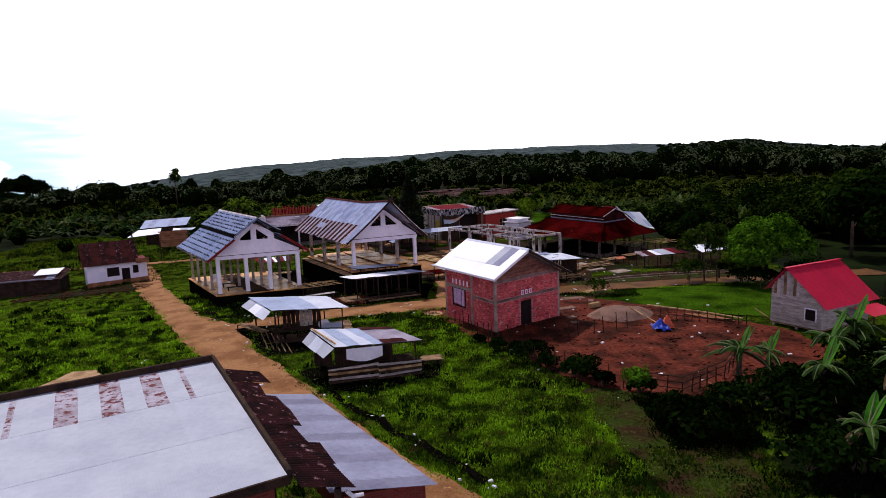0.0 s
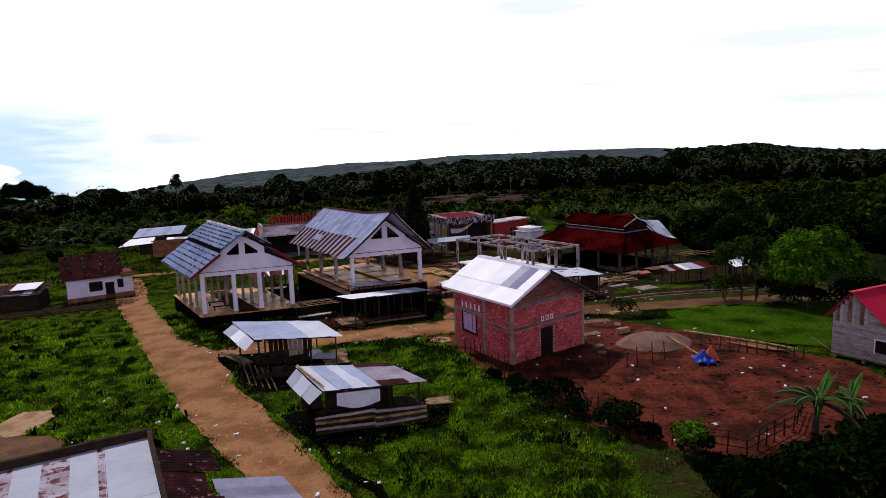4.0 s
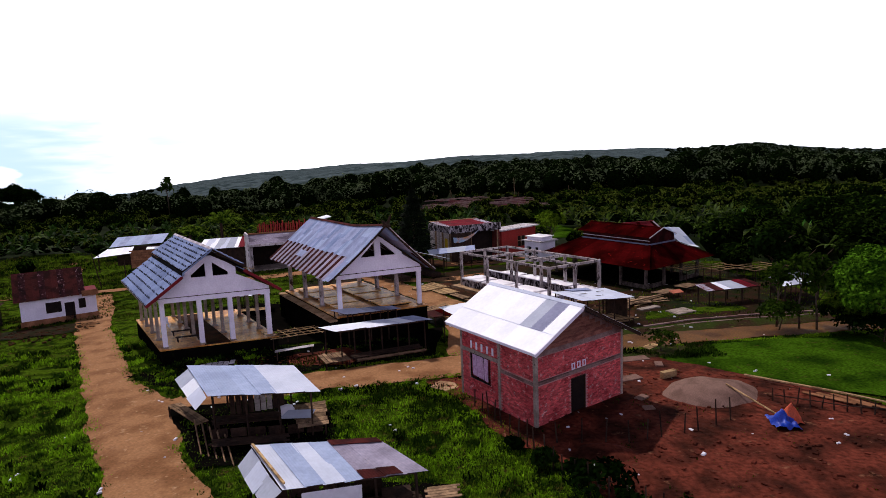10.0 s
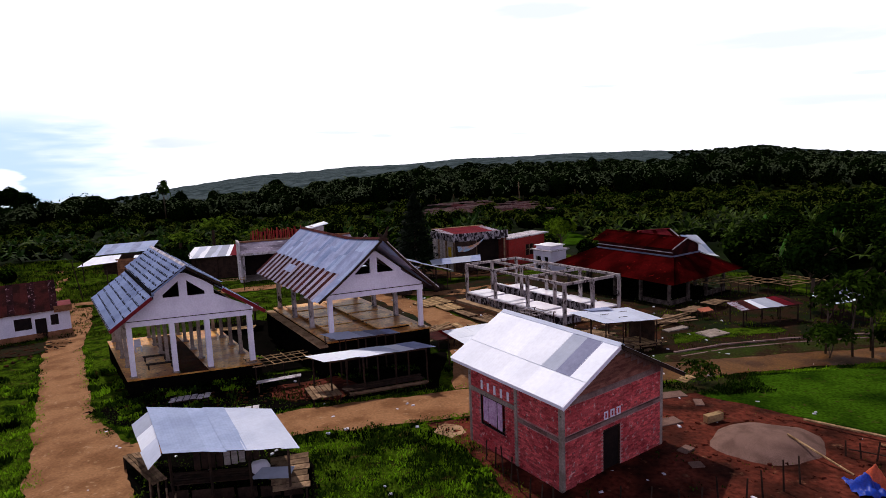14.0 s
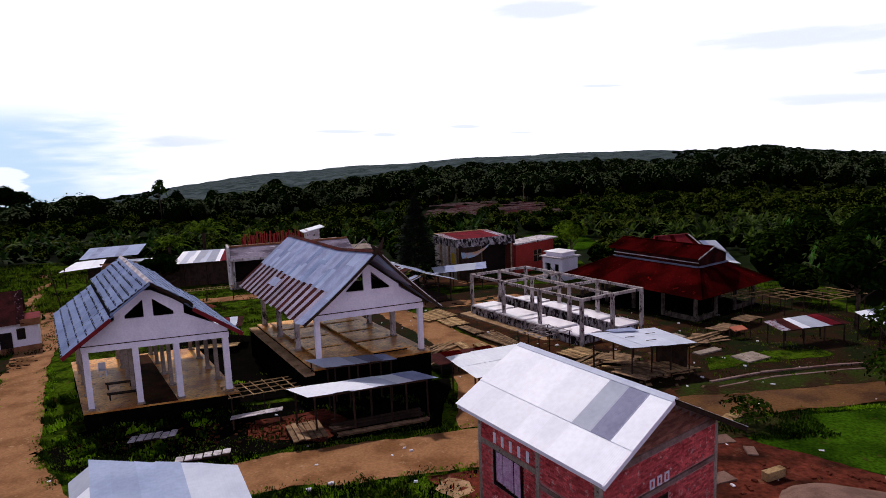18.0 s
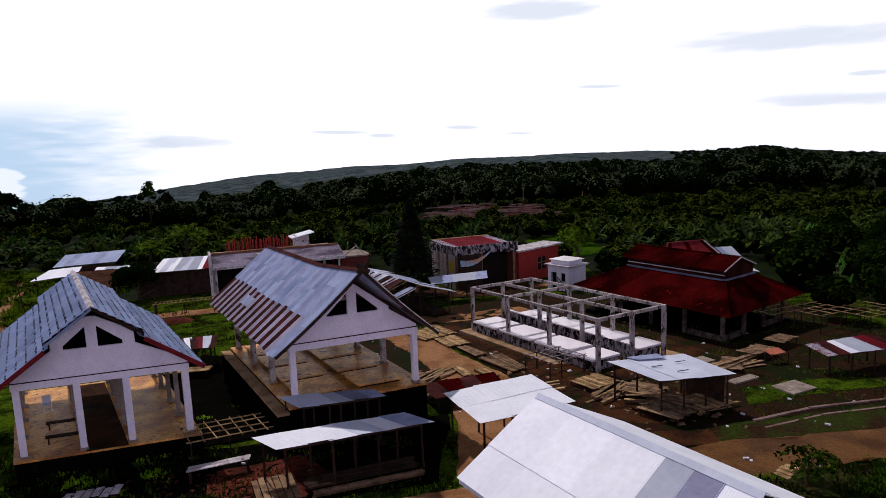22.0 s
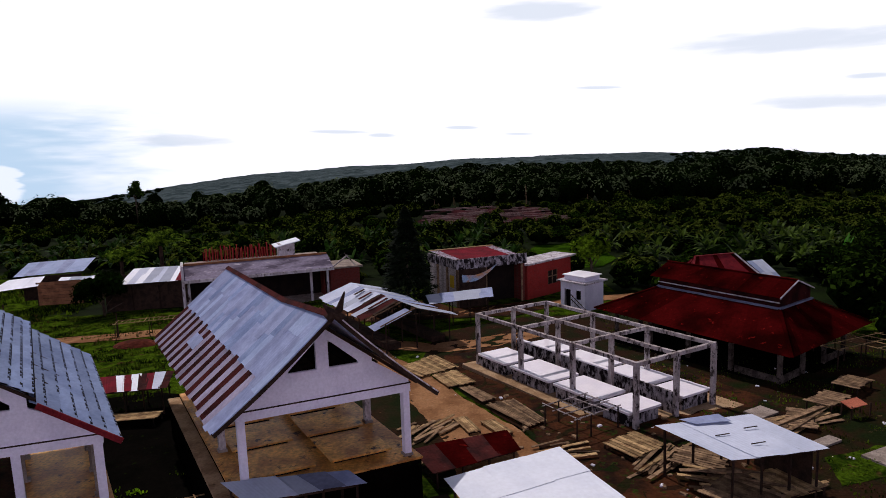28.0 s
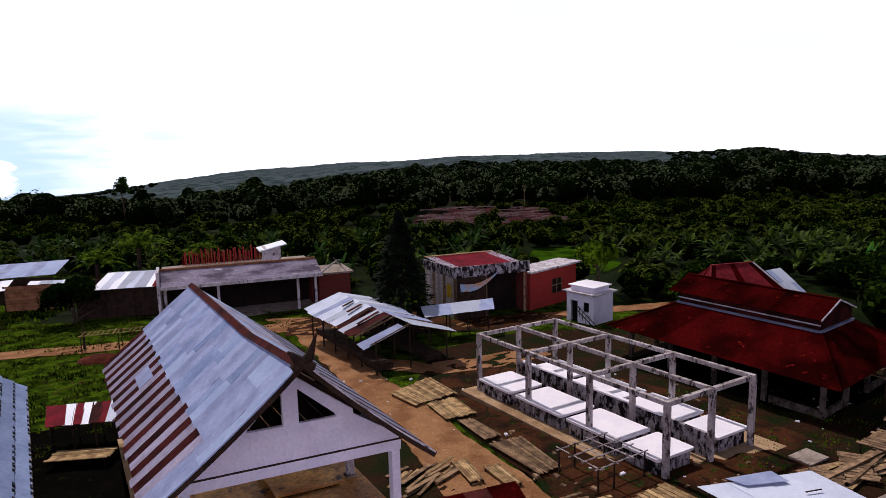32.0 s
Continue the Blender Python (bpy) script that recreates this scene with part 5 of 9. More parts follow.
# ---- near warehouse and shed ----
def warehouse():
    T = frame_of((-3.2, 22.0), (-0.861, -0.508), (-0.508, 0.862))     # u to the west along the front, v back
    W, D, z0, z = 19.0, 10.44, -0.3, 6.05
    w = thing("warehouse", T(W / 2, D / 2, z0), "brick warehouse with a broad pale zinc roof and rusted top sheets", "warehouse")
    for a in ((0.3, W - 0.3, 0.3, 0.5), (0.3, W - 0.3, D - 0.5, D - 0.3), (0.3, 0.5, 0.5, D - 0.5), (W - 0.5, W - 0.3, 0.5, D - 0.5)):
        part("wall", MB().box(T, *a, z0, z - 0.35), BRICKDARK, w)
    n = 20
    for k in range(n):
        ua, ub = k * W / n, (k + 1) * W / n + 0.06
        for v0, v1, lf in ((0, 3.5, 0.0), (3.4, 6.95, 0.006)):
            part("roof_sheet", MB().corr([T(ua, v0, z - 0.1 + lf + v0 * 0.012), T(ub, v0, z - 0.1 + lf + v0 * 0.012), T(ub, v1, z - 0.1 + lf + v1 * 0.012), T(ua, v1, z - 0.1 + lf + v1 * 0.012)], 8, 0.004), TIN, w)
    for k in range(14):
        ua, ub = k * W / 14, (k + 1) * W / 14 + 0.05
        um = ua + (ub - ua) * (0.5 if k % 4 else 0.85)
        for a, b, m in ((ua, um, TIN), (um - 0.03, ub, PARTRUST)):
            part("roof_sheet", MB().corr([T(a, 6.85, z - 0.005), T(b, 6.85, z - 0.005), T(b, D, z + 0.04), T(a, D, z + 0.04)], 5, 0.005), m, w, "zinc sheet eaten by rust" if m is PARTRUST else "")
    part("edge_trim", MB().beam(T(-0.05, -0.05, z - 0.1), T(-0.05, D, z + 0.12), 0.12, 0.3), DARKWOOD, w)
    part("edge_trim", MB().beam(T(-0.05, D + 0.05, z + 0.14), T(W, D + 0.05, z + 0.14), 0.14, 0.3), DARKWOOD, w)
    part("eave_board", MB().beam(T(-0.05, -0.05, z - 0.22), T(W, -0.05, z - 0.22), 0.08, 0.25), DARKWOOD, w)
    for k in range(8):
        v0, v1 = -0.9 + k * 1.5, -0.9 + (k + 1) * 1.5 + 0.06
        if v1 > D - 0.3:
            break
        e = 1.45 + 0.22 * math.sin(k * 2.3)
        part("side_roof_sheet", MB().corr([T(-0.08, v0, z - 0.05), T(-0.08, v1, z - 0.05), T(-e, v1, z - 0.5 + 0.05 * math.sin(k * 4.1)), T(-e - 0.08 * math.cos(k * 3.0), v0, z - 0.52)], 9, 0.03), RUSTFLECK, w, "dark rusted side roof sheet")
    part("side_post", MB().beam(T(-1.1, -0.7, z0), T(-1.1, -0.7, z - 0.5), 0.16), DARKWOOD, w)
    part("side_post", MB().beam(T(-1.1, 9, z0), T(-1.1, 9, z - 0.5), 0.16), DARKWOOD, w)
    part("pipe", MB().tube([T(-1.3, -0.8, z - 0.6), T(-1.45, -0.85, z - 0.78), T(-1.75, -0.85, z - 0.82)], [0.06, 0.06, 0.05], 8), WHITEPLASTIC, w, "white bent drain pipe")
    s = thing("lean_to_shed", (-3.0, 31, -0.2), "brick lean-to shed with a banded bluish zinc roof", "shed")
    P = [(-6.78, 31.3, 4.5), (-4.8, 32.1, 4.1), (0.62, 24.75, 4.0), (-2.55, 23.8, 4.4)]
    n = 14
    a, b, c, d = (Vector(p) for p in P)
    for k in range(n):
        q = lambda s0, s1, f: s0 + (s1 - s0) * f
        part("roof_sheet", MB().corr([q(a, d, k / n), q(a, d, (k + 1) / n + 0.01), q(b, c, (k + 1) / n + 0.01), q(b, c, k / n)], 7, 0.006), LEANGREY if k % 3 == 1 else LEANBLUE, s)
    part("wall", MB().beam((-2.2, 24.3, 1.9), (0.15, 25.0, 1.9), 0.2, 4.1), BRICKDARK, s)
    part("wall", MB().beam((0.15, 25.2, 1.8), (-4.75, 31.8, 1.8), 0.2, 4.2), BRICKDARK, s)
    part("post", MB().beam((-6.5, 31.2, -0.2), (-6.5, 31.2, 4.4), 0.14), DARKWOOD, s)


warehouse()


# ---- stalls ----
def grid_sheets(p, nu, nv, mats, parent, amp=0.009, waves=5, sag=0.0, seed=1):
    """Overlapping roof sheets filling a quad p0 p1 p2 p3 (p0-p1 the low edge)."""
    r = random.Random(seed)
    p = [Vector(q) for q in p]
    at = lambda a, b: (p[0] * (1 - a) + p[1] * a) * (1 - b) + (p[3] * (1 - a) + p[2] * a) * b
    for i in range(nu):
        for j in range(nv):
            e, lf = 0.03, Vector((0, 0, 0.02 * j + 0.012 * (i % 2)))
            a0, a1, b0, b1 = i / nu, min(1.02, (i + 1) / nu + e), j / nv, min(1.01, (j + 1) / nv + e)
            jit = lambda: Vector((r.uniform(-0.05, 0.05), r.uniform(-0.05, 0.05), r.uniform(-0.02, 0.02)))
            part("roof_sheet", MB().corr([at(a0, b0) + lf + jit(), at(a1, b0) + lf + jit(), at(a1, b1) + lf + jit(), at(a0, b1) + lf + jit()], waves, amp, sag=sag, rows=2 if sag else 1), mats[(i * nv + j) % len(mats)], parent)


def posts_for(p, parent, inset=0.12, extra=2, w=0.09, mat=DARKWOOD, foot=0.0):
    p = [Vector(q) for q in p]
    c = sum(p, Vector()) / 4
    spots = []
    for i in range(4):
        a, b = p[i], p[(i + 1) % 4]
        spots += [a + (b - a) * k / (extra if i % 2 == 0 else 1) for k in range(extra if i % 2 == 0 else 1)]
    for q in spots:
        q = q + (c - q) * inset
        part("post", MB().beam((q.x + rnd.uniform(-.04, .04), q.y + rnd.uniform(-.04, .04), g(q.x, q.y) - 0.1), (q.x, q.y, q.z - 0.05), w), mat, parent)
    for i in range(4):
        a, b = p[i] + (c - p[i]) * inset, p[(i + 1) % 4] + (c - p[(i + 1) % 4]) * inset
        part("rail", MB().beam(a - Vector((0, 0, 0.09)), b - Vector((0, 0, 0.09)), 0.07, 0.1), mat, parent)


def plank_deck(name, p, z, label, group, mat=WOOD, n=9, leg=True, th=0.04):
    """A plank table or platform on legs: p are four plan corners, boards run from p0-p3 to p1-p2."""
    P = [Vector((x, y, z + g(x, y))) for x, y in p]
    c = sum(P, Vector()) / 4
    t = thing(name, (c.x, c.y, g(c.x, c.y)), label, "platform" if z < 0.7 else "table", group)
    for k in range(n):
        a, b = (k + 0.06) / n, (k + 0.9) / n
        q = [P[0] + (P[3] - P[0]) * a, P[1] + (P[2] - P[1]) * a, P[1] + (P[2] - P[1]) * b, P[0] + (P[3] - P[0]) * b]
        d = (P[1] - P[0]).normalized() * rnd.uniform(-0.12, 0.12)
        part("plank", MB().slab([v + d + Vector((0, 0, rnd.uniform(-0.012, 0.012))) for v in q], th), mat, t)
    for i in range(4):
        q = P[i] + (c - P[i]) * 0.1
        if leg:
            part("leg", MB().beam((q.x, q.y, g(q.x, q.y) - 0.05), (q.x, q.y, q.z - th), 0.08), DARKWOOD, t)
        a, b = P[i] + (c - P[i]) * 0.1, P[(i + 1) % 4] + (c - P[(i + 1) % 4]) * 0.1
        if i % 2:
            part("bearer", MB().beam(a - Vector((0, 0, th + 0.045)), b - Vector((0, 0, th + 0.045)), 0.07), DARKWOOD, t)
    return t


def kiosk_blue():
    k = thing("market_kiosk", (-11.5, 57, g(-11.5, 57)), "timber kiosk under a low bluish zinc lean-to roof", "kiosk", "kiosks beside the road")
    P = [(-12.65, 53.6, 2.4), (-6.65, 53.7, 2.4), (-9.3, 58.6, 2.2), (-16.3, 59.6, 2.15)]
    a, b, c, d = (Vector(q) for q in P)
    m0, m1 = a + (b - a) * 0.62, d + (c - d) * 0.62
    grid_sheets([a, m0, m1, d], 4, 1, [STEELBLUE], k, seed=2)
    grid_sheets([m0 + Vector((0, 0, .03)), b + Vector((0, 0, .03)), c + Vector((0, 0, .03)), m1 + Vector((0, 0, .03))], 3, 1, [PALEZINC], k, seed=4)
    posts_for(P, k, extra=3)
    grid_sheets([(-13.4, 53.7, 1.6), (-16.6, 58.6, 1.6), (-15.9, 59.3, 2.1), (-12.75, 53.75, 2.25)], 3, 1, [PALEZINC, TINNEW, TIN], k, seed=6)
    for i in range(9):
        x = -12.4 + i * 0.33
        part("wall_board", MB().beam((x, 56.4 + 0.1 * i, g(x, 56) + 0.5), (x, 56.4 + 0.1 * i, 2.15), 0.3, 0.04), GREYWOOD if i in (4, 5, 6) else DARKWOOD, k)
    plank_deck("counter_table", [(-12.8, 54.6), (-8.0, 54.9), (-8.4, 56.0), (-13.4, 55.8)], 0.75, "dark plank counter of the kiosk", "", DARKWOOD, 5)
    plank_deck("counter_table", [(-16.4, 58.6), (-13.4, 55.4), (-13.9, 54.9), (-17.1, 58.2)], 0.7, "grey plank side counter", "", WOOD, 4)
    sk = thing("sack", (-9.0, 55.4, g(-9, 55.4) + 0.77), "white sack heaped on the kiosk counter", "sack")
    blob(sk, "bag", (-9.0, 55.4, g(-9, 55.4) + 1.0), (0.5, 0.35, 0.3), WHITEPLASTIC, 3)
    sk = thing("sheet_offcut", (-8.2, 54.7, g(-8.2, 54.7) + 0.76), "pale zinc offcut on the counter", "sheet")
    part("plate", MB().slab([(-9.1, 54.3, .72), (-7.4, 54.5, .62), (-7.3, 55.2, .82), (-8.8, 55.1, .86)], 0.015), TIN, sk)
    plank_deck("counter_table", [(-12.2, 52.4), (-8.2, 52.6), (-8.4, 53.5), (-12.5, 53.3)], 0.5, "low dark plank bench before the kiosk", "", DARKWOOD, 4)
    plank_deck("counter_table", [(-8.0, 53.6), (-6.4, 53.9), (-7.2, 57.4), (-9.0, 57.0)], 0.7, "grey plank end counter with gaps", "", WOOD, 6)
    for i in range(6):
        x = -12.9 + i * 1.05
        part("front_board", MB().beam((x, 54.4, g(x, 54) + 0.1), (x + 0.85, 54.5, g(x, 54) + 0.12), 0.05, 0.9), DARKWOOD, k, "dark board closing the counter's front")
    for i in range(5):
        x, y = -13.5 + i * 0.55, 53.5 - 0.35 * i
        lg = thing("fallen_pole", (x, y, g(x, y)), "grey weathered pole leaning on the kiosk", "pole", "poles by the kiosk")
        part("pole", MB().tube([(x - 0.6, y + 1.6, g(x, y) + 0.9 - 0.1 * i), (x + 0.7, y - 0.9, g(x, y) + 0.02)], [0.05, 0.04], 6), WOOD, lg)


def blob(parent, name, c, r, mat, seed, n=9):
    """A lumpy closed form."""
    mb = MB()
    for i in range(n + 1):
        for j in range(2 * n):
            th, ph = math.pi * i / n, math.pi * j / n
            d = Vector((math.sin(th) * math.cos(ph), math.sin(th) * math.sin(ph), math.cos(th)))
            k = 1 + 0.28 * noise.noise(d * 1.7 + Vector((seed, 0, 0))) + 0.12 * noise.noise(d * 4 + Vector((0, seed, 0)))
            mb.v.append((c[0] + d.x * r[0] * k, c[1] + d.y * r[1] * k, c[2] + d.z * r[2] * k))
    m = 2 * n
    mb.f = [(i * m + j, (i + 1) * m + j, (i + 1) * m + (j + 1) % m, i * m + (j + 1) % m) for i in range(n) for j in range(m)]
    return part(name, mb, mat, parent, smooth=True)


def kiosk_patched():
    k = thing("market_kiosk", (-4.6, 46.8, g(-4, 46)), "timber kiosk under overlapping zinc and rust sheets with a pale awning", "kiosk", "kiosks beside the road")
    P = [(-6.0, 44.0, 2.35), (-0.65, 45.4, 2.15), (-3.0, 48.2, 2.25), (-8.2, 47.2, 2.6)]
    a, b, c, d = (Vector(q) for q in P)
    m0, m1 = a + (b - a) * 0.55, d + (c - d) * 0.6
    up = Vector((0, 0, 0.03))
    grid_sheets([a, m0, m1, d], 4, 1, [PALEZINC, STEELBLUE, PALEZINC, STEELBLUE], k, seed=3)
    grid_sheets([m0 + up, b + up, c + up, m1 + up], 3, 1, [LAVZINC], k, seed=8)
    mm = m0 + (m1 - m0) * 0.2
    part("roof_strip", MB().slab([m1 + 3 * up, c + 3 * up, c + (b - c) * 0.14 + 3 * up, m1 + (m0 - m1) * 0.14 + 3 * up], 0.02), RUST, k, "dark rust sheet along the far roof edge")
    grid_sheets([m0 - (m1 - m0) * 0.02 + 3 * up, a + (b - a) * 0.83 + 3 * up, a + (b - a) * 0.82 + (c - b) * 0.16 + 3 * up, mm + 3 * up], 2, 1, [RUST], k, seed=9)
    part("roof_pole", MB().beam((-8.1, 47.1, 2.72), (-6.0, 44.2, 2.5), 0.09), PALEWOOD, k)
    grid_sheets([(-6.75, 43.75, 1.7), (-8.75, 46.9, 1.85), (-8.2, 47.1, 2.5), (-6.1, 44.05, 2.25)], 3, 1, [TIN, PALEZINC, TIN], k, seed=5)
    posts_for(P, k, extra=3)
    aw = MB()
    for i in range(13):
        s = i / 12
        x, y = -5.3 + 2.2 * s, 43.95 + 0.5 * s
        aw.v += [(x, y, 2.2), (x, y - 0.12, 1.6 - 0.25 * math.sin(math.pi * s)), (x, y + 0.03, 2.2), (x, y - 0.09, 1.6 - 0.25 * math.sin(math.pi * s))]
    for i in range(12):
        q = i * 4
        aw.f += [(q, q + 4, q + 5, q + 1), (q + 2, q + 3, q + 7, q + 6)]
    part("awning", aw, WHITEPLASTIC, k, "pale cloth awning hung below the roof edge")
    part("side_box", MB().beam((-2.6, 46.1, 0.45), (-1.4, 46.3, 0.45), 0.8, 0.9), DARKWOOD, k)
    for i, (z, m) in enumerate(((0.15, DARKWOOD), (0.33, GREYWOOD), (0.52, DARKWOOD), (0.68, PALEWOOD), (0.84, DARKWOOD), (0.98, GREYWOOD))):
        for xa, xb in ((-6.5, -3.4), (-3.5, -0.7)):
            j = 0.05 * math.sin(i * 2.3 + xa)
            part("front_board", MB().beam((xa, 43.9 + 0.19 * (xa + 6.5), z + j - 0.1), (xb, 43.9 + 0.19 * (xb + 6.5), z - j), 0.05, 0.15), m, k, "bleached front board" if m is not DARKWOOD else "dark front board")
    for i in range(4):
        part("back_board", MB().beam((-7.6 + 1.4 * i, 47.8, g(-6, 47)), (-7.6 + 1.4 * i, 47.8, 2.0), 1.2, 0.04), DARKWOOD, k)
    plank_deck("counter_table", [(-6.4, 44.1), (-0.8, 45.0), (-1.1, 46.6), (-6.9, 45.8)], 0.72, "dark plank counter with boards stacked on it", "", DARKWOOD, 6)
    plank_deck("bench", [(-0.7, 46.0), (0.6, 46.2), (0.5, 47.2), (-0.9, 47.0)], 0.6, "grey plank bench at the kiosk's end", "", WOOD, 5)


def simple_stall(name, P, nu, nv, mats, label, seed, extra=3, group="market stalls", waves=5):
    P = [Vector(p) for p in P]
    c = sum(P, Vector()) / 4
    k = thing(name, (c.x, c.y, g(c.x, c.y)), label, "market stall", group)
    grid_sheets(P, nu, nv, mats, k, seed=seed, waves=waves)
    posts_for(P, k, extra=extra)
    return k


kiosk_blue()
kiosk_patched()
simple_stall("market_stall", [(-8.2, 66.5, 2.0), (-1.25, 68.9, 2.05), (-2.75, 70.0, 2.1), (-9.75, 67.8, 2.05)], 6, 1, [TINNEW, TINNEW, TINNEW, PALEZINC, TINNEW, TINBLUE], "open stall with a long narrow pale zinc roof on thin posts", 11)
simple_stall("market_stall", [(1.1, 68.3, 2.15), (6.0, 70.6, 2.15), (4.3, 75.0, 2.05), (-0.7, 72.4, 2.1)], 3, 2, [TINNEW, TINNEW], "open stall roofed with new white zinc sheets", 12)
simple_stall("market_stall", [(-8.2, 70.8, 2.2), (-3.85, 72.1, 2.2), (-4.75, 73.1, 2.25), (-9.7, 72.3, 2.25)], 5, 1, [PALEZINC, PALEZINC, TIN, TINGREY, TINBLUE], "low stall table roofed with grey zinc before the hall", 13)
S4P = [(11.45, 73.85, 1.85), (16.1, 74.85, 1.75), (14.4, 78.45, 1.85), (9.3, 77.3, 1.9)]
s4 = simple_stall("market_stall", S4P, 4, 1, [PALEZINC], "open stall with a sagging pale blue zinc roof", 14)
part("patch", MB().slab([(11.2, 77.2, 1.99), (13.0, 77.5, 1.98), (12.7, 78.3, 1.99), (10.6, 77.75, 2.0)], 0.012), TINBLUE, s4, "grey zinc patch on the roof")
# dark bars laid on top paint the shade in the sheet joints
for x, y in ((12.0, 76.1), (13.6, 76.8), (13.2, 75.2)):
    part("slit", MB().beam((x - 0.35, y - 0.05, 1.93), (x + 0.35, y + 0.1, 1.95), 0.05, 0.03), DARKWOOD, s4, "dark bar painted as a shaded gap between lapped sheets")
part("back_panel", MB().beam((14.4, 77.9, 0.5), (15.6, 75.2, 0.5), 0.06, 2.0), DARKWOOD, s4, "dark boarded end panel")


def plank_heap(name, c, count, length, ang, spread, mat, label, seed, rise=0.6):
    """Loose planks thrown on one another."""
    r = random.Random(seed)
    t = thing(name, (c[0], c[1], g(*c)), label, "plank heap", "heaps of planks")
    for k in range(count):
        a = radians(ang + r.uniform(-14, 14))
        x, y = c[0] + r.uniform(-spread, spread), c[1] + r.uniform(-spread, spread) * 0.7
        L, d = length * r.uniform(0.6, 1.15) / 2, Vector((math.cos(a), math.sin(a), 0))
        z = g(x, y) + 0.06 + rise * k / count
        p = Vector((x, y, z))
        part("plank", MB().beam(p - d * L, p + d * L + Vector((0, 0, r.uniform(-0.08, 0.08))), r.uniform(0.14, 0.26), 0.035), mat if r.random() < 0.7 else PALEWOOD, t)
    return t


plank_heap("plank_heap", (12.6, 76.0), 22, 2.9, -12, 1.3, WOOD, "weathered planks heaped under the stall", 71)
plank_heap("plank_heap", (15.0, 75.4), 12, 2.4, 30, 0.9, WOOD, "weathered planks heaped beside the stall", 72, 0.4)
plank_heap("plank_heap", (10.2, 78.4), 14, 3.2, 45, 1.2, WOOD, "grey planks scattered by the rack", 73, 0.3)
plank_heap("plank_bundle", (19.4, 83.0), 16, 5.0, 28, 0.9, WOOD, "bundle of long weathered planks on the ground", 74, 0.35)
plank_heap("plank_heap", (-1.8, 83.4), 16, 2.2, 50, 1.6, WOOD, "offcut boards lying in weeds beside the hall", 75, 0.15)
plank_heap("plank_heap", (-3.4, 79.6), 12, 2.0, 60, 1.3, WOOD, "offcut boards lying in weeds beside the hall", 76, 0.12)
plank_heap("plank_heap", (5.6, 80.0), 10, 1.8, 10, 1.2, WOOD, "scattered board ends at the lane's edge", 77, 0.15)


# ---- shops and houses further off ----
def box_house(name, o, uv, vv, W, D, z0, h, wallmat, label):
    T = frame_of(o, uv, vv)
    t = thing(name, T(W / 2, D / 2, z0), label, "house")
    for a in ((0, W, 0, 0.15), (0, W, D - 0.15, D), (0, 0.15, 0.15, D - 0.15), (W - 0.15, W, 0.15, D - 0.15)):
        part("wall", MB().box(T, *a, z0 - 0.3, z0 + h), wallmat, t)
    return t, T


def white_cottage():
    z0 = -2.42
    t, T = box_house("white_cottage", (-47.1, 88.2), (5.8, 4.1), (-0.55, 0.83), 7.4, 5.0, z0, 2.9, WHITE, "small white rendered house with a steep rusted roof")
    for k in range(11):
        a, b = -0.5 + k * 0.62, -0.5 + (k + 1) * 0.62 + 0.04
        part("roof_sheet", MB().corr([T(a, -0.7, z0 + 2.95), T(b, -0.7, z0 + 2.95), T(b, 2.4, z0 + 5.75), T(a, 2.4, z0 + 5.75)], 4, 0.015), RUSTFLECK if k % 3 == 1 else RUST, t, "heavily rusted roof sheet")
        part("roof_sheet", MB().corr([T(a, 5.7, z0 + 2.95), T(b, 5.7, z0 + 2.95), T(b, 2.4, z0 + 5.75), T(a, 2.4, z0 + 5.75)], 4, 0.02), RUST, t)
    part("canopy", MB().box(T, 6.0, 7.6, -0.6, 4.5, z0 + 2.75, z0 + 3.0), FASCIA, t, "flat concrete canopy slab")
    part("canopy_edge", MB().box(T, 6.0, 7.65, -0.65, -0.6, z0 + 2.7, z0 + 3.35), ORANGEWOOD, t)
    for u0, u1, v0, v1 in ((2.4, 3.9, 1.2, 2.4), (5.6, 6.3, 1.3, 2.4)):
        part("window", MB().box(T, u0, u1, -0.04, 0.02, z0 + v0, z0 + v1), DOORDARK, t, "dark shuttered window")
    part("door", MB().box(T, 4.2, 5.2, -0.05, 0.02, z0, z0 + 2.15), DOORDARK, t, "dark panel standing for the open doorway")
    part("plinth", MB().box(T, -0.1, 7.5, -0.05, 0.0, z0 - 0.3, z0 + 0.62), ORANGEWOOD, t, "ochre-painted plinth")
    s = thing("timber_shed", (-53, 88, -2.4), "dark timber shed with a low rusty roof", "shed")
    part("body", MB().box(frame_of((-58, 84.5), (1, 0.25), (-0.3, 1)), 0, 8.5, 0, 4, -2.7, -0.7), DARKWOOD, s)
    for k in range(9):
        T2 = frame_of((-58, 84.5), (1, 0.25), (-0.3, 1))
        part("roof_sheet", MB().corr([T2(k - 0.2, -0.6, -0.6), T2(k + 0.85, -0.6, -0.6), T2(k + 0.85, 4.4, 0.0), T2(k - 0.2, 4.4, 0.0)], 5, 0.02), TINGREY if k == 7 else RUSTFLECK, s)
    part("roof_sheet", MB().slab([(-53.2, 86.6, -0.15), (-50.4, 87.3, -0.1), (-50.7, 89.4, 0.35), (-53.6, 88.8, 0.3)], 0.03), TINNEW, s, "new white sheet laid over the shed roof")
    part("eave_strip", MB().beam((-58.6, 84.0, -0.6), (-50.2, 86.2, -0.55), 0.12, 0.2), TINGREY, s, "pale sheet edge along the eave")


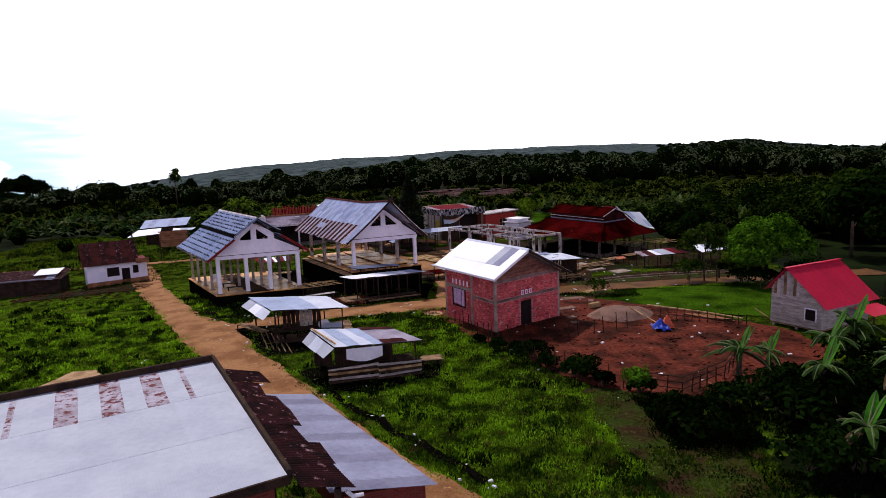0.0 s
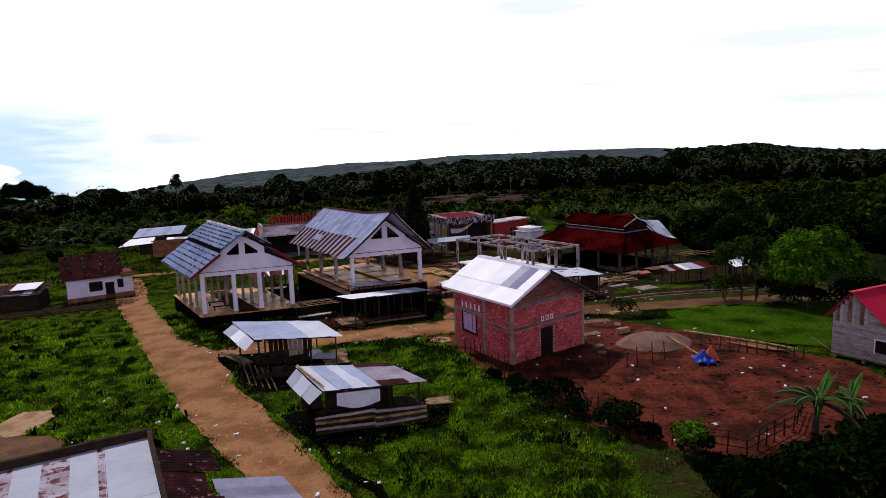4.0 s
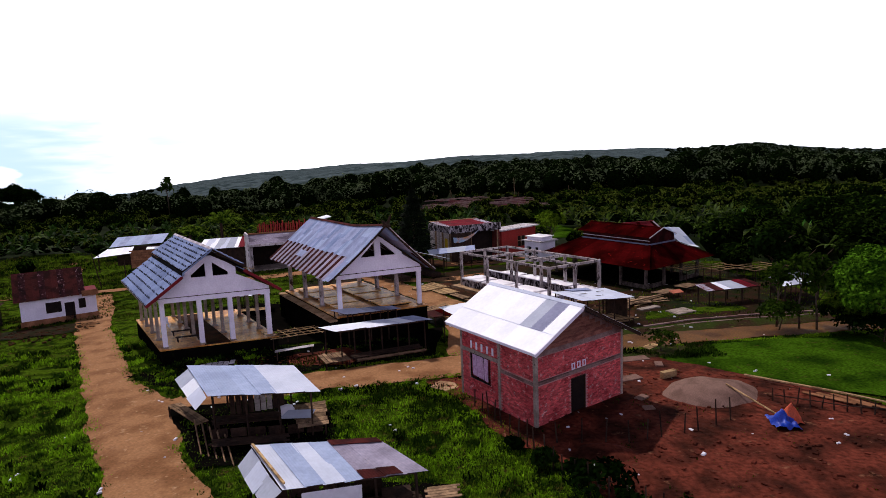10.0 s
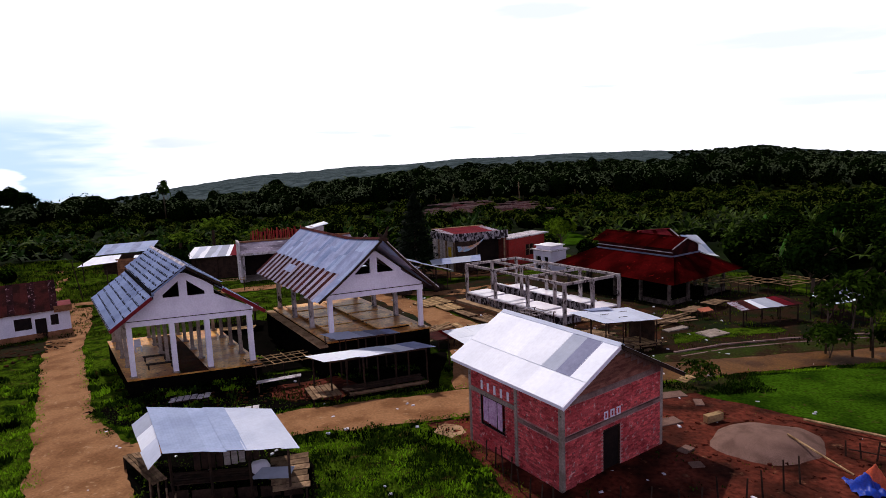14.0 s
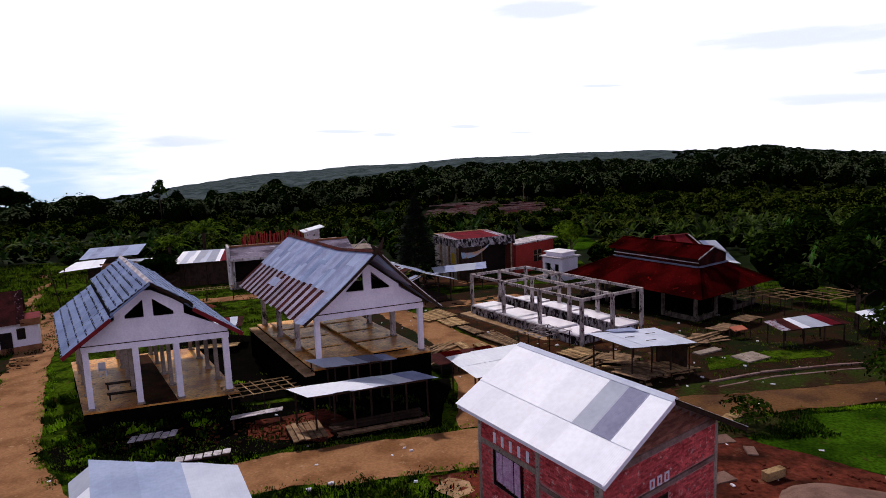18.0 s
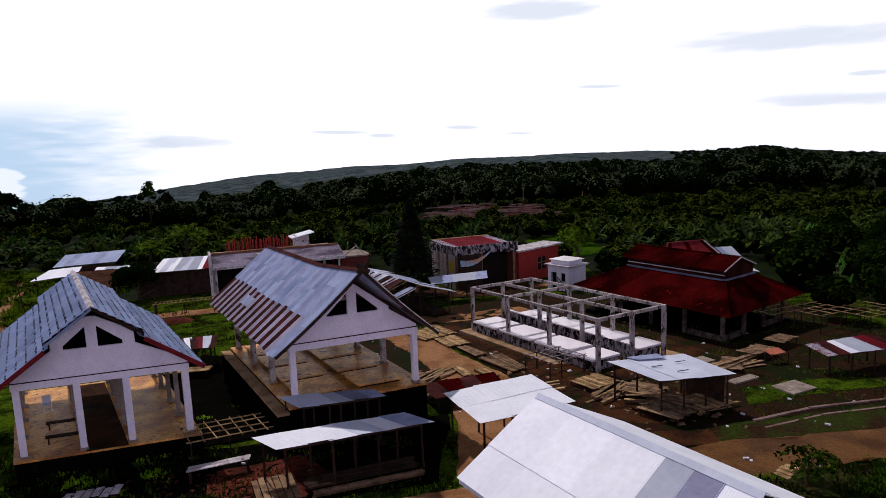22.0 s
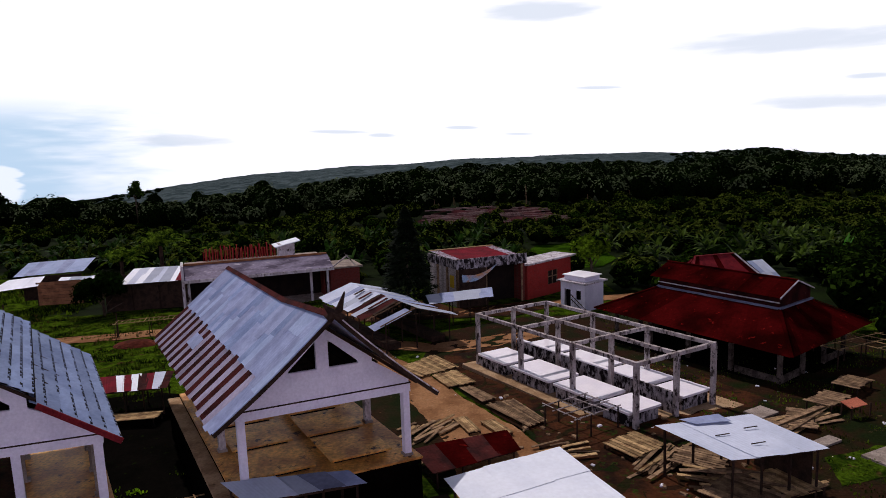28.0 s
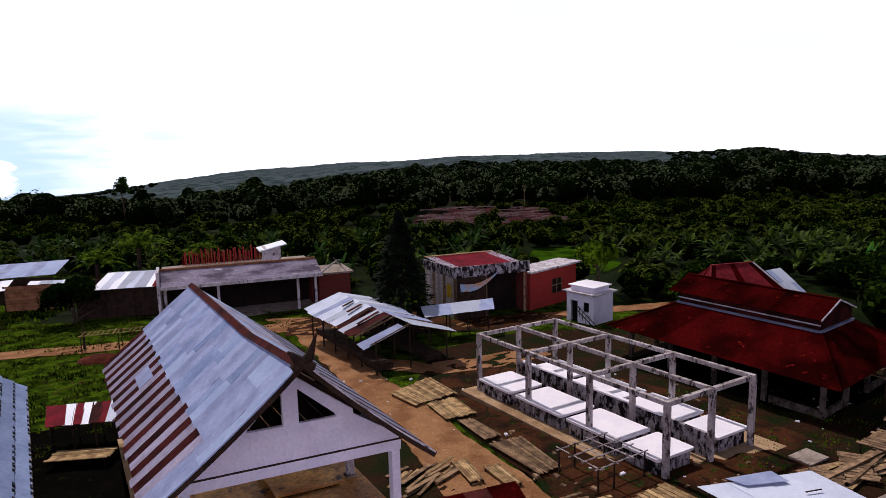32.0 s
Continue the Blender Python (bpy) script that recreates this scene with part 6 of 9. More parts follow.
def long_shop():
    T = frame_of((-32.2, 121.6), (16.2, 6.6), (-0.40, 0.916))
    z0, W, D = -2.85, 17.0, 9.0
    t = thing("long_shop", T(W / 2, D / 2, z0), "long old shop with a stained canopy and dark open front", "shop")
    part("floor", MB().box(T, -0.3, W + 0.3, -0.5, D, z0 - 0.4, z0 + 0.1), CONCRETE, t)
    part("wall", MB().box(T, 0, W, D - 0.2, D, z0, z0 + 4.8), OLDWHITE, t)
    part("wall", MB().box(T, 0, 0.2, 2.5, D - 0.2, z0, z0 + 4.8), OLDWHITE, t)
    part("wall", MB().box(T, W - 0.2, W, 2.5, D - 0.2, z0, z0 + 4.8), BRICKDARK, t)
    # the panel's dark colour paints the unlit depth of the shop
    part("shop_front", MB().box(T, 0.2, W - 0.2, 4.6, 4.75, z0 + 0.1, z0 + 4.0), DOORDARK, t, "dark panel standing for the unlit recessed shop front")
    for u in (0.0, 5.6, 14.6, W - 0.3):
        part("post", MB().box(T, u, u + 0.28, 0, 0.28, z0, z0 + 3.9), OLDWHITE, t)
    part("beam", MB().box(T, -0.1, W + 0.1, -0.04, 0.3, z0 + 3.9, z0 + 4.3), OLDWHITE, t)
    part("canopy_edge", MB().box(T, -0.42, W + 0.52, -0.96, -0.9, z0 + 4.02, z0 + 4.4), OLDWHITE, t, "stained white canopy edge")
    part("canopy", MB().slab([T(-0.4, -0.9, z0 + 4.3), T(W + 0.5, -0.9, z0 + 4.3), T(W + 0.5, 2.6, z0 + 5.6), T(-0.4, 2.6, z0 + 5.6)], 0.22), CANOPY, t, "sloping weathered grey canopy")
    part("parapet", MB().box(T, -0.4, W + 0.4, 2.6, 2.85, z0 + 4.3, z0 + 5.85), ORANGEWOOD, t, "brown parapet ledge")
    part("roof_slab", MB().box(T, -0.2, W + 0.2, 2.85, D, z0 + 4.9, z0 + 5.15), CONCRETE, t)
    part("end_pier", MB().box(T, -0.6, -0.3, -1.0, 3.0, z0, z0 + 6.1), OLDWHITE, t, "tall stained end pier")
    for k in range(44):
        u = 2.2 + k * 0.215 + 0.05 * math.sin(k * 2.7)
        part("brick_stub", MB().box(T, u, u + 0.11, D - 0.4 - 0.15 * (k % 3), D - 0.2, z0 + 5.15, z0 + 6.3 + 0.8 * rnd.random()), OLDBRICK if k % 3 else FADEDRED, t, "unfinished red brick upstand" if k == 0 else "")
    part("stair_hut", MB().box(T, 11.6, 13.6, 4.6, 7.2, z0 + 5.15, z0 + 7.1), OLDWHITE, t)
    part("stair_roof", MB().slab([T(11.0, 4.0, z0 + 6.9), T(14.3, 4.0, z0 + 7.6), T(14.3, 7.6, z0 + 7.6), T(11.0, 7.6, z0 + 6.9)], 0.12), TINNEW, t, "tilted pale roof over the stair hut")
    part("annex", MB().box(T, W + 0.3, W + 4.2, 0.5, 6.0, z0, z0 + 3.9), BRICKDARK, t, "red brick annex")
    part("annex_roof", MB().box(T, W + 0.1, W + 4.6, 0.2, 6.2, z0 + 3.9, z0 + 4.1), CONCRETE, t)
    part("brace", MB().beam(T(W + 0.6, 0.2, z0 + 4.2), T(W + 2.6, 0.2, z0 + 5.6), 0.16).beam(T(W + 3.6, 0.2, z0 + 4.2), T(W + 2.2, 0.2, z0 + 5.9), 0.12), PILLAR, t)
    b = thing("red_barrel", T(W + 1.0, -0.8, z0 + 0.1), "upright red drum by the shop", "drum")
    q = T(W + 1.0, -0.8, z0 + 0.1)
    part("drum", MB().tube([q, q + Vector((0, 0, 0.9))], [0.32, 0.32], 12), REDPLASTIC, b)


def west_sheds():
    # patched roof shed next to the shop
    t = thing("patched_shed", (-42, 127, -3), "low brick shed with a patched white and rust roof", "shed")
    grid_sheets([(-43.2, 126.4, 0.2), (-33.2, 127.4, 0.5), (-34.0, 131.5, 1.75), (-43.4, 131.0, 1.5)], 10, 1, [TINNEW, PALEZINC, TINNEW, TIN, PALEZINC, TIN, TINNEW, FADEDRED, TINNEW, TIN], t, seed=21)
    part("wall", MB().beam((-45.6, 127.4, -1.7), (-35, 128.6, -1.7), 0.2, 3.6), DARKWOOD, t)
    part("wall", MB().beam((-45.6, 131.0, -1.4), (-35, 131.4, -1.4), 0.2, 4.2), DARKWOOD, t)
    for x in (-45.4, -41.5, -38):
        part("post", MB().beam((x, 126.4, -3.1), (x, 126.4, 0.1), 0.14), DARKWOOD, t)
    u = thing("timber_hut", (-57, 132, -3.2), "orange timber hut with a long bluish zinc roof and white awning", "hut")
    grid_sheets([(-62.0, 133.5, 0.4), (-53.2, 135.4, 0.7), (-54.0, 140, 1.9), (-63, 138.5, 1.6)], 7, 1, [STEELBLUE, TINBLUE, STEELBLUE], u, seed=22)
    grid_sheets([(-61.5, 127.2, -0.6), (-56.6, 130.4, -0.4), (-57.5, 133.6, 0.4), (-61.8, 132.5, 0.2)], 3, 1, [TINNEW], u, seed=23)
    grid_sheets([(-54.4, 131.6, 0.05), (-47.6, 132.8, 0.05), (-47.8, 133.6, 0.35), (-54.6, 132.6, 0.35)], 5, 1, [TINNEW, TIN, PALEZINC], u, seed=24)
    for k in range(7):
        part("wall_board", MB().beam((-57.0, 131.0, -3.0 + k * 0.46), (-51.6, 132.2, -3.0 + k * 0.46), 0.05, 0.42), ORANGEWOOD, u)
    part("wall", MB().beam((-61.0, 134.0, -1.4), (-53.6, 135.8, -1.4), 0.2, 3.4), DARKWOOD, u)
    for x, y in ((-61, 128), (-57, 131), (-51.6, 132.3), (-46.8, 133.2)):
        part("post", MB().beam((x, y, -3.3), (x, y, 0), 0.13), DARKWOOD, u)


def brick_shops():
    T = frame_of((0.3, 117.2), (7.8, 3.3), (-3.2, 5.9))
    z0, W, D = -1.95, 8.4, 7.2
    t = thing("corner_shop", T(W / 2, D / 2, z0), "shabby shop with a grimy parapet and a raspberry-red roof", "shop")
    for k in range(12):
        part("wall_board", MB().box(T, -0.02 + 0.02 * (k % 2), 0.06, k * 0.6, k * 0.6 + 0.57, z0, z0 + 4.5), GREYWOOD if k % 4 else WOOD, t)
    part("wall", MB().box(T, 0.08, 3.4, 0.0, 0.15, z0, z0 + 4.5), DARKWOOD, t)
    part("wall", MB().box(T, 0.06, W, D - 0.2, D, z0, z0 + 4.5), BRICKDARK, t)
    part("wall", MB().box(T, W - 0.2, W, 0, D - 0.2, z0, z0 + 4.5), BRICKDARK, t)
    # unlit shop inside, painted as one dark panel
    part("shop_front", MB().box(T, 3.4, W - 0.2, 1.9, 2.0, z0, z0 + 4.4), DOORDARK, t, "dark panel standing for the unlit open shop front")
    for u in (3.4, W - 0.4):
        part("post", MB().box(T, u, u + 0.16, 0, 0.16, z0, z0 + 4.5), WOOD, t)
    part("parapet", MB().box(T, -0.25, W + 0.1, -0.3, -0.12, z0 + 4.5, z0 + 5.65), DRIPPED, t, "grimy black-streaked parapet")
    part("parapet", MB().box(T, -0.25, -0.07, -0.12, D, z0 + 4.5, z0 + 5.55), DRIPPED, t)
    for k in range(8):
        a, b = 0.0 + k * 1.05, 0.0 + (k + 1) * 1.05 + 0.04
        part("roof_sheet", MB().corr([T(a, 0, z0 + 5.25), T(b, 0, z0 + 5.25), T(b, 6.9, z0 + 5.75), T(a, 6.9, z0 + 5.75)], 5, 0.015), FADEDRED if 0 < k < 7 else PARTRUST, t, "faded red roof sheet")
    part("roof_edge", MB().beam(T(-0.1, 7.0, z0 + 5.8), T(W, 7.0, z0 + 5.8), 0.5, 0.06), APRON, t, "pale rear roof edge")
    part("notice", MB().box(T, -0.09, -0.04, 1.0, 1.9, z0 + 2.2, z0 + 3.6), material("yellow_board", (0.6, 0.42, 0.03), (0.5, 0.34, 0.02), 0.6, bump=0), t, "yellow notice board")
    cl = MB()
    for i in range(11):
        s = i / 10
        cl.v += [T(0.2 + 4.4 * s, -0.4, z0 + 3.9 + 0.9 * s - 0.5 * math.sin(math.pi * s)), T(0.2 + 3.8 * s, -0.55, z0 + 3.1 + 1.2 * s - 0.5 * math.sin(math.pi * s))]
    cl.v = [tuple(v) for v in cl.v]
    cl.f = [(2 * i, 2 * i + 1, 2 * i + 3, 2 * i + 2) for i in range(10)]
    part("tarpaulin", cl, material("pale_blue_tarpaulin", (0.35, 0.52, 0.68), (0.6, 0.3, 0.12), 0.6, scale=1.2, fine=9), t, "pale blue and orange tarpaulin strung under the eave")
    T2 = frame_of((8.4, 120.9), (6.0, 6.0), (-0.7, 0.7))
    s = thing("red_brick_shop", T2(4.5, 3, z0), "red brick shop with a flat pale-edged roof", "shop")
    z1, W2, D2 = -2.15, 8.8, 2.6
    part("wall", MB().box(T2, 0, 4.0, 0, 0.2, z1, z1 + 4.3).box(T2, 6.0, W2, 0, 0.2, z1, z1 + 4.3).box(T2, 4.0, 6.0, 0, 0.2, z1, z1 + 1.3).box(T2, 4.0, 6.0, 0, 0.2, z1 + 3.0, z1 + 4.3), OLDBRICK, s)
    for a in ((0, W2, D2 - 0.2, D2), (0, 0.2, 0.2, D2 - 0.2), (W2 - 0.2, W2, 0.2, D2 - 0.2)):
        part("wall", MB().box(T2, *a, z1, z1 + 4.3), OLDBRICK, s)
    w = part("window", MB().box(T2, 4.0, 4.12, 0.02, 0.18, z1 + 1.3, z1 + 3.0).box(T2, 5.88, 6.0, 0.02, 0.18, z1 + 1.3, z1 + 3.0).box(T2, 4.94, 5.06, 0.02, 0.18, z1 + 1.3, z1 + 3.0).box(T2, 4.12, 5.88, 0.02, 0.18, z1 + 2.2, z1 + 2.3), WOOD, s, "weathered window frame")
    part("pane", MB().box(T2, 4.1, 5.9, 0.1, 0.12, z1 + 1.3, z1 + 3.0), DOORDARK, w)
    part("roof", MB().box(T2, -0.4, W2 + 0.5, -0.5, D2 + 0.3, z1 + 4.3, z1 + 4.5), OLDWHITE, s)


def pump_house():
    T = frame_of((11.5, 116.2), (2.1, -2.6), (2.4, 2.1))
    z0, W, D = -1.85, 3.4, 3.2
    t = thing("pump_house", T(W / 2, D / 2, z0), "small white concrete pump house with a flat slab roof", "hut")
    part("wall", MB().box(T, 0, W, D - 0.15, D, z0 - 0.2, z0 + 3.0).box(T, 0, 0.15, 0, D - 0.15, z0 - 0.2, z0 + 3.0).box(T, W - 0.15, W, 0, D - 0.15, z0 - 0.2, z0 + 3.0), WHITE, t)
    part("wall", MB().box(T, 0.15, 0.5, 0, 0.15, z0 - 0.2, z0 + 3.0).box(T, 1.4, 2.1, 0, 0.15, z0 - 0.2, z0 + 3.0).box(T, 2.8, W - 0.15, 0, 0.15, z0 - 0.2, z0 + 3.0).box(T, 0.5, 1.4, 0, 0.15, z0 + 2.2, z0 + 3.0).box(T, 2.1, 2.8, 0, 0.15, z0 + 2.2, z0 + 3.0).box(T, 2.1, 2.8, 0, 0.15, z0 - 0.2, z0 + 1.2), WHITE, t, "white wall with a doorway and a window opening")
    # black lining added behind the openings to make them look unlit
    part("back_lining", MB().box(T, 0.4, 3.0, 0.5, 0.55, z0, z0 + 3.0), BLACKVOID, t)
    part("roof_slab", MB().box(T, -0.35, W + 0.35, -0.35, D + 0.35, z0 + 3.0, z0 + 3.15), OLDWHITE, t, "overhanging flat slab")
    part("tank_curb", MB().box(T, 0.3, W - 0.3, 0.3, D - 0.3, z0 + 3.15, z0 + 3.65), WHITE, t)
    part("tank_lid", MB().box(T, 0.1, W - 0.1, 0.1, D - 0.1, z0 + 3.65, z0 + 3.75), TILEWHITE, t, "white tank lid")
    for i in range(6):
        part("stair_rail", MB().beam(T(2.0 + 0.5 * i, -0.5 - 0.12 * i, z0 + 1.7 - 0.3 * i), T(2.0 + 0.5 * i, -0.5 - 0.12 * i, z0 + 0.8 - 0.3 * i), 0.05), DARKWOOD, t)
    part("stair_rail", MB().beam(T(1.8, -0.45, z0 + 1.8), T(5.2, -1.2, z0 + 0.1), 0.06).beam(T(1.8, -0.45, z0 + 1.3), T(5.2, -1.2, z0 - 0.3), 0.06), DARKWOOD, t)


def timber_house():
    T = frame_of((26.0, 53.5), (0.55, -0.83), (0.90, 0.43))     # u along the boarded gable, v back along the ridge
    z0, W, D, mid, zr = 0.3, 3.7, 5.6, 1.2, 4.6
    (uL, zL), (uR, zR) = (-0.35, 2.75), (W + 0.5, 1.95)
    top = lambda u: zL + (u - uL) * (zr - zL) / (mid - uL) if u < mid else zr - (u - mid) * (zr - zR) / (uR - mid)
    t = thing("timber_house", T(W / 2, D / 2, 0), "grey weatherboard stilt house with a bright red zinc roof", "house")
    for k in range(25):
        z = z0 + k * 0.16
        us = [u for u in np.linspace(0, W, 75) if top(u) - 0.1 > z + 0.155]
        if len(us) > 5:
            part("board", MB().box(T, us[0], us[-1], 0.015 * (k % 2), 0.05 + 0.015 * (k % 2), z, z + 0.15), GREYWOOD, t)
    for k in range(8):
        u = 0.2 + k * 0.24
        part("gable_board", MB().box(T, u, u + 0.2, -0.03, 0.0, 2.5, top(u + 0.1) - 0.12), GREYWOOD if k % 3 else WOOD, t)
    for a, h in (((0, 0.08, 0.07, D), 2.7), ((W - 0.08, W, 0.07, D), 2.2), ((0.08, W - 0.08, D - 0.08, D), 2.2)):
        part("wall", MB().box(T, *a, z0, h), GREYWOOD, t)
    part("window", MB().box(T, 2.6, 3.3, -0.04, 0.02, 0.9, 1.7), DOORDARK, t, "dark panel standing for the window opening")
    for bar in ((2.52, 2.6, 0.82, 1.78), (3.3, 3.38, 0.82, 1.78), (2.6, 3.3, 1.7, 1.78)):
        part("window_frame", MB().box(T, bar[0], bar[1], -0.05, 0.03, bar[2], bar[3]), WHITE, t)
    for u in np.linspace(0.1, W - 0.2, 3):
        for v in np.linspace(0.1, D - 0.2, 3):
            part("stilt", MB().box(T, u, u + 0.15, v, v + 0.15, -0.1, z0 - 0.12), CONCRETE, t)
    part("floor", MB().box(T, 0, W, 0, D, z0 - 0.12, z0), WOOD, t)
    for ue, ze in ((uL, zL), (uR, zR)):
        for k in range(8):
            va, vb = -0.35 + k * 0.79, -0.35 + (k + 1) * 0.79 + 0.03
            part("roof_sheet", MB().corr([T(ue, va, ze), T(ue, vb, ze), T(mid, vb, zr), T(mid, va, zr)], 5, 0.018), REDROOF, t)
    part("ridge_cap", MB().beam(T(mid, -0.36, zr + 0.03), T(mid, 6.0, zr + 0.03), 0.3, 0.03), REDROOF, t)
    part("porch_roof", MB().corr([T(W + 0.6, 2.6, 1.75), T(W + 0.6, 5.4, 1.75), T(W + 2.0, 5.4, 1.35), T(W + 2.0, 2.6, 1.35)], 8, 0.02), REDROOF, t)
    for v in (2.8, 5.2):
        part("porch_post", MB().box(T, W + 1.8, W + 1.9, v, v + 0.1, -0.1, 1.36), DARKWOOD, t)
    part("prop", MB().beam(T(-1.5, 0.3, 0.9), T(-0.05, 0.2, 0.3), 0.07), PALEWOOD, t, "pale leaning pole")


def rear_hall():
    """Red hipped building behind the meeting hall, and the zinc lean-to at its east end."""
    z0, ze, zr = -1.9, -0.5, 2.85
    t = thing("rear_hall", (30.5, 119.5, z0), "red-roofed hall with white hip capping behind trees", "hall")
    E = [(25.2, 114.6), (35.4, 117.4), (34.6, 124.4), (24.4, 123.0)]
    R0, R1 = (27.2, 119.1), (32.3, 120.6)
    quads = ((E[0], E[1], R1, R0), (E[1], E[2], R1, R1), (E[2], E[3], R0, R1), (E[3], E[0], R0, R0))
    V = lambda p, z: Vector((p[0], p[1], z))
    f = lambda a, b, s: tuple(a[j] + (b[j] - a[j]) * s for j in (0, 1))
    for q in quads:
        n = 9
        for k in range(n):
            s0, s1 = k / n, (k + 1) / n
            part("roof_sheet", MB().corr([V(f(q[0], q[1], s0), ze), V(f(q[0], q[1], s1), ze), V(f(q[3], q[2], s1), zr), V(f(q[3], q[2], s0), zr)], 4, 0.02), FASCIA if k % 4 else MAROON, t)
    part("ridge_cap", MB().beam(V(R0, zr + 0.06), V(R1, zr + 0.06), 0.25, 0.08), FASCIA, t)
    part("hip_cap", MB().beam(V(R1, zr + 0.05), V(E[1], ze + 0.05), 0.3, 0.07), OLDWHITE, t, "white hip capping")
    part("hip_cap", MB().beam(V(R0, zr + 0.05), V(E[0], ze + 0.05), 0.2, 0.07), FASCIA, t)
    c = (30.0, 119.8)
    for a, b in zip(E, E[1:] + E[:1]):
        a, b = f(a, c, 0.12), f(b, c, 0.12)
        part("wall", MB().beam(V(a, (z0 + ze) / 2 - 0.2), V(b, (z0 + ze) / 2 - 0.2), 0.15, ze - z0), OLDWHITE, t)
    b = thing("zinc_lean_to", (37.5, 122.5, g(37.5, 122.5)), "lean-to with a bright blue-white zinc roof", "shed")
    P = [Vector(q) for q in ((36.5, 119.6, -0.75), (39.7, 122.0, -1.55), (38.8, 127.0, 0.85), (34.0, 121.2, 1.75))]
    grid_sheets(P, 3, 2, [PALEZINC, STEELBLUE, PALEZINC], b, seed=41)
    part("eave_sheet", MB().slab([(36.9, 119.2, -0.95), (40.2, 121.6, -1.75), (39.7, 122.2, -1.45), (36.4, 119.8, -0.7)], 0.03), TINNEW, b, "bright white lower roof strip")
    for q in P:
        part("post", MB().beam((q.x, q.y, min(g(q.x, q.y) - 0.1, q.z - 1.0)), (q.x, q.y, q.z - 0.05), 0.12), DARKWOOD, b)


rear_hall()
white_cottage()
long_shop()
west_sheds()
brick_shops()
pump_house()
timber_house()


def row_stall():
    """Long gabled stall with loose, patched roof sheets along the market lane."""
    T = frame_of((-6.1, 99.9), (0.86, 0.50), (-0.54, 0.84))
    z0, W, D = -1.5, 6.4, 14.0
    t = thing("market_stall", T(W / 2, D / 2, z0), "long timber stall with loose overlapping zinc sheets", "market stall", "market stalls")
    mid, ze, zr = 3.0, 1.0, 2.2
    r = random.Random(8)
    left = [None, TINBLUE, None, RUST, TIN, RUST, PALEZINC, TIN, PALEZINC, TINBLUE, PALEZINC, PALEZINC]
    for side, ue in ((-1, -0.5), (1, W + 0.5)):
        for k in range(12):
            m = left[k] if side < 0 else r.choice([TIN, TINBLUE, PALEZINC, TIN])
            if m is None:
                continue
            va, vb = -0.4 + k * 1.2, -0.4 + (k + 1) * 1.2 + 0.1
            j, drop = r.uniform(-0.2, 0.2), (0.5 if side < 0 and k == 1 else 0.0)
            part("roof_sheet", MB().corr([T(ue + j, va, ze - drop - 0.02), T(ue + j, vb, ze - drop + r.uniform(-0.1, 0.12)), T(mid, vb, zr - drop + 0.02), T(mid, va, zr - drop)], 6, 0.015), m, t)
    for k in range(5):
        v = 2.5 + 1.7 * k
        part("loose_strip", MB().slab([T(0.2 + 0.3 * k, v, ze + 0.45 + 0.12 * k), T(2.6, v + 0.3, zr + 0.06), T(2.6, v + 0.7, zr + 0.06), T(0.2 + 0.3 * k, v + 0.4, ze + 0.45 + 0.12 * k)], 0.02), RUST if k % 2 else DARKWOOD, t, "loose dark strip lying on the roof")
    for v in np.linspace(0.1, D - 0.2, 6):
        for u, zt in ((0.1, ze + 0.2), (mid, zr - 0.1), (W - 0.1, ze + 0.2)):
            q = T(u, v, 0)
            part("post", MB().beam((q.x, q.y, g(q.x, q.y) - 0.1), (q.x, q.y, zt), 0.12), DARKWOOD if u else WOOD, t)
        part("rafter", MB().beam(T(-0.4, v, ze - 0.02), T(mid, v, zr - 0.06), 0.07, 0.1).beam(T(W + 0.4, v, ze - 0.02), T(mid, v, zr - 0.06), 0.07, 0.1), WOOD, t)
    part("counter", MB().box(T, 0.3, 1.6, 0.4, D - 0.5, z0 + 0.2, z0 + 0.7), DARKWOOD, t)
    part("counter", MB().box(T, 4.6, 6.0, 0.4, D - 0.5, z0 + 0.2, z0 + 0.7), DARKWOOD, t)
    simple_stall("market_stall", [(-2.6, 108.6, 0.75), (3.6, 111.0, 0.75), (3.7, 114.0, 1.1), (-3.2, 111.6, 1.0)], 5, 1, [TIN, TINBLUE, TIN], "small stall with a bluish zinc roof before the shops", 31)


row_stall()


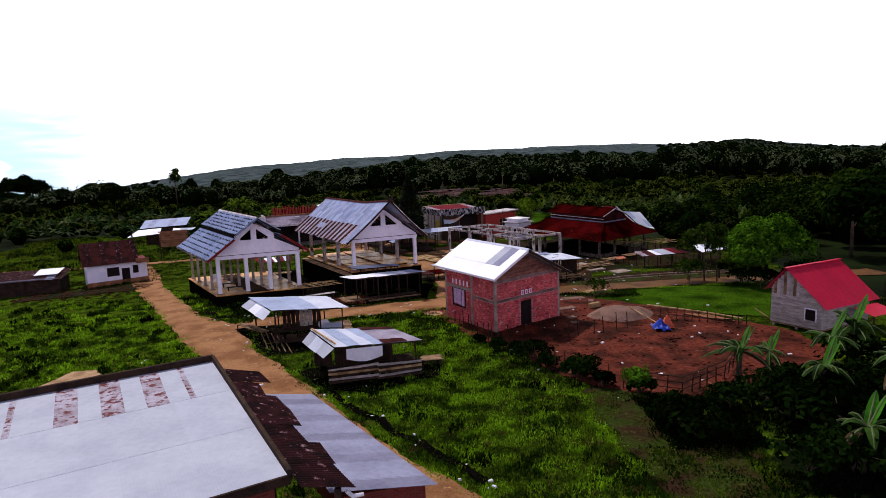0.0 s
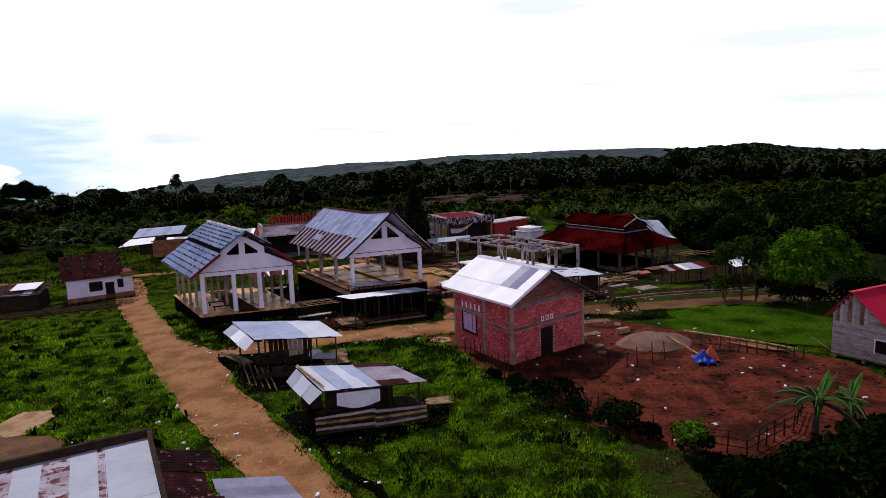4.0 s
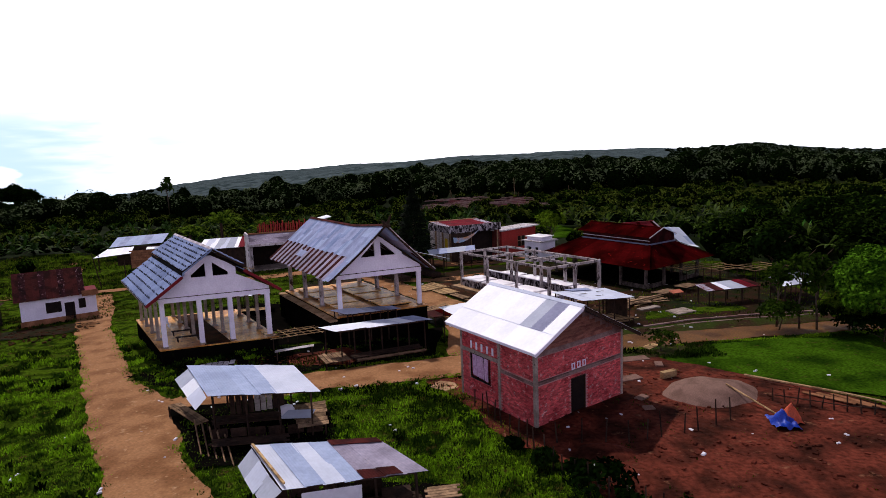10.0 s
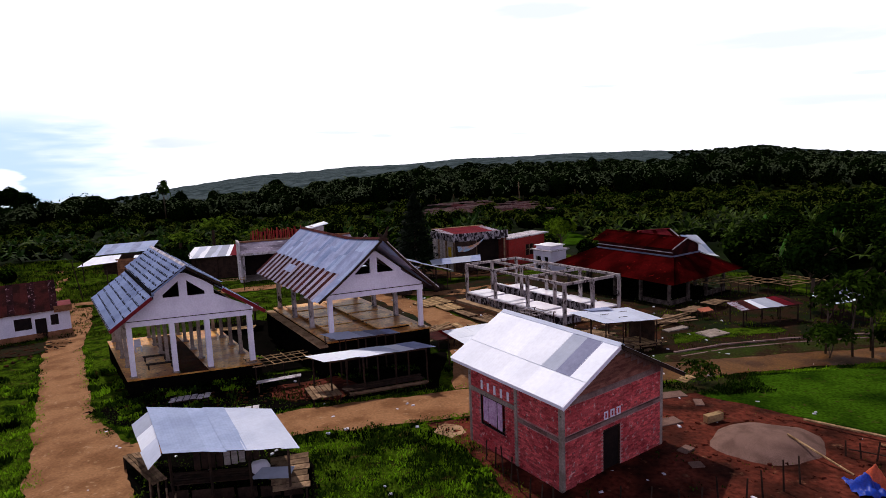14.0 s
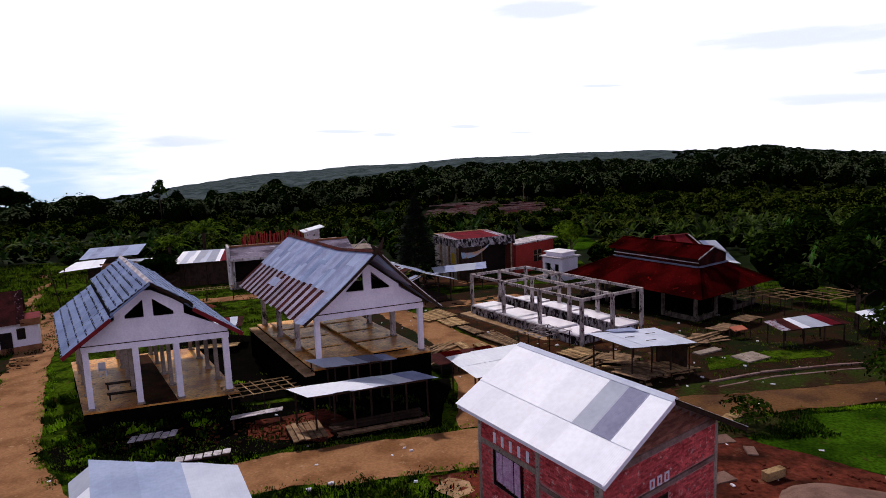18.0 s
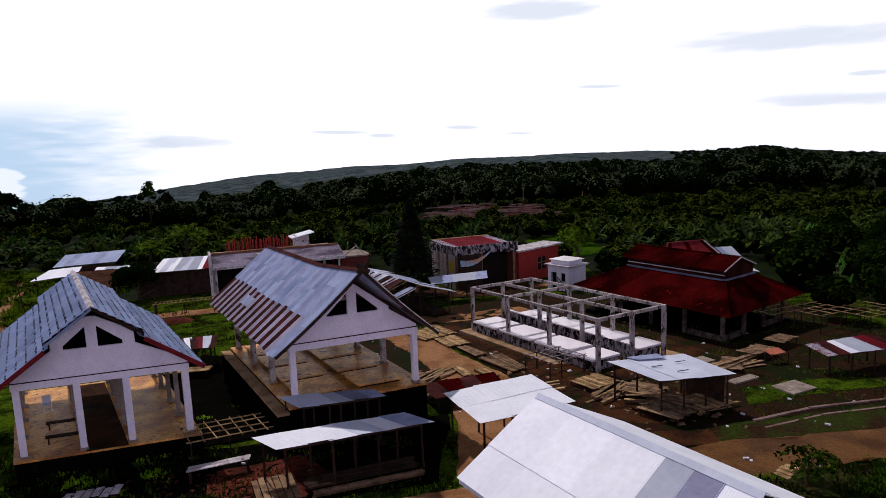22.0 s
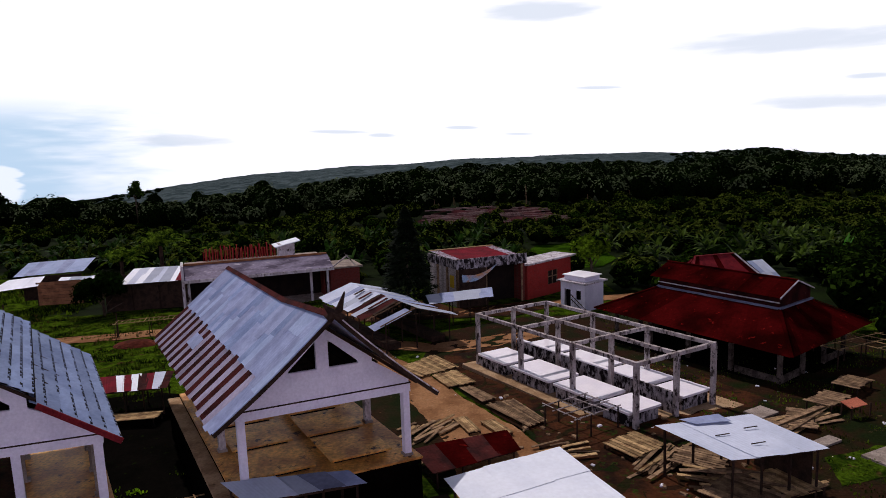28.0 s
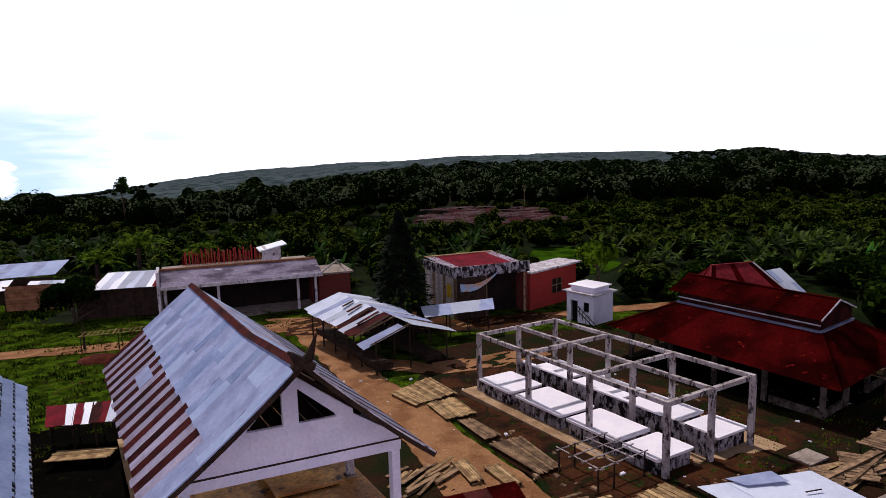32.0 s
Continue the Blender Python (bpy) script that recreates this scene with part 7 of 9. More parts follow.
# ---- vegetation ----
def leaf_cloud(rng, n, centre, radii, size, lumps=7, flat=0.5, reach=0.62):
    """Leaf clumps on a lumpy crown: arrays of quads. Each quad is bent along its middle."""
    lum = rng.normal(size=(lumps, 3))
    lum /= np.linalg.norm(lum, axis=1)[:, None]
    lum[:, 2] = np.abs(lum[:, 2]) * 0.9 - 0.15
    lr = rng.uniform(0.38, 0.62, lumps)
    pick = rng.integers(0, lumps, n)
    d = rng.normal(size=(n, 3))
    d /= np.linalg.norm(d, axis=1)[:, None]
    d[:, 2] = np.where(d[:, 2] < -0.3, -d[:, 2], d[:, 2])
    pos = lum[pick] * reach + d * lr[pick][:, None] * rng.uniform(0.75, 1.05, n)[:, None]
    pos = pos * radii + centre
    nrm = d + rng.normal(size=(n, 3)) * 0.5 + np.array([0, 0, flat])
    nrm /= np.linalg.norm(nrm, axis=1)[:, None]
    a = np.cross(nrm, rng.normal(size=(n, 3)))
    a /= np.linalg.norm(a, axis=1)[:, None] + 1e-9
    b = np.cross(nrm, a)
    s = size * rng.uniform(0.6, 1.3, n)[:, None]
    dip = nrm * s * 0.35
    v = np.stack([pos - a * s, pos - b * s * 0.55 - dip * 0.3, pos + a * s - dip, pos + b * s * 0.55 - dip * 0.3], 1)
    return v.reshape(-1, 3)


def from_quads(name, v, mat):
    me = bpy.data.meshes.new(name)
    n = len(v) // 4
    me.vertices.add(4 * n)
    me.vertices.foreach_set("co", np.ascontiguousarray(v, dtype=np.float32).ravel())
    me.loops.add(4 * n)
    me.loops.foreach_set("vertex_index", np.arange(4 * n, dtype=np.int32))
    me.polygons.add(n)
    me.polygons.foreach_set("loop_start", np.arange(0, 4 * n, 4, dtype=np.int32))
    me.polygons.foreach_set("loop_total", np.full(n, 4, dtype=np.int32))
    me.materials.append(mat)
    me.update(calc_edges=True)
    return me


def tree(name, x, y, h, r, mat, label, seed, n=1500, size=0.35, trunk=0.22, low=0.35, category="tree", group=""):
    rng = np.random.default_rng(seed)
    z = g(x, y)
    t = thing(name, (x, y, z - 0.1), label, category, group)
    rs = random.Random(seed)
    tops = []
    mb = MB().tube([(x, y, z - 0.2), (x + rs.uniform(-.2, .2), y + rs.uniform(-.2, .2), z + h * 0.35), (x + rs.uniform(-.4, .4), y, z + h * 0.75)], [trunk, trunk * 0.8, trunk * 0.3], 8)
    for k in range(6):
        a = k * 1.05 + rs.random()
        zz = z + h * (low + 0.08 * k)
        mb.tube([(x, y, zz), (x + math.cos(a) * r * 0.4, y + math.sin(a) * r * 0.4, zz + h * 0.12), (x + math.cos(a) * r * 0.75, y + math.sin(a) * r * 0.75, zz + h * 0.2)], [trunk * 0.5, trunk * 0.3, trunk * 0.12], 5)
    part("trunk", mb, BARK, t, smooth=True)
    v = leaf_cloud(rng, n, np.array([0, 0, h * (0.5 + low / 2)]), np.array([r, r, h * (1 - low) / 2 * 1.15]), size, lumps=12)
    ob = new("crown", from_quads("crown", v, mat))
    ob.parent = t
    return t


def conifer(x, y, h, r):
    t = thing("conifer", (x, y, g(x, y) - 0.1), "tall narrow dark evergreen tree", "tree")
    z = g(x, y)
    part("trunk", MB().tube([(x, y, z - 0.2), (x, y, z + h * 0.95)], [0.25, 0.04], 8), BARK, t)
    rng = np.random.default_rng(4)
    n = 5200
    s = rng.uniform(0.03, 1.0, n) ** 0.8
    rad = r * (1 - s) ** 0.75 * rng.uniform(0.55, 1.08, n) * (1 + 0.18 * np.sin(s * 60))
    a = rng.uniform(0, 2 * np.pi, n)
    pos = np.stack([rad * np.cos(a), rad * np.sin(a), 0.4 + s * (h - 0.4)], 1)
    out = np.stack([np.cos(a), np.sin(a), rng.uniform(-0.6, 0.3, n)], 1)
    side = np.stack([-np.sin(a), np.cos(a), rng.uniform(-0.4, 0.4, n)], 1)
    L, W = 0.42 * (1.2 - s)[:, None] + 0.1, 0.16
    v = np.stack([pos - out * L * 0.5, pos + side * W, pos + out * L, pos - side * W], 1).reshape(-1, 3)
    ob = new("crown", from_quads("crown", v, CONIFER))
    ob.parent = t


def frond(mb, base, direc, length, width, droop, n=8, fold=0.12):
    """A leaf blade arching out from base."""
    d = Vector(direc).normalized()
    s = d.cross(Vector((0, 0, 1))).normalized()
    k = len(mb.v)
    for i in range(n + 1):
        q = i / n
        c = Vector(base) + d * length * q - Vector((0, 0, droop * q * q * length))
        w = width * math.sin(math.pi * min(1.0, 0.12 + q * 0.86)) ** 0.7 * (1 if q < 0.97 else 0.3)
        mb.v += [tuple(c - s * w - Vector((0, 0, fold * w * 2))), tuple(c), tuple(c + s * w - Vector((0, 0, fold * w * 2)))]
    for i in range(n):
        q = k + 3 * i
        mb.f += [(q, q + 1, q + 4, q + 3), (q + 1, q + 2, q + 5, q + 4)]


def banana(x, y, h, seed, label="banana plant with broad torn green leaves", group="banana plants", leaves=13, leafmat=BANANALEAF):
    rs = random.Random(seed)
    z = g(x, y)
    t = thing("banana_plant", (x, y, z - 0.05), label, "banana plant", group)
    part("stem", MB().tube([(x, y, z - 0.1), (x, y, z + h * 0.35), (x + 0.1, y, z + h * 0.6)], [0.2, 0.15, 0.09], 8), BARK, t, smooth=True)
    for i in range(leaves):
        a = i * 2.4 + rs.random()
        up = rs.choice([2.4, 1.6, 1.2, 0.9, 0.6, 0.3])
        L = h * rs.uniform(0.42, 0.62)
        mb = MB()
        droop = 0.1 if i in (0, 5) else rs.uniform(0.55, 1.05)
        up = 2.6 if i in (0, 5) else min(up, 1.6)
        base, d = Vector((x + 0.1, y, z + h * 0.58)), Vector((math.cos(a), math.sin(a), up)).normalized()
        frond(mb, base, d, L, L * 0.12, droop, 10)
        leaf = part("leaf", mb, YOUNGLEAF if i in (0, 5) else (leafmat if up > 0.3 or i % 2 else DRYLEAF), t, "upright fresh green leaf" if i in (0, 5) else "")
        spine = [tuple(base + d * L * q - Vector((0, 0, droop * q * q * L - 0.02))) for q in (0, 0.25, 0.5, 0.75, 0.95)]
        part("midrib", MB().tube(spine, [0.05, 0.045, 0.04, 0.03, 0.02], 5), RIB, leaf)
    return t


def palm(x, y, h, seed, R=4.8):
    rs = random.Random(seed)
    z = g(x, y)
    t = thing("oil_palm", (x, y, z - 0.1), "feathery yellow-green palm behind the sheds", "palm", "palms behind the sheds")
    part("trunk", MB().tube([(x, y, z - 0.2), (x, y, z + h)], [0.34, 0.24], 8), DARKWOOD, t)
    mb = MB()
    for i in range(30):
        a, up = i * 2.399, 0.25 + 3.0 * rs.random()
        d = Vector((math.cos(a), math.sin(a), up)).normalized()
        side = d.cross(Vector((0, 0, 1))).normalized()
        n, RR = 20, R * rs.uniform(0.85, 1.2)
        pts = [Vector((x, y, z + h)) + d * RR * q - Vector((0, 0, 0.62 * RR * q ** 2.3)) for q in (k / n for k in range(n + 1))]
        mb.tube([tuple(p) for p in pts[::4]], [0.07, 0.06, 0.05, 0.04, 0.03, 0.02], 4)
        for k in range(2, n + 1):
            q = k / n
            for sg in (-1, 1):
                L = 0.62 * math.sin(math.pi * (0.12 + 0.82 * q)) + 0.1
                tip = pts[k] + side * sg * L * 0.8 + d * 0.3 - Vector((0, 0, 0.75 * L))
                e = (pts[k] - pts[k - 1]) * 0.36
                j = len(mb.v)
                mb.v += [tuple(pts[k] - e), tuple(pts[k] + e), tuple(tip + e * 0.3), tuple(tip - e * 0.3)]
                mb.f.append((j, j + 1, j + 2, j + 3))
    part("crown", mb, PALMLEAF, t)


conifer(-5.2, 114.6, 12.0, 3.3)
tree("round_tree", 33.4, 68.4, 7.0, 3.8, LEAFBRIGHT, "round bright green broadleaf tree at the lawn's edge", 1, 15000, 0.15, low=0.0)
# shrubs added in the shaded leaf colour as the tree's dark underside
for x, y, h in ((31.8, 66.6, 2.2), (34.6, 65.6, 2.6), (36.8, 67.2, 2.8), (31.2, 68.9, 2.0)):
    tree("bush", x, y, h, h * 0.8, LEAFSHADE, "shrub coloured near-black as the shadow under the round tree", int(x * 90), 900, 0.16, 0.05, 0.0, "shrub", "shrubs under the round tree")
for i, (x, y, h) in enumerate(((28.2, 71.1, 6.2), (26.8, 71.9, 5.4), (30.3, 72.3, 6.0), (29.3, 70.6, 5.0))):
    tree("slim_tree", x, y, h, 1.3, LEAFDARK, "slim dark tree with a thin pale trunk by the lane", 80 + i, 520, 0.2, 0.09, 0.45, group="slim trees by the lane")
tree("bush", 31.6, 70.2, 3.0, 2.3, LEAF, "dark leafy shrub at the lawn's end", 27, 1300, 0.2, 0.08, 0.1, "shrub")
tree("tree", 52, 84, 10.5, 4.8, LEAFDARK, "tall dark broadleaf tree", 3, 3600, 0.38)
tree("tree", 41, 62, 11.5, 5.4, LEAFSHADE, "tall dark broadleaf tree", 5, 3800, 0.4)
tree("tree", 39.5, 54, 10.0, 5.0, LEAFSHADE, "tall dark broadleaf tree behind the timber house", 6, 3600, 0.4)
tree("tree", 33.5, 85.5, 6.5, 2.6, LEAFSHADE, "dark tree behind the stalls", 7, 1800, 0.34)
tree("tree", 17.5, 128.0, 6.6, 3.2, LEAF, "leafy tree behind the pump house", 9, 1800, 0.34)
tree("tree", -68, 92, 8, 4.5, LEAFDARK, "dark tree behind the white cottage", 10, 2200, 0.42)
tree("tree", -44.6, 125.0, 5.6, 3.0, LEAFSHADE, "dark bushy tree beside the patched shed", 11, 3200, 0.3, 0.2, 0.05)
tree("tree", -107, 257, 15.5, 2.5, LEAFDARK, "tall lone tree standing over the far woods", 71, 420, 0.55, 0.25, 0.4)
for i, (x, y, h) in enumerate(((-216, 318.6, 2.5), (-211.5, 321.4, 4.0), (-206.5, 324, 1.0))):
    tree("tree", x, y, (h - land(x, y)) / 1.1, 6.5, LEAFSHADE, "tall dark tree rising over the far woods", 310 + i, 3600, 0.7, 0.4, 0.0)
    tree("tree", x - 3, y - 14, (h - 3 - land(x, y)) / 1.9, 8.5, LEAFSHADE, "dark broad tree at the foot of the far woods", 320 + i, 3600, 0.7, 0.4, 0.0)
zd = land(134.0, 371.0)
dead = thing("dead_tree", (134.0, 371.0, zd), "tall bare pale trunk standing over the woods", "tree")
part("trunk", MB().tube([(134.0, 371.0, zd - 0.5), (134.2, 371.0, zd + 9.0), (134.5, 371.0, 3.5)], [0.55, 0.45, 0.28], 8), WHITE, dead)
tree("bush", 15.6, 66.3, 1.8, 1.3, LEAFDARK, "small leafy shrub beside the lane", 21, 420, 0.14, 0.05, 0.1, "shrub")
tree("bush", 26.5, 71.0, 2.6, 1.7, LEAFDARK, "leafy shrub beside the lane", 22, 600, 0.18, 0.06, 0.1, "shrub")
tree("bush", 11.6, 40.2, 1.9, 0.9, LEAFBRIGHT, "bright leafy shrub at the fence", 23, 420, 0.13, 0.05, 0.15, "shrub")
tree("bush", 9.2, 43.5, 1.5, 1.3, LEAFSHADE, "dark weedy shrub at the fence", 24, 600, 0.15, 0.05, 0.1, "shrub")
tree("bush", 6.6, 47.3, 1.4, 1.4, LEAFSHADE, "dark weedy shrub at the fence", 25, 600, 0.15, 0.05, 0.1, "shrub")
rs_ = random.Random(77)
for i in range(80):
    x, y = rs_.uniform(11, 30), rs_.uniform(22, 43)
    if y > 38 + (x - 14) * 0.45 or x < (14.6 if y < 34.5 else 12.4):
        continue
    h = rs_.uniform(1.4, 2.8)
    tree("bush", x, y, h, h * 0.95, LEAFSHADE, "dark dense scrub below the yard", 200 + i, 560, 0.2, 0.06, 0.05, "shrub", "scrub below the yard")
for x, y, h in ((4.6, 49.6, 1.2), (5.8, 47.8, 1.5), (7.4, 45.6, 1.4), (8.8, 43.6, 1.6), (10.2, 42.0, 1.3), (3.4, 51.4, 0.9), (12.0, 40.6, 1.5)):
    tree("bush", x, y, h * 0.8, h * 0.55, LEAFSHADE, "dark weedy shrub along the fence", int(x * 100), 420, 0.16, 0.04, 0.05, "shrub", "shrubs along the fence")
for i, (x, y, h) in enumerate(((17.5, 40.6, 4.1), (20.8, 38.3, 3.5), (18.6, 31.6, 3.3), (23.6, 42.3, 4.0), (24.8, 38.0, 4.2), (26.0, 44.0, 4.4), (20.0, 42.3, 2.8))):
    banana(x, y, h, 40 + i)
for i, (x, y, h) in enumerate(((49.0, 127.5, 5.4), (47.0, 125.0, 3.6), (41.5, 107.0, 3.4), (43.5, 110.5, 4.2), (46.8, 108.0, 4.4), (49.3, 109.0, 4.8), (52.5, 117.0, 4.6), (44.5, 118.0, 3.6), (38.5, 101.0, 3.0))):
    banana(x, y, h, 120 + i, "banana plant coloured as sunlit at the edge of the woods", "banana plants behind the hall", 9, GROVELEAF)
for i, (x, y, h) in enumerate(((-42.6, 137.4, 7.4), (-49.2, 138.6, 5.4), (-37.0, 145.0, 5.4))):
    palm(x, y, h, 60 + i, 5.2 - 0.6 * i)


def forest():
    """The woods behind the village: three kinds of crowns, placed by chance where nothing else stands."""
    rng = np.random.default_rng(11)
    def field(count, ylo, yhi, spread):
        out = []
        while len(out) < count:
            y = ylo * (yhi / ylo) ** rng.random() if ylo > 0 else rng.uniform(ylo, yhi)
            x = rng.uniform(-spread, spread) * (y + 40)
            out.append((x, y))
        return out
    def clear(x, y):
        if y < (134 + 0.10 * x if x < 20 else 111) and -66 < x < 30 + max(0.0, (y - 66) * 0.14):
            return False
        if (abs(x + 42.6) < 6 and y < 144) or (abs(x + 49.2) < 5 and y < 145):
            return False
        if y < 95 and 0 < x < 54 + (y - 84) * 0.3 and (y < 84 or x > 34):
            return False
        if y < 58 and x < 38:
            return False
        if 28 < x < 45 and 104 < y < 131:
            return False
        if abs(x - 0.361 * y) < 5 and 325 < y < 380:
            return False
        if 12 < x < 26 and 138 < y < 168:
            return False
        if -8 < x < 28 and 196 < y < 250 and rng.random() < 0.93:
            return False
        if -98 < x < -54 and 100 < y < 160 and rng.random() < 0.97:
            return False
        if -90 < x < -66 and y < 140 and rng.random() < 0.8:
            return False
        return True
    height = land
    cores = [[], [], 0]
    ring = [(math.cos(a), math.sin(a)) for a in (2 * math.pi * k / 7 for k in range(7))]
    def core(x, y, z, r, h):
        """A lumpy inner crown, near-black to paint the shade among leaves, so that the foliage is not seen through."""
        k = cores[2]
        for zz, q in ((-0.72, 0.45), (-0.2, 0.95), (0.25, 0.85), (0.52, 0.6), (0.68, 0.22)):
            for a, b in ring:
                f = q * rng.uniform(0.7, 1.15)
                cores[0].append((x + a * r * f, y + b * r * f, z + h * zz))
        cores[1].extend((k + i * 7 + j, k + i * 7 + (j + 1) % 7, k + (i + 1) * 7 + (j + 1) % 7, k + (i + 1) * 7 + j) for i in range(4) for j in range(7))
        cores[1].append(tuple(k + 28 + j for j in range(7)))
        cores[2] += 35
    for name, mat, pts, n, lo, hi, wide, size, label in (
        ("side_wood", LEAFWOOD, [(rng.uniform(33, 150), rng.uniform(50, 128)) for _ in range(470)] + [(rng.uniform(-150, -72), rng.uniform(70, 150)) for _ in range(260)], 330, 4.0, 8.0, 0.5, 0.27, "dense dark broadleaf thicket"),
        ("undergrowth", LEAFDARK, field(1700, 112, 250, 0.95), 130, 2.0, 4.2, 0.66, 0.27, "dark tangled undergrowth"),
        ("plantation", PLANTATION, field(2300, 126, 262, 0.95), 150, 2.0, 4.0, 0.75, 0.34, "low plantation shrubs with sunlit green tops"),
        ("near_wood", PLANTATION, field(800, 150, 300, 0.9), 150, 3.0, 6.0, 0.55, 0.30, "mixed green trees behind the village"),
        ("far_wood", LEAFFAR, field(2300, 246, 620, 0.95), 150, 7.0, 13.0, 0.44, 0.50, "tall olive-green forest trees, paled by painted haze"),
        ("distant_wood", LEAFHAZE, field(1500, 560, 1150, 0.98), 90, 7.0, 12.0, 0.5, 1.0, "distant forest with haze painted into its colour"),
        ("farthest_wood", LEAFHAZE, field(1500, 900, 2600, 1.0), 50, 9.0, 14.0, 0.9, 1.9, "distant forest with haze painted into its colour"),
    ):
        vs = []
        for x, y in pts:
            if not clear(x, y) or (y > 1150 and -0.46 < x / y < 0.34):
                continue
            if name == "plantation" and not (x > 4 or rng.random() < 0.08) or (name == "plantation" and x > 26 and y < 168):
                continue
            h = rng.uniform(lo, hi) * (1.0 + 0.3 * max(-1, min(1, 2.2 * nz(x, y, 0.02, 2))))
            r = h * wide * rng.uniform(0.8, 1.2)
            if 246 < y < 620 and rng.random() < 0.07:
                h, r = h * 1.25, r * 0.9
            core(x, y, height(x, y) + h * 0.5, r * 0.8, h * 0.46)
            if y > 620:
                r *= 0.75
            vs.append(leaf_cloud(rng, n, np.array([x, y, height(x, y) + h * 0.52]), np.array([r, r, h * 0.45]), size * rng.uniform(0.8, 1.2), 8, 0.7 if name != "plantation" else 1.4, 0.55 if y < 246 else 0.42))
        ob = new(name, from_quads(name, np.concatenate(vs), mat))
        tagged(ob, label, "woods", kind="stuff")
    # pale trunks at the forest's edge
    trunks = MB()
    for _ in range(70):
        x, y = rng.uniform(-10, 95), rng.uniform(250, 290)
        z, h = height(x, y), rng.uniform(4, 8)
        trunks.tube([(x, y, z), (x + rng.uniform(-.4, .4), y, z + h)], [0.2, 0.1], 4)
    tagged(link("pale_trunks", trunks, WOOD), "slender pale trunks at the forest's edge", "woods", kind="stuff")
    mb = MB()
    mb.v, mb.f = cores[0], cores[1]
    tagged(link("crown_shade", mb, CORE, True), "near-black lumps painted as the shade inside the crowns", "woods", kind="stuff")


forest()


def groves():
    """Banana and palm fronds standing out of the undergrowth behind the village."""
    rng = random.Random(17)
    near, far, dim = MB(), MB(), MB()
    for _ in range(620):
        q = rng.random()
        if q < 0.4:
            x, y = rng.uniform(24, 85), rng.uniform(100, 165)
            if x < 45 and y < 131:
                continue
        elif q < 0.8:
            x, y = rng.uniform(-75, 10), rng.uniform(138, 190)
            if x < -54 and y < 160:
                continue
        else:
            x, y = rng.uniform(-120, -60), rng.uniform(150, 200)
        z, h = land(x, y), rng.uniform(2.8, 5.4)
        # western fronds mostly take the dark copy, as if in shade
        mb = near if x > 12 else (dim if rng.random() < 0.82 else far)
        for i in range(8):
            a, up = i * 2.4 + rng.random(), rng.choice([2.4, 1.6, 1.0, 0.5, 0.2])
            L = h * rng.uniform(0.45, 0.65)
            frond(mb, (x, y, z + h * 0.6), (math.cos(a), math.sin(a), up), L, L * 0.13, 0.25 if up > 1 else 0.6, 4)
    tagged(link("banana_grove", near, GROVELEAF), "scattered banana fronds rising from dark undergrowth", "woods", kind="stuff")
    tagged(link("shaded_grove", dim, BANANALEAF), "fronds coloured dark as the shade of the woods", "woods", kind="stuff")
    tagged(link("palm_grove", far, GROVELEAF), "green palm fronds rising from dark undergrowth", "woods", kind="stuff")


groves()


def ridge():
    """Wooded ridges on the skyline."""
    for k, (dist, a0, a1, top, seed) in enumerate(((1500, -25, 19, 9.0, 9), (2900, -31, 60, 16.0, 5))):
        mb = MB()
        n = 260
        for i in range(n + 1):
            az = a0 + (a1 - a0) * i / n
            a = radians(az)
            e = min(1.0, 5 * i / n, 5 * (n - i) / n) if k < 1 else min(1.0, 8 * i / n)
            x, y = math.sin(a) * dist, 30 + math.cos(a) * dist
            h = land(x, y) + e * (11.0 + top * (0.5 + 0.5 * noise.noise(Vector((i * 0.05, seed, 0))) + 0.2 * noise.noise(Vector((i * 0.4, seed, 2))) + 0.1 * noise.noise(Vector((i * 1.7, seed, 4)))))
            h -= 16.0 * max(0.0, min(1.0, (az - 17) / 4)) if k else 0.0
            mb.v += [(x * 0.9, y * 0.9, land(x * 0.9, y * 0.9) - 3), (x, y, h), (x * 1.1, y * 1.1, land(x, y) - 30)]
        for i in range(n):
            q = 3 * i
            mb.f += [(q, q + 3, q + 4, q + 1), (q + 1, q + 4, q + 5, q + 2)]
        tagged(link("backdrop_ridge", mb, HAZEHILL, True), "low wooded ridge on the horizon, painted bluish with haze", "ridge", kind="structure")


ridge()


# ---- loose things: yard of the brick house ----
def stake_fence(name, pts, step, h, label, rails=0, lean=0.12):
    t = thing(name, (pts[0][0], pts[0][1], g(*pts[0])), label, "fence")
    r = random.Random(len(pts) * 7 + int(h * 10))
    for a, b in zip(pts, pts[1:]):
        L = math.hypot(b[0] - a[0], b[1] - a[1])
        n = max(1, int(L / step))
        for k in range(n):
            s = (k + r.uniform(-0.15, 0.15)) / n
            x, y = a[0] + (b[0] - a[0]) * s, a[1] + (b[1] - a[1]) * s
            hh = h * r.uniform(0.75, 1.15)
            part("stake", MB().tube([(x, y, g(x, y) - 0.15), (x + r.uniform(-lean, lean), y + r.uniform(-lean, lean), g(x, y) + hh)], [0.045, 0.035], 5), DARKWOOD, t)
        for q in range(rails):
            z = h * (0.4 + 0.35 * q)
            part("rail", MB().tube([(a[0], a[1], g(*a) + z), (b[0], b[1], g(*b) + z + r.uniform(-0.05, 0.05))], [0.035, 0.03], 5), DARKWOOD, t)
    return t


stake_fence("stake_fence", [(1.6, 56.8), (4.0, 51.5), (5.6, 47.6), (8.4, 44.4), (11.2, 41.6)], 0.75, 1.35, "rough dark stake fence along the red yard")
stake_fence("stake_fence", [(5.6, 51.8), (9.0, 51.6), (13.0, 52.6), (16.0, 54.2)], 0.95, 1.3, "rough dark stake fence across the yard")
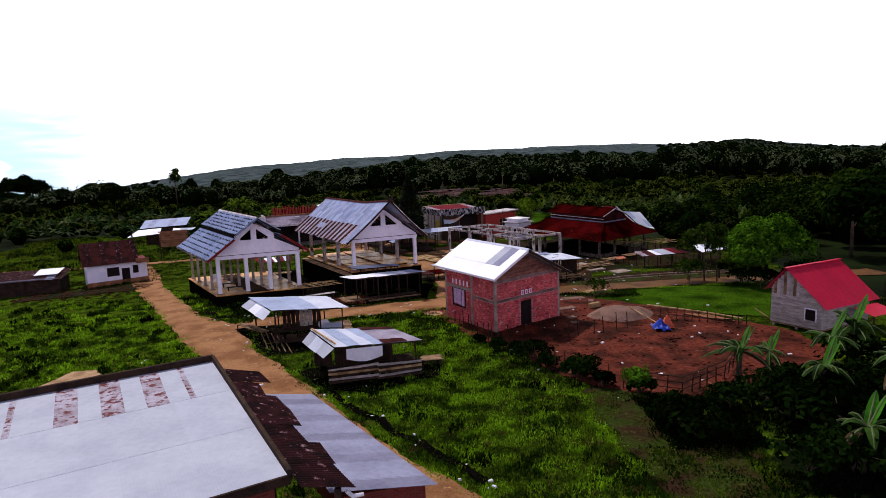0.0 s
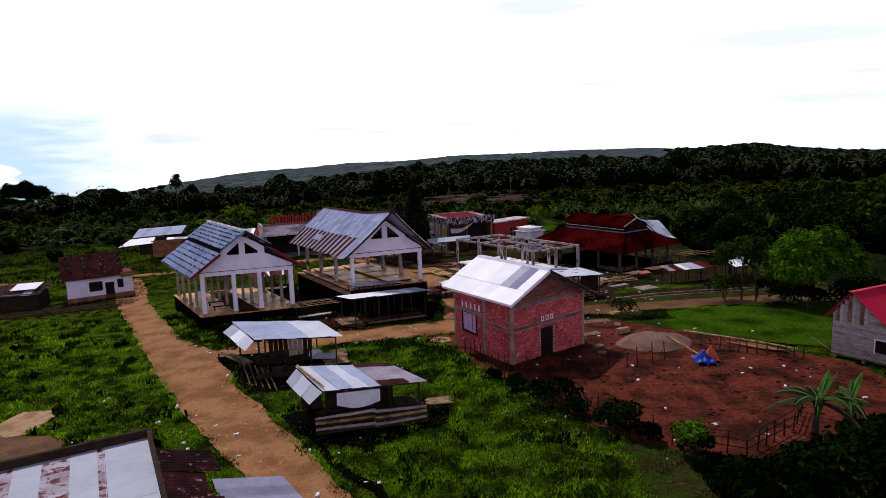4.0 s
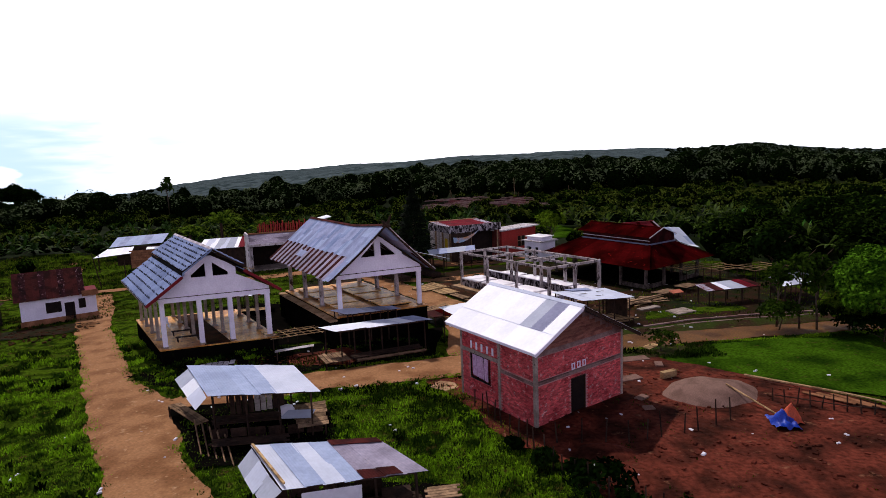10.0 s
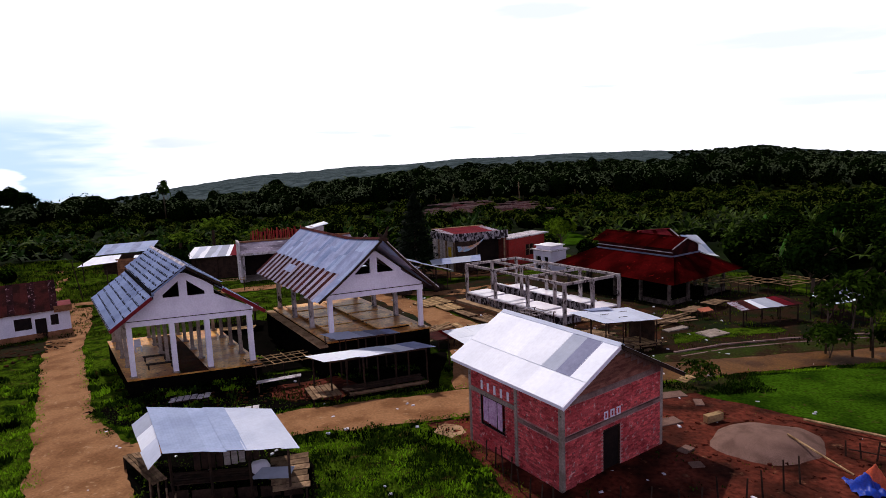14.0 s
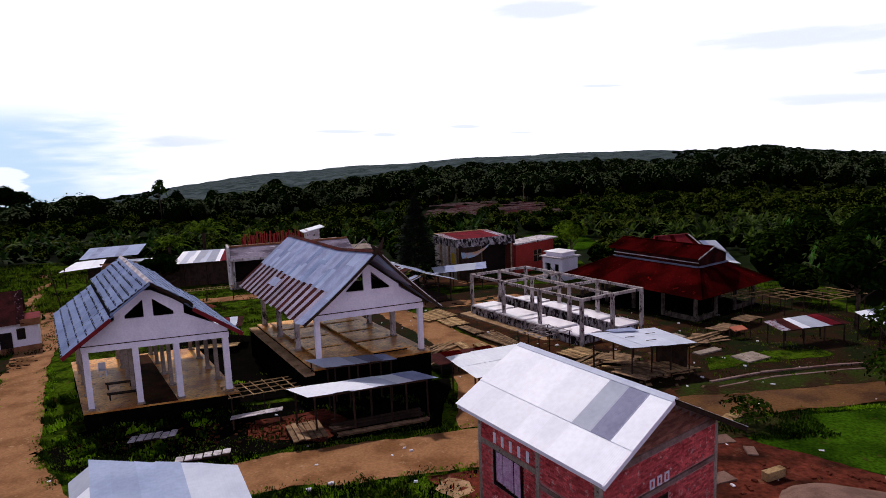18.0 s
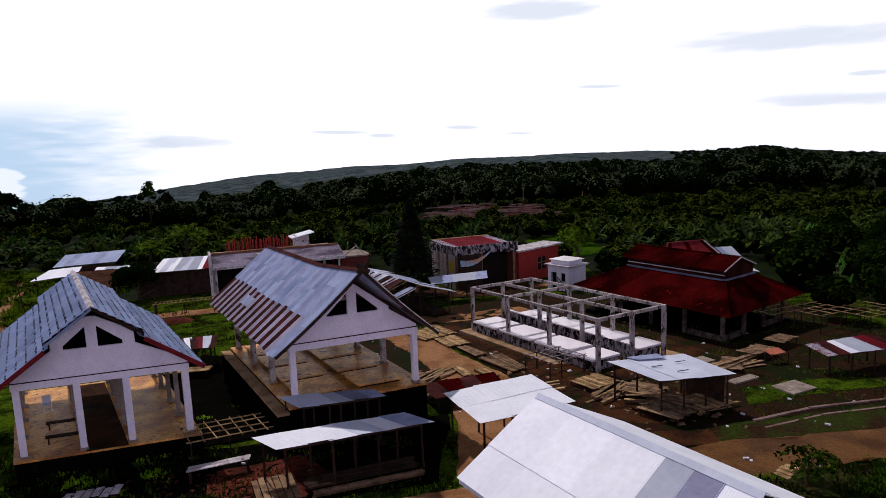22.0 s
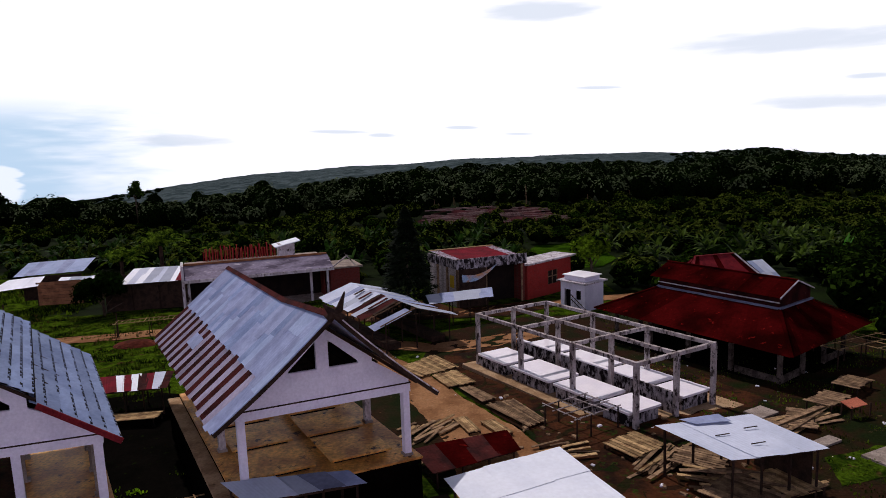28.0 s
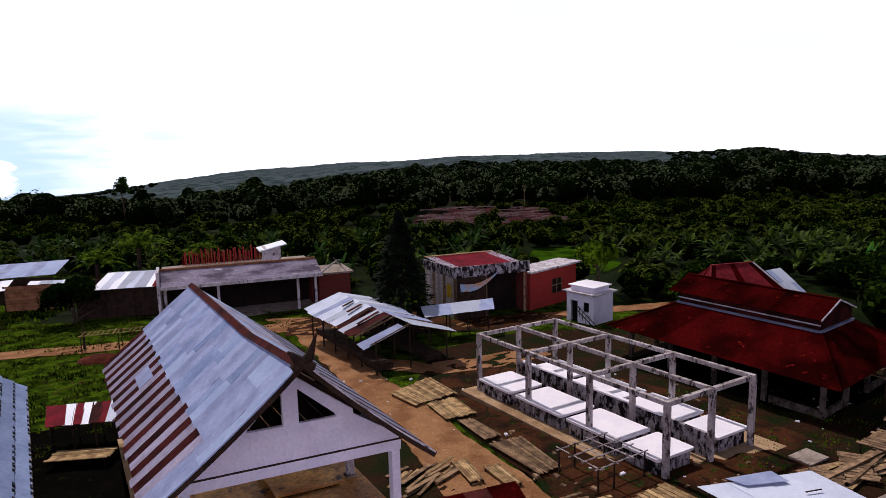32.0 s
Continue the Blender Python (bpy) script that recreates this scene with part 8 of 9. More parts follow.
stake_fence("rail_fence", [(11.2, 41.6), (14.2, 40.2), (17.6, 42.6), (19.4, 45.0)], 0.8, 1.05, "low bamboo rail fence with sagging rails", rails=3)
stake_fence("stake_fence", [(18.5, 56.0), (21.5, 54.2), (24.6, 53.0)], 0.5, 1.0, "dark stake fence before the timber house", rails=1)


def heap(name, c, rx, ry, h, mat, label, category, seed):
    t = thing(name, (c[0], c[1], g(*c)), label, category)
    mb = MB()
    n, m = 9, 26
    for i in range(n + 1):
        q = i / n
        for j in range(m):
            a = 2 * math.pi * j / m
            k = 1 + 0.18 * noise.noise(Vector((math.cos(a) * 1.3, math.sin(a) * 1.3, seed)))
            x, y = c[0] + math.cos(a) * rx * q * k, c[1] + math.sin(a) * ry * q * k
            mb.v.append((x, y, g(x, y) - 0.03 + h * max(0.0, 1 - q ** 2.6) * (1 + 0.15 * noise.noise(Vector((x, y, seed))))))
    mb.f = [(i * m + j, (i + 1) * m + j, (i + 1) * m + (j + 1) % m, i * m + (j + 1) % m) for i in range(n) for j in range(m)]
    part("mound", mb, mat, t, smooth=True)
    return t


heap("sand_pile", (15.6, 57.6), 2.9, 2.3, 0.75, GRAVEL, "flattened heap of pale building sand", "sand heap", 2)
heap("earth_pile", (7.6, 50.6), 1.6, 1.0, 0.35, REDDIRT, "low heap of red earth", "earth heap", 5)
heap("soil_mound", (-32.2, 108.6), 2.3, 1.4, 0.55, REDDIRT, "low orange soil mound in the grass", "earth heap", 7)
bl = thing("timber_block", (14.0, 60.4, g(14, 60.4)), "pale block of timber behind the sand heap", "block")
part("block", MB().beam((13.6, 60.3, 0.15), (14.6, 60.7, 0.18), 0.35, 0.4), PALEWOOD, bl)
pl_ = thing("bamboo_pole", (21, 58, 0), "long pale bamboo pole lying on the grass", "pole")
part("pole", MB().tube([(18.6, 59.9, 0.15), (22.5, 56.3, 0.25), (24.4, 54.6, 0.2)], [0.08, 0.07, 0.05], 6), PALEWOOD, pl_)
pl_ = thing("prop_pole", (17, 55.5, 0), "pale pole propped on the sand heap", "pole")
part("pole", MB().tube([(16.2, 57.0, 0.75), (17.7, 54.3, 0.05)], [0.06, 0.05], 6), PALEWOOD, pl_)
for i in range(3):
    q = thing("plank", (21 + i, 55.6, 0.05), "orange plank lying by the fence", "plank", "planks by the fence")
    part("board", MB().beam((20.6 + 0.7 * i, 57.0 - 0.2 * i, 0.1), (22.4 + 0.6 * i, 55.0 - 0.4 * i, 0.14), 0.28, 0.05), ORANGEWOOD, q)


def draped(name, c, rx, ry, h, mat, label, seed, top=None):
    t = thing(name, (c[0], c[1], g(*c)), label, "tarpaulin")
    mb = MB()
    n = 16
    for i in range(n + 1):
        for j in range(n + 1):
            a, b = i / n * 2 - 1, j / n * 2 - 1
            x, y = c[0] + a * rx * (1 + 0.2 * noise.noise(Vector((b * 2, seed, 0)))), c[1] + b * ry * (1 + 0.2 * noise.noise(Vector((a * 2, seed, 3))))
            z = h * max(0.0, 1 - abs(a) ** 1.5) * max(0.0, 1 - abs(b) ** 1.5) + 0.34 * noise.noise(Vector((x * 2.4, y * 2.4, seed))) + 0.14 * noise.noise(Vector((x * 6, y * 6, seed))) + 0.12
            mb.v.append((x, y, g(x, y) + max(0.03, z)))
    mb.f = [(i * (n + 1) + j, (i + 1) * (n + 1) + j, (i + 1) * (n + 1) + j + 1, i * (n + 1) + j + 1) for i in range(n) for j in range(n)]
    part("cloth", mb, mat, t, smooth=True)
    return t


draped("blue_tarpaulin", (17.4, 53.0), 0.6, 0.75, 0.6, TARPBLUE, "crumpled bright blue tarpaulin over a heap", 3)
draped("orange_tarpaulin", (18.0, 53.4), 0.45, 0.5, 0.8, TARPORANGE, "orange tarpaulin bundled beside the blue one", 6)
for i, (x, y, w, l, a) in enumerate(((11.6, 60.6, 0.8, 1.6, 20), (13.0, 64.6, 0.9, 2.2, 10), (11.4, 57.2, 0.5, 0.8, 40), (14.4, 63.3, 0.5, 0.9, 80), (11.3, 55.6, 0.5, 0.6, 5))):
    s = thing("concrete_slab", (x, y, g(x, y)), "broken pale concrete slab on the yard", "slab", "slabs on the yard")
    T = frame_of((x, y), (math.cos(radians(a)), math.sin(radians(a))), (-math.sin(radians(a)), math.cos(radians(a))))
    part("slab", MB().box(T, -l / 2, l / 2, -w / 2, w / 2, g(x, y) - 0.05, g(x, y) + 0.1), GRAVEL, s)


# ---- loose things: market ----
def deck_at(x, y, w, l, z, mat, label, group="plank platforms", n=9, ang=0.0, name="plank_platform"):
    c, s = math.cos(radians(ang)), math.sin(radians(ang))
    u, v = Vector((0.84, 0.54)).normalized(), Vector((-0.55, 0.835)).normalized()
    u, v = Vector((u.x * c - u.y * s, u.x * s + u.y * c)), Vector((v.x * c - v.y * s, v.x * s + v.y * c))
    p = Vector((x, y))
    return plank_deck(name, [p - u * w / 2 - v * l / 2, p - u * w / 2 + v * l / 2, p + u * w / 2 + v * l / 2, p + u * w / 2 - v * l / 2], z, label, group, mat, n)


for p, m, n in (([(-4.7, 95.5), (-2.8, 93.0), (0.0, 94.9), (-2.0, 98.5)], PALEWOOD, 16), ([(-2.0, 93.1), (-0.7, 90.3), (1.2, 91.3), (-0.2, 94.1)], PALEWOOD, 13), ([(0.0, 90.1), (1.5, 87.2), (2.4, 88.0), (0.9, 90.4)], WOOD, 7), ([(1.6, 86.8), (3.9, 83.2), (5.2, 83.9), (3.6, 87.6)], WOOD, 13), ([(1.2, 84.0), (2.3, 82.0), (3.0, 82.4), (2.0, 84.4)], PALEWOOD, 6), ([(-0.4, 84.6), (0.5, 82.4), (1.2, 82.7), (0.4, 84.9)], PALEWOOD, 6)):
    plank_deck("plank_platform", p, 0.22, "low platform of weathered slats beside the market lane", "plank platforms", m, n)
for x, y, w, l, z, m, a in ((12.2, 74.6, 2.4, 2.6, 0.5, WOOD, 8), (14.8, 75.6, 2.2, 2.2, 0.5, PALEWOOD, -10), (11.8, 78.0, 2.2, 2.4, 0.5, WOOD, 20), (9.2, 80.2, 2.6, 2.2, 0.35, PALEWOOD, 0), (17.0, 81.4, 3.4, 1.4, 0.3, WOOD, 30), (19.6, 83.2, 3.0, 1.4, 0.3, WOOD, 30), (22.4, 85.4, 2.8, 1.5, 0.6, WOOD, 5), (25.6, 88.2, 2.6, 1.6, 0.6, WOOD, 5)):
    deck_at(x, y, w, l, z, m, "weathered plank platform on short legs by the stalls", ang=a)
for x, y, w, l, z, m, a in ((-8.5, 66.9, 1.9, 2.6, 0.55, WOOD, -8), (-17.6, 67.7, 2.6, 0.9, 0.4, OLDWHITE, -20), (-13.4, 64.6, 2.8, 0.6, 0.45, OLDWHITE, -18)):
    deck_at(x, y, w, l, z, m, "plank table before the market halls", "plank tables before the halls", 6, a, "plank_table")


plank_deck("plank_platform", [(-7.1, 66.9), (-2.0, 68.7), (-2.4, 69.9), (-7.5, 68.1)], 0.35, "long dark slatted platform under the stall", "plank tables before the halls", DARKWOOD, 7)
plank_deck("plank_platform", [(-6.6, 66.3), (-1.6, 67.9), (-1.8, 68.5), (-6.8, 66.9)], 0.3, "long weathered slatted bench before the stall", "plank tables before the halls", WOOD, 4)
plank_deck("plank_table", [(-13.4, 68.6), (-10.6, 69.7), (-10.8, 70.3), (-13.6, 69.2)], 0.75, "whitewashed plank table before the hall", "plank tables before the halls", OLDWHITE, 2)


def rack(name, T, W, D, h, nu, nv, label, mat=WOOD, legs=True, z=None):
    """A bare frame of sticks on legs."""
    z0 = (lambda p: g(p.x, p.y)) if z is None else (lambda p: z)
    o = T(W / 2, D / 2, 0)
    t = thing(name, (o.x, o.y, z0(o)), label, "rack", "bare stall racks")
    r = random.Random(int(W * 10 + D))
    P = lambda u, v: Vector((T(u, v, 0).x, T(u, v, 0).y, z0(T(u, v, 0)) + h + r.uniform(-0.05, 0.05)))
    for i in range(nu + 1):
        u = W * i / nu
        part("cross_stick", MB().tube([P(u, -0.25), P(u + r.uniform(-0.15, 0.15), D + 0.25)], [0.035, 0.03], 5), mat, t)
    for j in range(nv + 1):
        v = D * j / nv
        part("long_stick", MB().tube([P(-0.2, v), P(W + 0.2, v)], [0.04, 0.035], 5), mat, t)
    for i in (0, nu // 2, nu):
        for v in (0, D):
            q = P(W * i / nu, v)
            part("leg", MB().tube([(q.x, q.y, z0(q) - 0.1), q], [0.05, 0.045], 5), DARKWOOD, t)
    return t


rack("stick_rack", frame_of((-14.3, 71.3), (0.92, 0.36), (-0.55, 0.83)), 4.6, 2.6, 1.15, 7, 3, "bare stick rack of an unfinished stall", PALEWOOD)
rack("stick_rack", frame_of((6.4, 81.4), (0.84, 0.54), (-0.55, 0.83)), 3.2, 2.6, 1.3, 3, 3, "bare weathered rack beside the stone tables", PILLAR)
rack("drying_rack", frame_of((-35.6, 111.2), (0.97, 0.24), (-0.3, 0.95)), 6.6, 1.4, 1.7, 14, 1, "drying rack with pale sticks laid across", PALEWOOD)
for k in range(3):
    rack("trellis", frame_of((27.0 + 3.4 * k, 92.0 - 1.0 * k), (0.9, 0.43), (-0.43, 0.9)), 5.2, 3.6, 1.6, 4, 3, "pole trellis in the grass field", PALEWOOD)
simple_stall("market_stall", [(-23.8, 88.0, 0.2), (-19.6, 88.4, 0.35), (-20.4, 91.2, 0.55), (-25.4, 90.6, 0.4)], 9, 1, [FADEDRED, FADEDRED, TINNEW, FADEDRED, TINNEW, RUST, FADEDRED, PALEZINC, RUST], "low stall roofed with red rust and white sheets", 51)
deck_at(-21.2, 87.0, 1.4, 3.4, 0.6, PALEWOOD, "pale slatted table beside the low stall", "plank tables before the halls", 8, 60, "plank_table")
simple_stall("market_stall", [(24.5, 80.2, 0.75), (30.5, 81.6, 0.8), (29.6, 83.7, 1.1), (24.0, 82.0, 1.05)], 7, 1, [PARTRUST, RUST, TINNEW, TIN, TIN, FADEDRED, RUST], "low stall with zinc and rust roof sheets", 52)
simple_stall("market_stall", [(31.4, 79.6, 1.1), (35.4, 80.6, 1.3), (35.0, 83.0, 1.8), (31.2, 82.2, 1.5)], 4, 1, [TINNEW, TIN], "small stall with a crumpled white sheet roof among trees", 53)
simple_stall("market_stall", [(-2.6, 79.4, 0.0), (2.4, 81.4, 0.0), (3.0, 78.6, 0.2), (-1.4, 76.4, 0.2)], 4, 1, [RUST, MAROON], "collapsed stall roof of dark red sheets", 54)
sb = thing("salmon_board", (23.2, 83.6, g(23.2, 83.6)), "salmon-coloured board on a low trestle", "board")
part("board", MB().slab([(22.4, 83.2, -0.05), (23.6, 83.6, 0.0), (23.4, 84.3, 0.15), (22.2, 83.9, 0.1)], 0.05), SALMON, sb)
for x, y in ((22.5, 83.3), (23.9, 83.8), (23.7, 84.4), (22.3, 83.9)):
    part("leg", MB().beam((x, y, g(x, y) - 0.1), (x, y, 0.0), 0.07), DARKWOOD, sb)
# drain kerb along the cross lane
kb = thing("drain_kerb", (20, 71.5, g(20, 71.5)), "narrow pale concrete drain edge along the lane", "kerb")
for (x0, y0), (x1, y1) in zip(((16.5, 73.4), (20.5, 75.0), (25.5, 76.0), (31, 76.6)), ((20.4, 74.96), (25.4, 75.98), (31, 76.6), (38, 77))):
    part("kerb", MB().beam((x0, y0, g(x0, y0) + 0.05), (x1, y1, g(x1, y1) + 0.02), 0.2, 0.16), PLASTER, kb)
    part("kerb", MB().beam((x0 + 0.2, y0 - 0.9, g(x0, y0) + 0.03), (x1 + 0.2, y1 - 0.9, g(x1, y1) + 0.0), 0.16, 0.12), PLASTER, kb)
for i, (x, y, w, l, a) in enumerate(((21.4, 78.4, 2.2, 1.6, 25), (18.0, 84.6, 1.6, 1.2, 30), (19.0, 80.2, 2.4, 0.7, 28))):
    s = thing("concrete_slab", (x, y, g(x, y)), "worn concrete cover slab in the grass", "slab", "slabs in the grass")
    T = frame_of((x, y), (math.cos(radians(a)), math.sin(radians(a))), (-math.sin(radians(a)), math.cos(radians(a))))
    part("slab", MB().box(T, -w / 2, w / 2, -l / 2, l / 2, g(x, y) - 0.05, g(x, y) + 0.14), CONCRETE, s)
# benches and a chair standing in the tiled hall
for u, v, L in ((1.2, 1.3, 1.9), (1.3, 3.6, 1.7)):
    b = thing("bench", TA(u, v, 0.05), "low dark wooden bench on the hall floor", "bench", "benches in the hall")
    part("seat", MB().box(TA, u, u + L, v, v + 0.4, 0.42, 0.48), DARKWOOD, b)
    for a in (u + 0.1, u + L - 0.2):
        for c in (v + 0.03, v + 0.3):
            part("leg", MB().box(TA, a, a + 0.08, c, c + 0.08, 0.05, 0.42), DARKWOOD, b)
b = thing("chair", TA(1.4, 7.2, 0.05), "white plastic chair inside the hall", "chair")
part("seat", MB().box(TA, 1.2, 1.7, 7.0, 7.5, 0.47, 0.52), WHITEPLASTIC, b)
part("backrest", MB().box(TA, 1.2, 1.7, 7.46, 7.52, 0.52, 1.0), WHITEPLASTIC, b)
for a in (1.2, 1.64):
    for c in (7.0, 7.44):
        part("leg", MB().box(TA, a, a + 0.06, c, c + 0.06, 0.05, 0.47), WHITEPLASTIC, b)
# metal gate frame standing in the grass
gf = thing("goal_frame", (-14.6, 40.2, g(-14.6, 40.2)), "small thin pale frame standing in the grass", "frame")
part("frame_bar", MB().beam((-15.2, 40.0, -0.5), (-15.4, 40.2, 0.55), 0.05).beam((-14.0, 40.2, -0.5), (-13.9, 40.3, 0.6), 0.05).beam((-15.4, 40.2, 0.55), (-13.9, 40.3, 0.6), 0.05), WOOD, gf)
# poles in the lane and behind the cottage
for x, y, h in ((-48.5, 113, 4.2), (-36.2, 112.6, 2.6)):
    p = thing("pole", (x, y, g(x, y)), "bare dark timber pole", "pole", "bare poles")
    part("pole", MB().tube([(x, y, g(x, y) - 0.2), (x + 0.1, y, g(x, y) + h)], [0.09, 0.06], 6), DARKWOOD, p)


# ---- grass, weeds and litter ----
def tufts(name, count, area, avoid, size, mat, label, seed, blades=4, clump=0.35, limit=0.0, line=None, wide=0.3):
    rng = np.random.default_rng(seed)
    x0, x1, y0, y1 = area
    vs = []
    k = 0
    while k < count:
        x, y = rng.uniform(x0, x1), rng.uniform(y0, y1)
        k += 1
        if line:
            i = rng.integers(len(line) - 1)
            (xa, ya), (xb, yb), q = line[i], line[i + 1], rng.random()
            x, y = xa + (xb - xa) * q + rng.normal(0, wide), ya + (yb - ya) * q + rng.normal(0, wide)
        if nz(x, y, clump, seed) < limit or any(f(x, y) for f in avoid):
            continue
        z = g(x, y) - 0.08
        for _ in range(blades):
            a = rng.uniform(0, 2 * np.pi)
            s = size * rng.uniform(0.5, 1.3)
            d = np.array([math.cos(a), math.sin(a), 0]) * s * rng.uniform(0.3, 0.9)
            w = np.array([-math.sin(a), math.cos(a), 0]) * s * 0.16
            b = np.array([x + rng.uniform(-.2, .2), y + rng.uniform(-.2, .2), z])
            u = np.array([0, 0, s * rng.uniform(0.5, 1.0)])
            vs += [b - w, b + w, b + w * 0.7 + d * 0.6 + u, b - w * 0.7 + d * 0.6 + u * 0.96]
    ob = new(name, from_quads(name, np.array(vs), mat))
    tagged(ob, label, "grass", kind="stuff")


def in_poly(outline):
    def f(x, y):
        hit = False
        for (x0, y0), (x1, y1) in zip(outline, outline[1:] + outline[:1]):
            if (y0 > y) != (y1 > y) and x < (x1 - x0) * (y - y0) / (y1 - y0) + x0:
                hit = not hit
        return hit
    return f


ROADS = [in_poly([(-38.1, 83.1), (-29, 69), (-21.0, 56.4), (-14.7, 47.3), (-10.4, 41.8), (-4.5, 33.5), (0, 26), (17, 4), (9, 18), (2.4, 30.4), (-4.5, 39.0), (-8.8, 45.5), (-14.3, 53.5), (-16.4, 60), (-23.5, 66.5), (-35.7, 85.3)]), in_poly([(-19, 60.5), (-16.4, 58.2), (-8.2, 61.2), (1.3, 62.5), (12.7, 67.0), (23.9, 69.2), (48, 71.5), (48, 75), (25.3, 72.4), (13.7, 71.0), (0.9, 67.0), (-9.4, 65.2)]), in_poly([(0.4, 61.4), (2.8, 55), (4.9, 51.0), (7.5, 45), (10.0, 41.6), (14.5, 39.6), (20.5, 42.6), (27, 46.6), (26.5, 52.0), (22.4, 57), (18, 61.5), (14.5, 65.5), (11, 66), (7, 62.5)]), in_poly([(10.5, 66.0), (13.5, 64.8), (16.5, 65.2), (18.5, 66.6), (19.5, 68.0), (13.5, 66.9)]), in_poly([(8.9, 41.6), (8.0, 40.3), (8.9, 38.9), (8.3, 37.4), (9.4, 36.2), (8.8, 34.6), (10.0, 33.2), (9.2, 31.4), (10.1, 29.6), (9.7, 28), (14, 28), (14.5, 38), (11, 41.3)])]
ROADS += [in_poly([(-27.2, 47.2), (-26.4, 49.9), (-24.7, 50.2), (-23.5, 48.9), (-23.7, 47.0), (-25, 46.2)]), in_poly([(-24.4, 46.6), (-22.2, 46.4), (-20.6, 44.8), (-20.0, 42.6), (-23, 40.8), (-27, 42.4), (-27.4, 45.6)])]
tufts("grass", 62000, (-55, 4, 30, 68), ROADS, 0.15, BLADE, "tussocky green grass beside the road", 3, 4, 0.35, -0.6)
tufts("grass", 22000, (-2, 15, 20, 60), ROADS, 0.16, BLADE, "tussocky green grass below the fence", 4, 4, 0.35, -0.25)
tufts("grass", 12000, (-2, 15, 20, 60), ROADS, 0.17, OLIVEBLADE, "olive grass below the fence", 5, 4, 0.35, -0.6)
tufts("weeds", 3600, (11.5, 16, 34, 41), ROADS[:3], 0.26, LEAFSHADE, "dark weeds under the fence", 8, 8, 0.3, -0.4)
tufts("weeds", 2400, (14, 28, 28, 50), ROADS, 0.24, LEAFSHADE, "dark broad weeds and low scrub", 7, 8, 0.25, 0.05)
tufts("weeds", 5000, (-60, -8, 33, 80), ROADS, 0.24, LEAF, "dark weed clumps in the grass", 9, 6, 0.3, 0.15)
tufts("weeds", 2600, (-8, 14, 28, 60), ROADS, 0.2, LEAF, "dark weed clumps in the grass", 19, 6, 0.3, 0.15)
tufts("weeds", 4500, (-24, 0, 62.5, 73), ROADS, 0.24, LEAFDARK, "weeds round the stalls", 12, 5, 0.4, 0.05)
tufts("weeds", 6000, (14, 40, 74, 112), ROADS, 0.22, OLIVEBLADE, "rough grass round the stalls", 14, 4, 0.4, -0.05)
tufts("weeds", 14000, (-60, -16, 88, 126), ROADS, 0.25, BACKBLADE, "rough grass behind the market", 15, 4, 0.4, 0.0)


tufts("weeds", 1100, (11, 19.5, 64.6, 68), ROADS[:3], 0.26, LEAFDARK, "dark weeds along the lane", 31, 6, 0.35, -0.2)
tufts("weeds", 1500, (-9, 1, 55, 62), ROADS[:3], 0.22, LEAFDARK, "dark weeds beside the brick house", 32, 6, 0.5, 0.0)
tufts("weeds", 3400, (7.5, 15.5, 28, 41), ROADS[:3], 0.2, OLIVEBLADE, "olive weeds below the fence", 33, 6, 0.35, -0.2)
tufts("weeds", 1500, (8.5, 15.5, 28, 41), ROADS[:3], 0.26, LEAFDARK, "dark weeds below the fence", 34, 7, 0.35, 0.1)
for k, edge in enumerate(([(-38.1, 83.1), (-29, 69), (-21.0, 56.4), (-14.7, 47.3), (-10.4, 41.8), (-4.5, 33.5)], [(2.4, 30.4), (-1.6, 34.8), (-4.5, 39.0), (-7.2, 43.5), (-8.8, 45.5), (-14.3, 53.5), (-15.4, 57.8)], [(-16.4, 58.2), (-8.2, 61.2), (1.3, 62.5)], [(-20.2, 62.9), (-23.5, 66.5), (-35.7, 85.3)], [(13.5, 66.9), (24, 68.6), (36, 70)], [(8.9, 41.6), (8.3, 37.4), (9.2, 33.0), (9.8, 28.0)])):
    tufts("verge_grass", 1500, (0, 1, 0, 1), [], 0.17, BLADE, "ragged grass along the road's edge", 60 + k, 5, 0.8, -0.15, edge, 0.24)
tufts("grass", 9000, (-50, -15, 36, 78), ROADS, 0.34, BLADE, "taller grass clumps in the field", 41, 8, 0.45, 0.12)
tufts("grass", 3200, (-6, 12, 28, 58), ROADS, 0.28, BLADE, "taller grass clumps below the fence", 44, 7, 0.45, 0.15)
tufts("weeds", 9000, (-50, -14, 34, 76), ROADS, 0.42, LEAFDARK, "dark tussocks and low scrub in the grass", 45, 8, 0.55, 0.3)
tufts("weeds", 2600, (-9, 10, 28, 58), ROADS, 0.32, LEAFDARK, "dark tussocks below the kiosks", 46, 8, 0.55, 0.32)
tufts("grass", 9000, (-98, -52, 108, 162), [], 0.5, OLIVEBLADE, "green grass of the far field", 42, 4, 0.1, -0.1)
tufts("weeds", 2600, (-98, -50, 106, 160), [], 0.6, LEAF, "dark weed clumps in the far field", 43, 6, 0.12, 0.08)
tufts("weeds", 900, (1, 12, 42, 62), [], 0.2, LEAFDARK, "low dark weeds along the yard", 71, 6, 0.5, 0.12)
tufts("weeds", 1300, (12, 27, 44, 62), [], 0.14, OLIVEBLADE, "thin olive weeds scattered on the yard", 72, 5, 0.3, 0.18)
tufts("grass", 22000, (12, 40, 53, 71), ROADS, 0.1, OLIVEBLADE, "short grass of the lawn", 23, 3, 0.35, -0.6)


